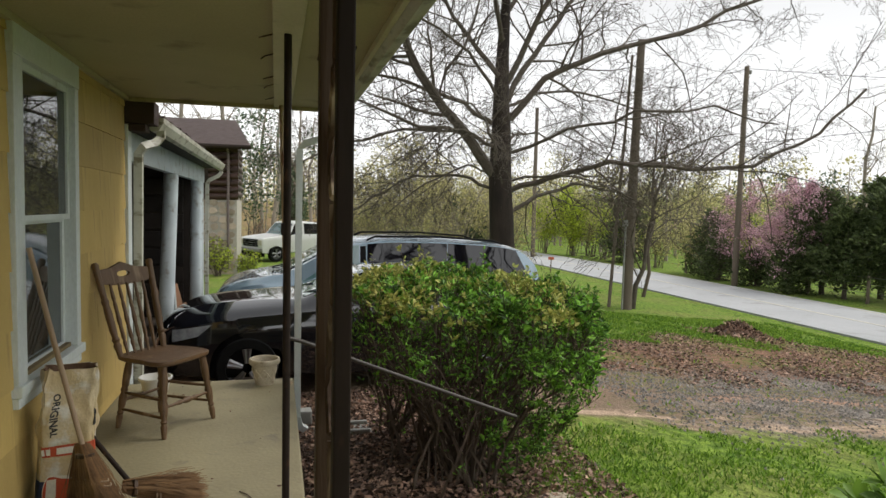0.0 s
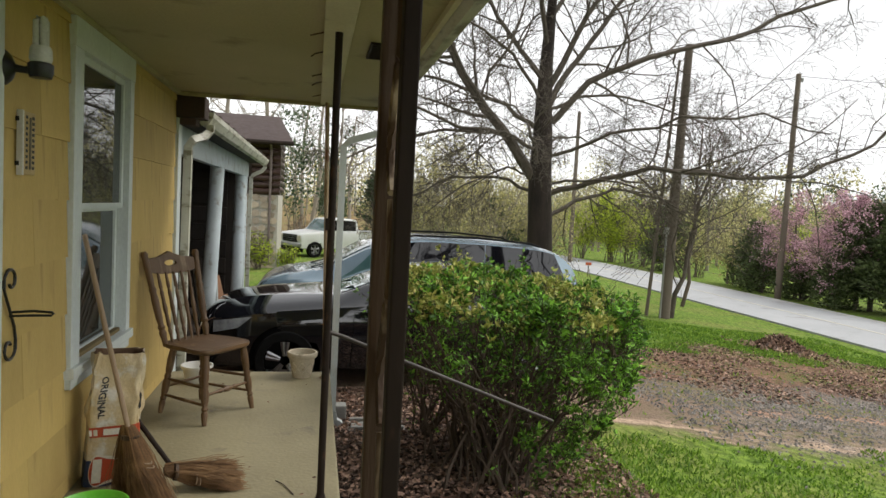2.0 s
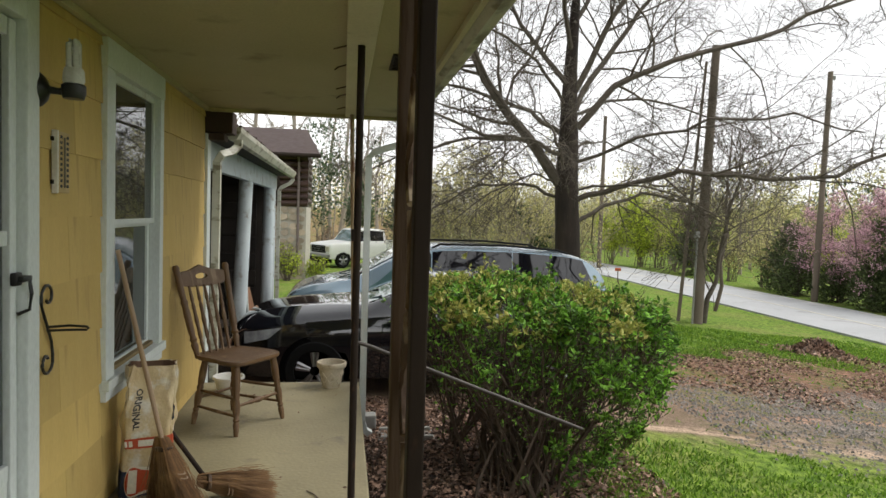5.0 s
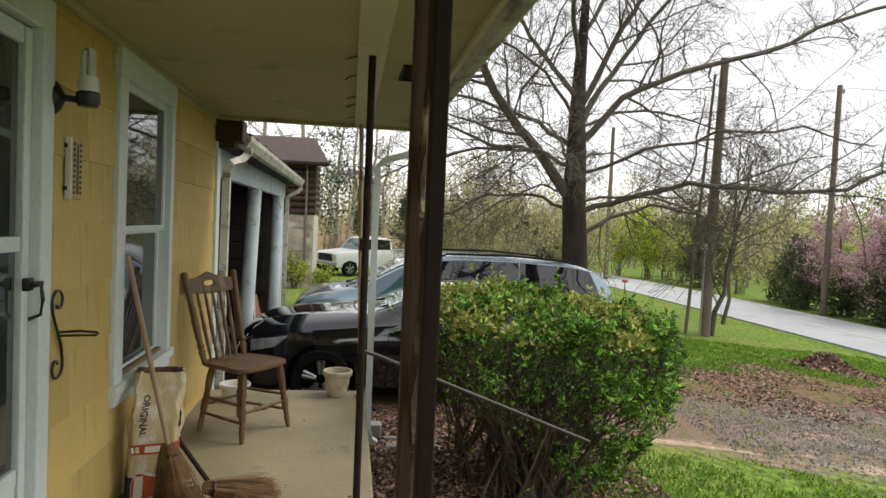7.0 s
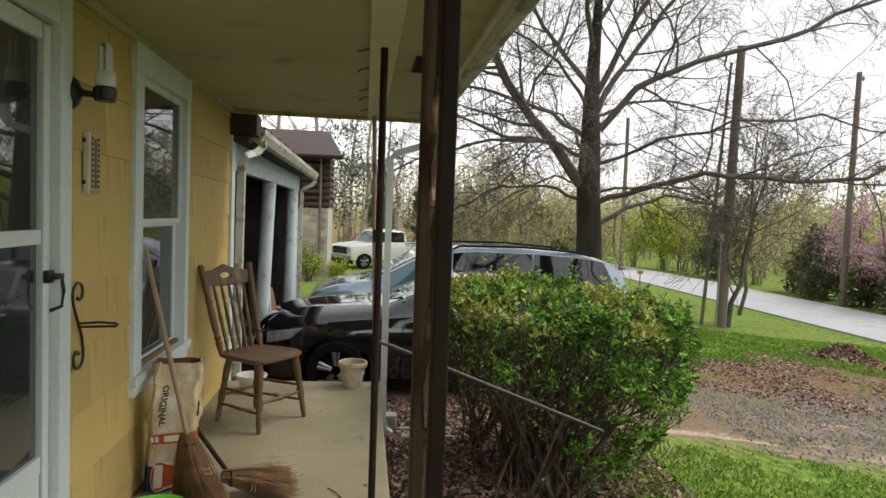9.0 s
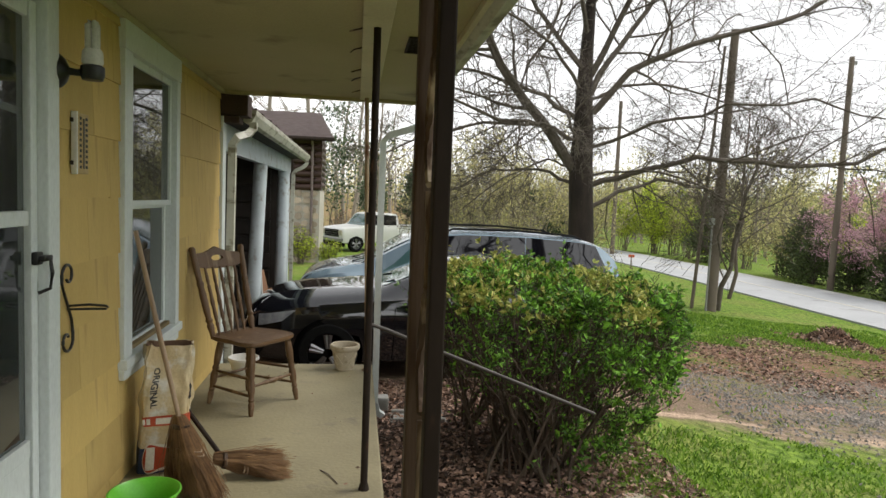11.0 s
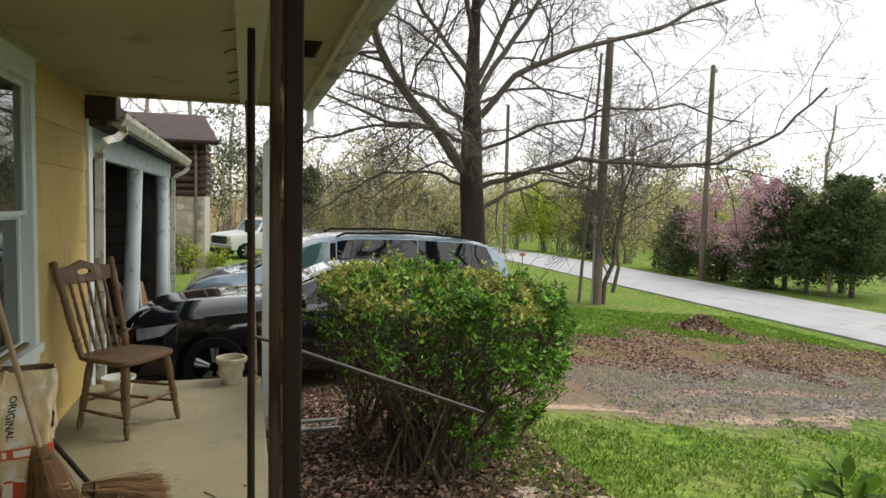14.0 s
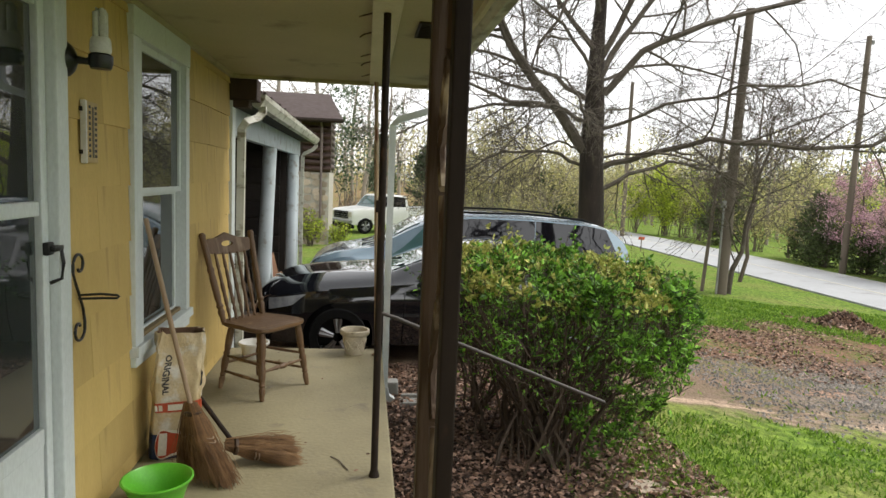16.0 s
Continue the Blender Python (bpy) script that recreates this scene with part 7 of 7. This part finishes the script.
for x, y, h, w, lf in ((-0.6, 23.4, 1.2, 0.8, "lime"), (0.3, 24.6, 0.8, 0.6, "lime"), (-1.6, 22.9, 1.8, 0.7, "brown_leaf"), (2.8, 39.0, 1.7, 2.0, "brown_leaf"), (0.2, 40.0, 1.9, 2.0, "brown_leaf"), (5.0, 41.0, 1.5, 2.0, "brown_leaf")):
    shrub(x, y, h, w, rt, "low brush coming into leaf by the log house" if lf == "lime" else "brown bare brush on the bank", lf, 700, 0.09, 14)


# ---- far woods, one stuff object each ----
def far_woods(name, pts, label, leaf, per, size, rnd, trunk=None):
    lf, tw = Twigs(), Twigs()
    for x, y, h, w in pts:
        g = gz(x, y)
        tw.tube([Vector((x, y, g - 0.3)), Vector((x + rnd.gauss(0, 0.2), y, g + h * 0.9))], 0.16, 0.04, 4)
        for k in range(per):
            a, t = rnd.uniform(0, 6.28), rnd.random()
            r = w * math.sqrt(rnd.random()) * (0.35 + 0.65 * math.sin(math.pi * min(1, 0.15 + t * 0.85)))
            p = Vector((x + r * math.cos(a), y + r * math.sin(a), g + h * lerp(0.12, 1.0, t)))
            lf.leaf(p, rv(rnd) + Vector((0, 0, 0.6)), size * rnd.uniform(0.5, 1.4), rnd, 0.6)
    ob = thing(name, label, "woods", kind="stuff")
    for q, nm, m in ((tw, "trunks", "twig_pale"), (lf, "crowns", leaf)):
        o = q.done(nm, M[m])
        o.parent = ob
        o["kind"] = "stuff"


rw = random.Random(33)
far_woods("far_pine_woods", [(rw.uniform(60, 210), rw.uniform(10, 190), rw.uniform(8, 13), rw.uniform(2.5, 4.5)) for k in range(230)], "distant green pine woods on the hill", "pine", 330, 0.55, rw)
far_woods("far_bare_woods", [(rw.uniform(26, 70), rw.uniform(44, 130), rw.uniform(6, 10), rw.uniform(2.5, 4.5)) for k in range(150)], "distant budding woods beyond the road", "olive", 420, 0.26, rw)
far_woods("far_field_woods", [(rw.uniform(-60, 40), rw.uniform(100, 170), rw.uniform(7, 12), rw.uniform(2.5, 5)) for k in range(170)], "distant woods behind the dry field", "olive", 170, 0.45, rw)


# ---- ground cover, stuff ----
def scatter():
    rnd = random.Random(17)
    bl = Twigs()
    n = 0
    while n < 105000:
        x = 2.6 + 14 * rnd.random() ** 1.6
        y = rnd.uniform(1.2, 17.5)
        yy = y - 0.10 * x + 3.2 * (noise.noise(Vector((x * 0.55, y * 0.55, 0))) * 0.5)
        if 5.3 < yy < 11.6 and rnd.random() < 0.985:
            continue
        if x < 3.2 and rnd.random() < 0.9:
            continue
        n += 1
        d = math.hypot(x - 1.3, y)
        if noise.noise(Vector((x * 1.1, y * 1.1, 3))) < -0.22 and rnd.random() < 0.8:
            continue
        p = Vector((x, y, gz(x, y) - 0.005))
        a = rnd.uniform(0, 6.28)
        h = rnd.uniform(0.018, 0.050) * (1.15 if yy < 6 else 1.5)
        w = 0.004 + 0.0011 * d
        u = Vector((math.cos(a), math.sin(a), 0)) * w
        lean = Vector((rnd.gauss(0, 0.5), rnd.gauss(0, 0.5), 0)) * h
        b = len(bl.v)
        bl.v += [tuple(p - u), tuple(p + u), tuple(p + lean + Vector((0, 0, h)))]
        bl.f.append((b, b + 1, b + 2))
    o = bl.done("grass", M["grass"])
    tagged(o, "tufty spring grass of the front yard", "grass", "", "stuff")
    dl = Twigs()
    n = 0
    while n < 42000:
        if rnd.random() < 0.27:
            x, y = rnd.uniform(1.5, 3.7), rnd.uniform(1.4, 7.2)
            if rnd.random() > clamp((y - 1.4) / 1.6):
                continue
            s = rnd.uniform(0.025, 0.060)
        else:
            x, y = rnd.uniform(4.0, 16.5), rnd.uniform(5.5, 15)
            yy = y - 0.10 * x + 1.6 * noise.noise(Vector((x * 0.55, y * 0.55, 0)))
            if not 7.9 < yy < 12.2 or noise.noise(Vector((x * 0.8, y * 0.8, 7))) < rnd.uniform(-0.5, 0.3):
                continue
            s = rnd.uniform(0.03, 0.075)
        n += 1
        p = Vector((x, y, gz(x, y) + rnd.uniform(0.003, 0.02)))
        a = rnd.uniform(0, 6.28)
        dl.leaf(p, Vector((math.cos(a), math.sin(a), rnd.gauss(0, 0.22))), s, rnd, 0.6, 0.12)
    o = dl.done("fallen_leaves", M["dead"])
    tagged(o, "brown fallen leaves lying over the bed and drive", "leaves", "", "stuff")
    # raked leaf pile near the road
    lp = Twigs()
    px, py = 12.6, 14.2
    for k in range(2600):
        a, r = rnd.uniform(0, 6.28), abs(rnd.gauss(0, 0.42))
        p = Vector((px + 1.3 * r * math.cos(a), py + r * math.sin(a), 0))
        p.z = gz(p.x, p.y) + 0.34 * math.exp(-(r / 0.42) ** 2) * rnd.uniform(0.3, 1.0)
        lp.leaf(p, rv(rnd), rnd.uniform(0.06, 0.14), rnd, 0.6)
    o = lp.done("leaf_pile", M["dead"])
    tagged(o, "heap of raked brown leaves in the yard", "leaf pile", "", "stuff")
    # loose gravel on the track
    gr = Twigs()
    for k in range(9000):
        x = rnd.uniform(5.2, 15)
        y = 6.9 + 0.10 * x + rnd.gauss(0, 1.0)
        s = rnd.uniform(0.010, 0.028)
        c = Vector((x, y, gz(x, y) + s * 0.2))
        b = len(gr.v)
        for q in ((1, 0, 0), (0, 1, 0), (-1, 0, 0), (0, -1, 0), (0, 0, 0.8)):
            gr.v.append(tuple(c + Vector((q[0] * rnd.uniform(0.6, 1.2), q[1] * rnd.uniform(0.6, 1.2), q[2])) * s))
        gr.f += [(b, b + 1, b + 4), (b + 1, b + 2, b + 4), (b + 2, b + 3, b + 4), (b + 3, b, b + 4)]
    o = gr.done("gravel", mat("loose_gravel", (0.27, 0.25, 0.225), (0.15, 0.135, 0.12), 0.9, 3, 0.0, vary=0.4))
    tagged(o, "loose grey gravel on the track", "gravel", "", "stuff")


scatter()


# ---- shingles of the house wall, one by one ----
def shingle_mesh(w, h):
    bm = B()
    x0, x1 = 0.0, 0.016
    q = [(x0, 0, 0), (x1, 0, 0), (x1, w, 0), (x0, w, 0), (x0, 0, h), (x0 + 0.006, 0, h), (x0 + 0.006, w, h), (x0, w, h)]
    v = [bm.verts.new(p) for p in q]
    for f in ((0, 1, 2, 3), (4, 5, 6, 7), (0, 1, 5, 4), (1, 2, 6, 5), (2, 3, 7, 6), (3, 0, 4, 7)):
        bm.faces.new([v[k] for k in f])
    return mesh("shingle", bm, M["shingle"])


EXP = 0.254
cache = {}
for row in range(-3, 9):
    z0 = 1.347 + EXP * (row - 5)
    z1 = min(z0 + EXP + 0.004, CEIL - 0.002)
    if z1 < 0 or z0 > CEIL - 0.02:
        continue
    z0 = max(z0, 0.004)
    spans = [(0.2, Y1)]
    for h in (WIN, DOOR):
        if z0 < h[3] - 0.01 and z1 > h[2] - 0.05:
            cut = []
            for a, b in spans:
                cut += [(a, min(b, h[0])), (max(a, h[1]), b)]
            spans = [(a, b) for a, b in cut if b - a > 0.02]
    rows = [(a, b, z0, z1) for a, b in spans]
    for h in (WIN,):
        # part rows under and over the opening
        if z0 < h[2] - 0.07 < z1:
            rows.append((h[0], h[1], z0, h[2] - 0.062))
    off = 0.305 * (row % 2) + 0.07 * math.sin(row * 2.3)
    for a, b, c, d in rows:
        cuts = [a] + [q for q in (0.61 * k + off for k in range(-2, 12)) if a + 0.05 < q < b - 0.05] + [b]
        for s, e in zip(cuts, cuts[1:]):
            key = (round(e - s - 0.002, 3), round(d - c, 3))
            if key not in cache:
                cache[key] = shingle_mesh(*key)
            ob = new("shingle", cache[key])
            ob.parent = wall_front
            ob.matrix_world = pose(WX - 0.014, s + 0.001, c + R.uniform(-0.002, 0.002), R.uniform(-0.15, 0.15), 0, 0)
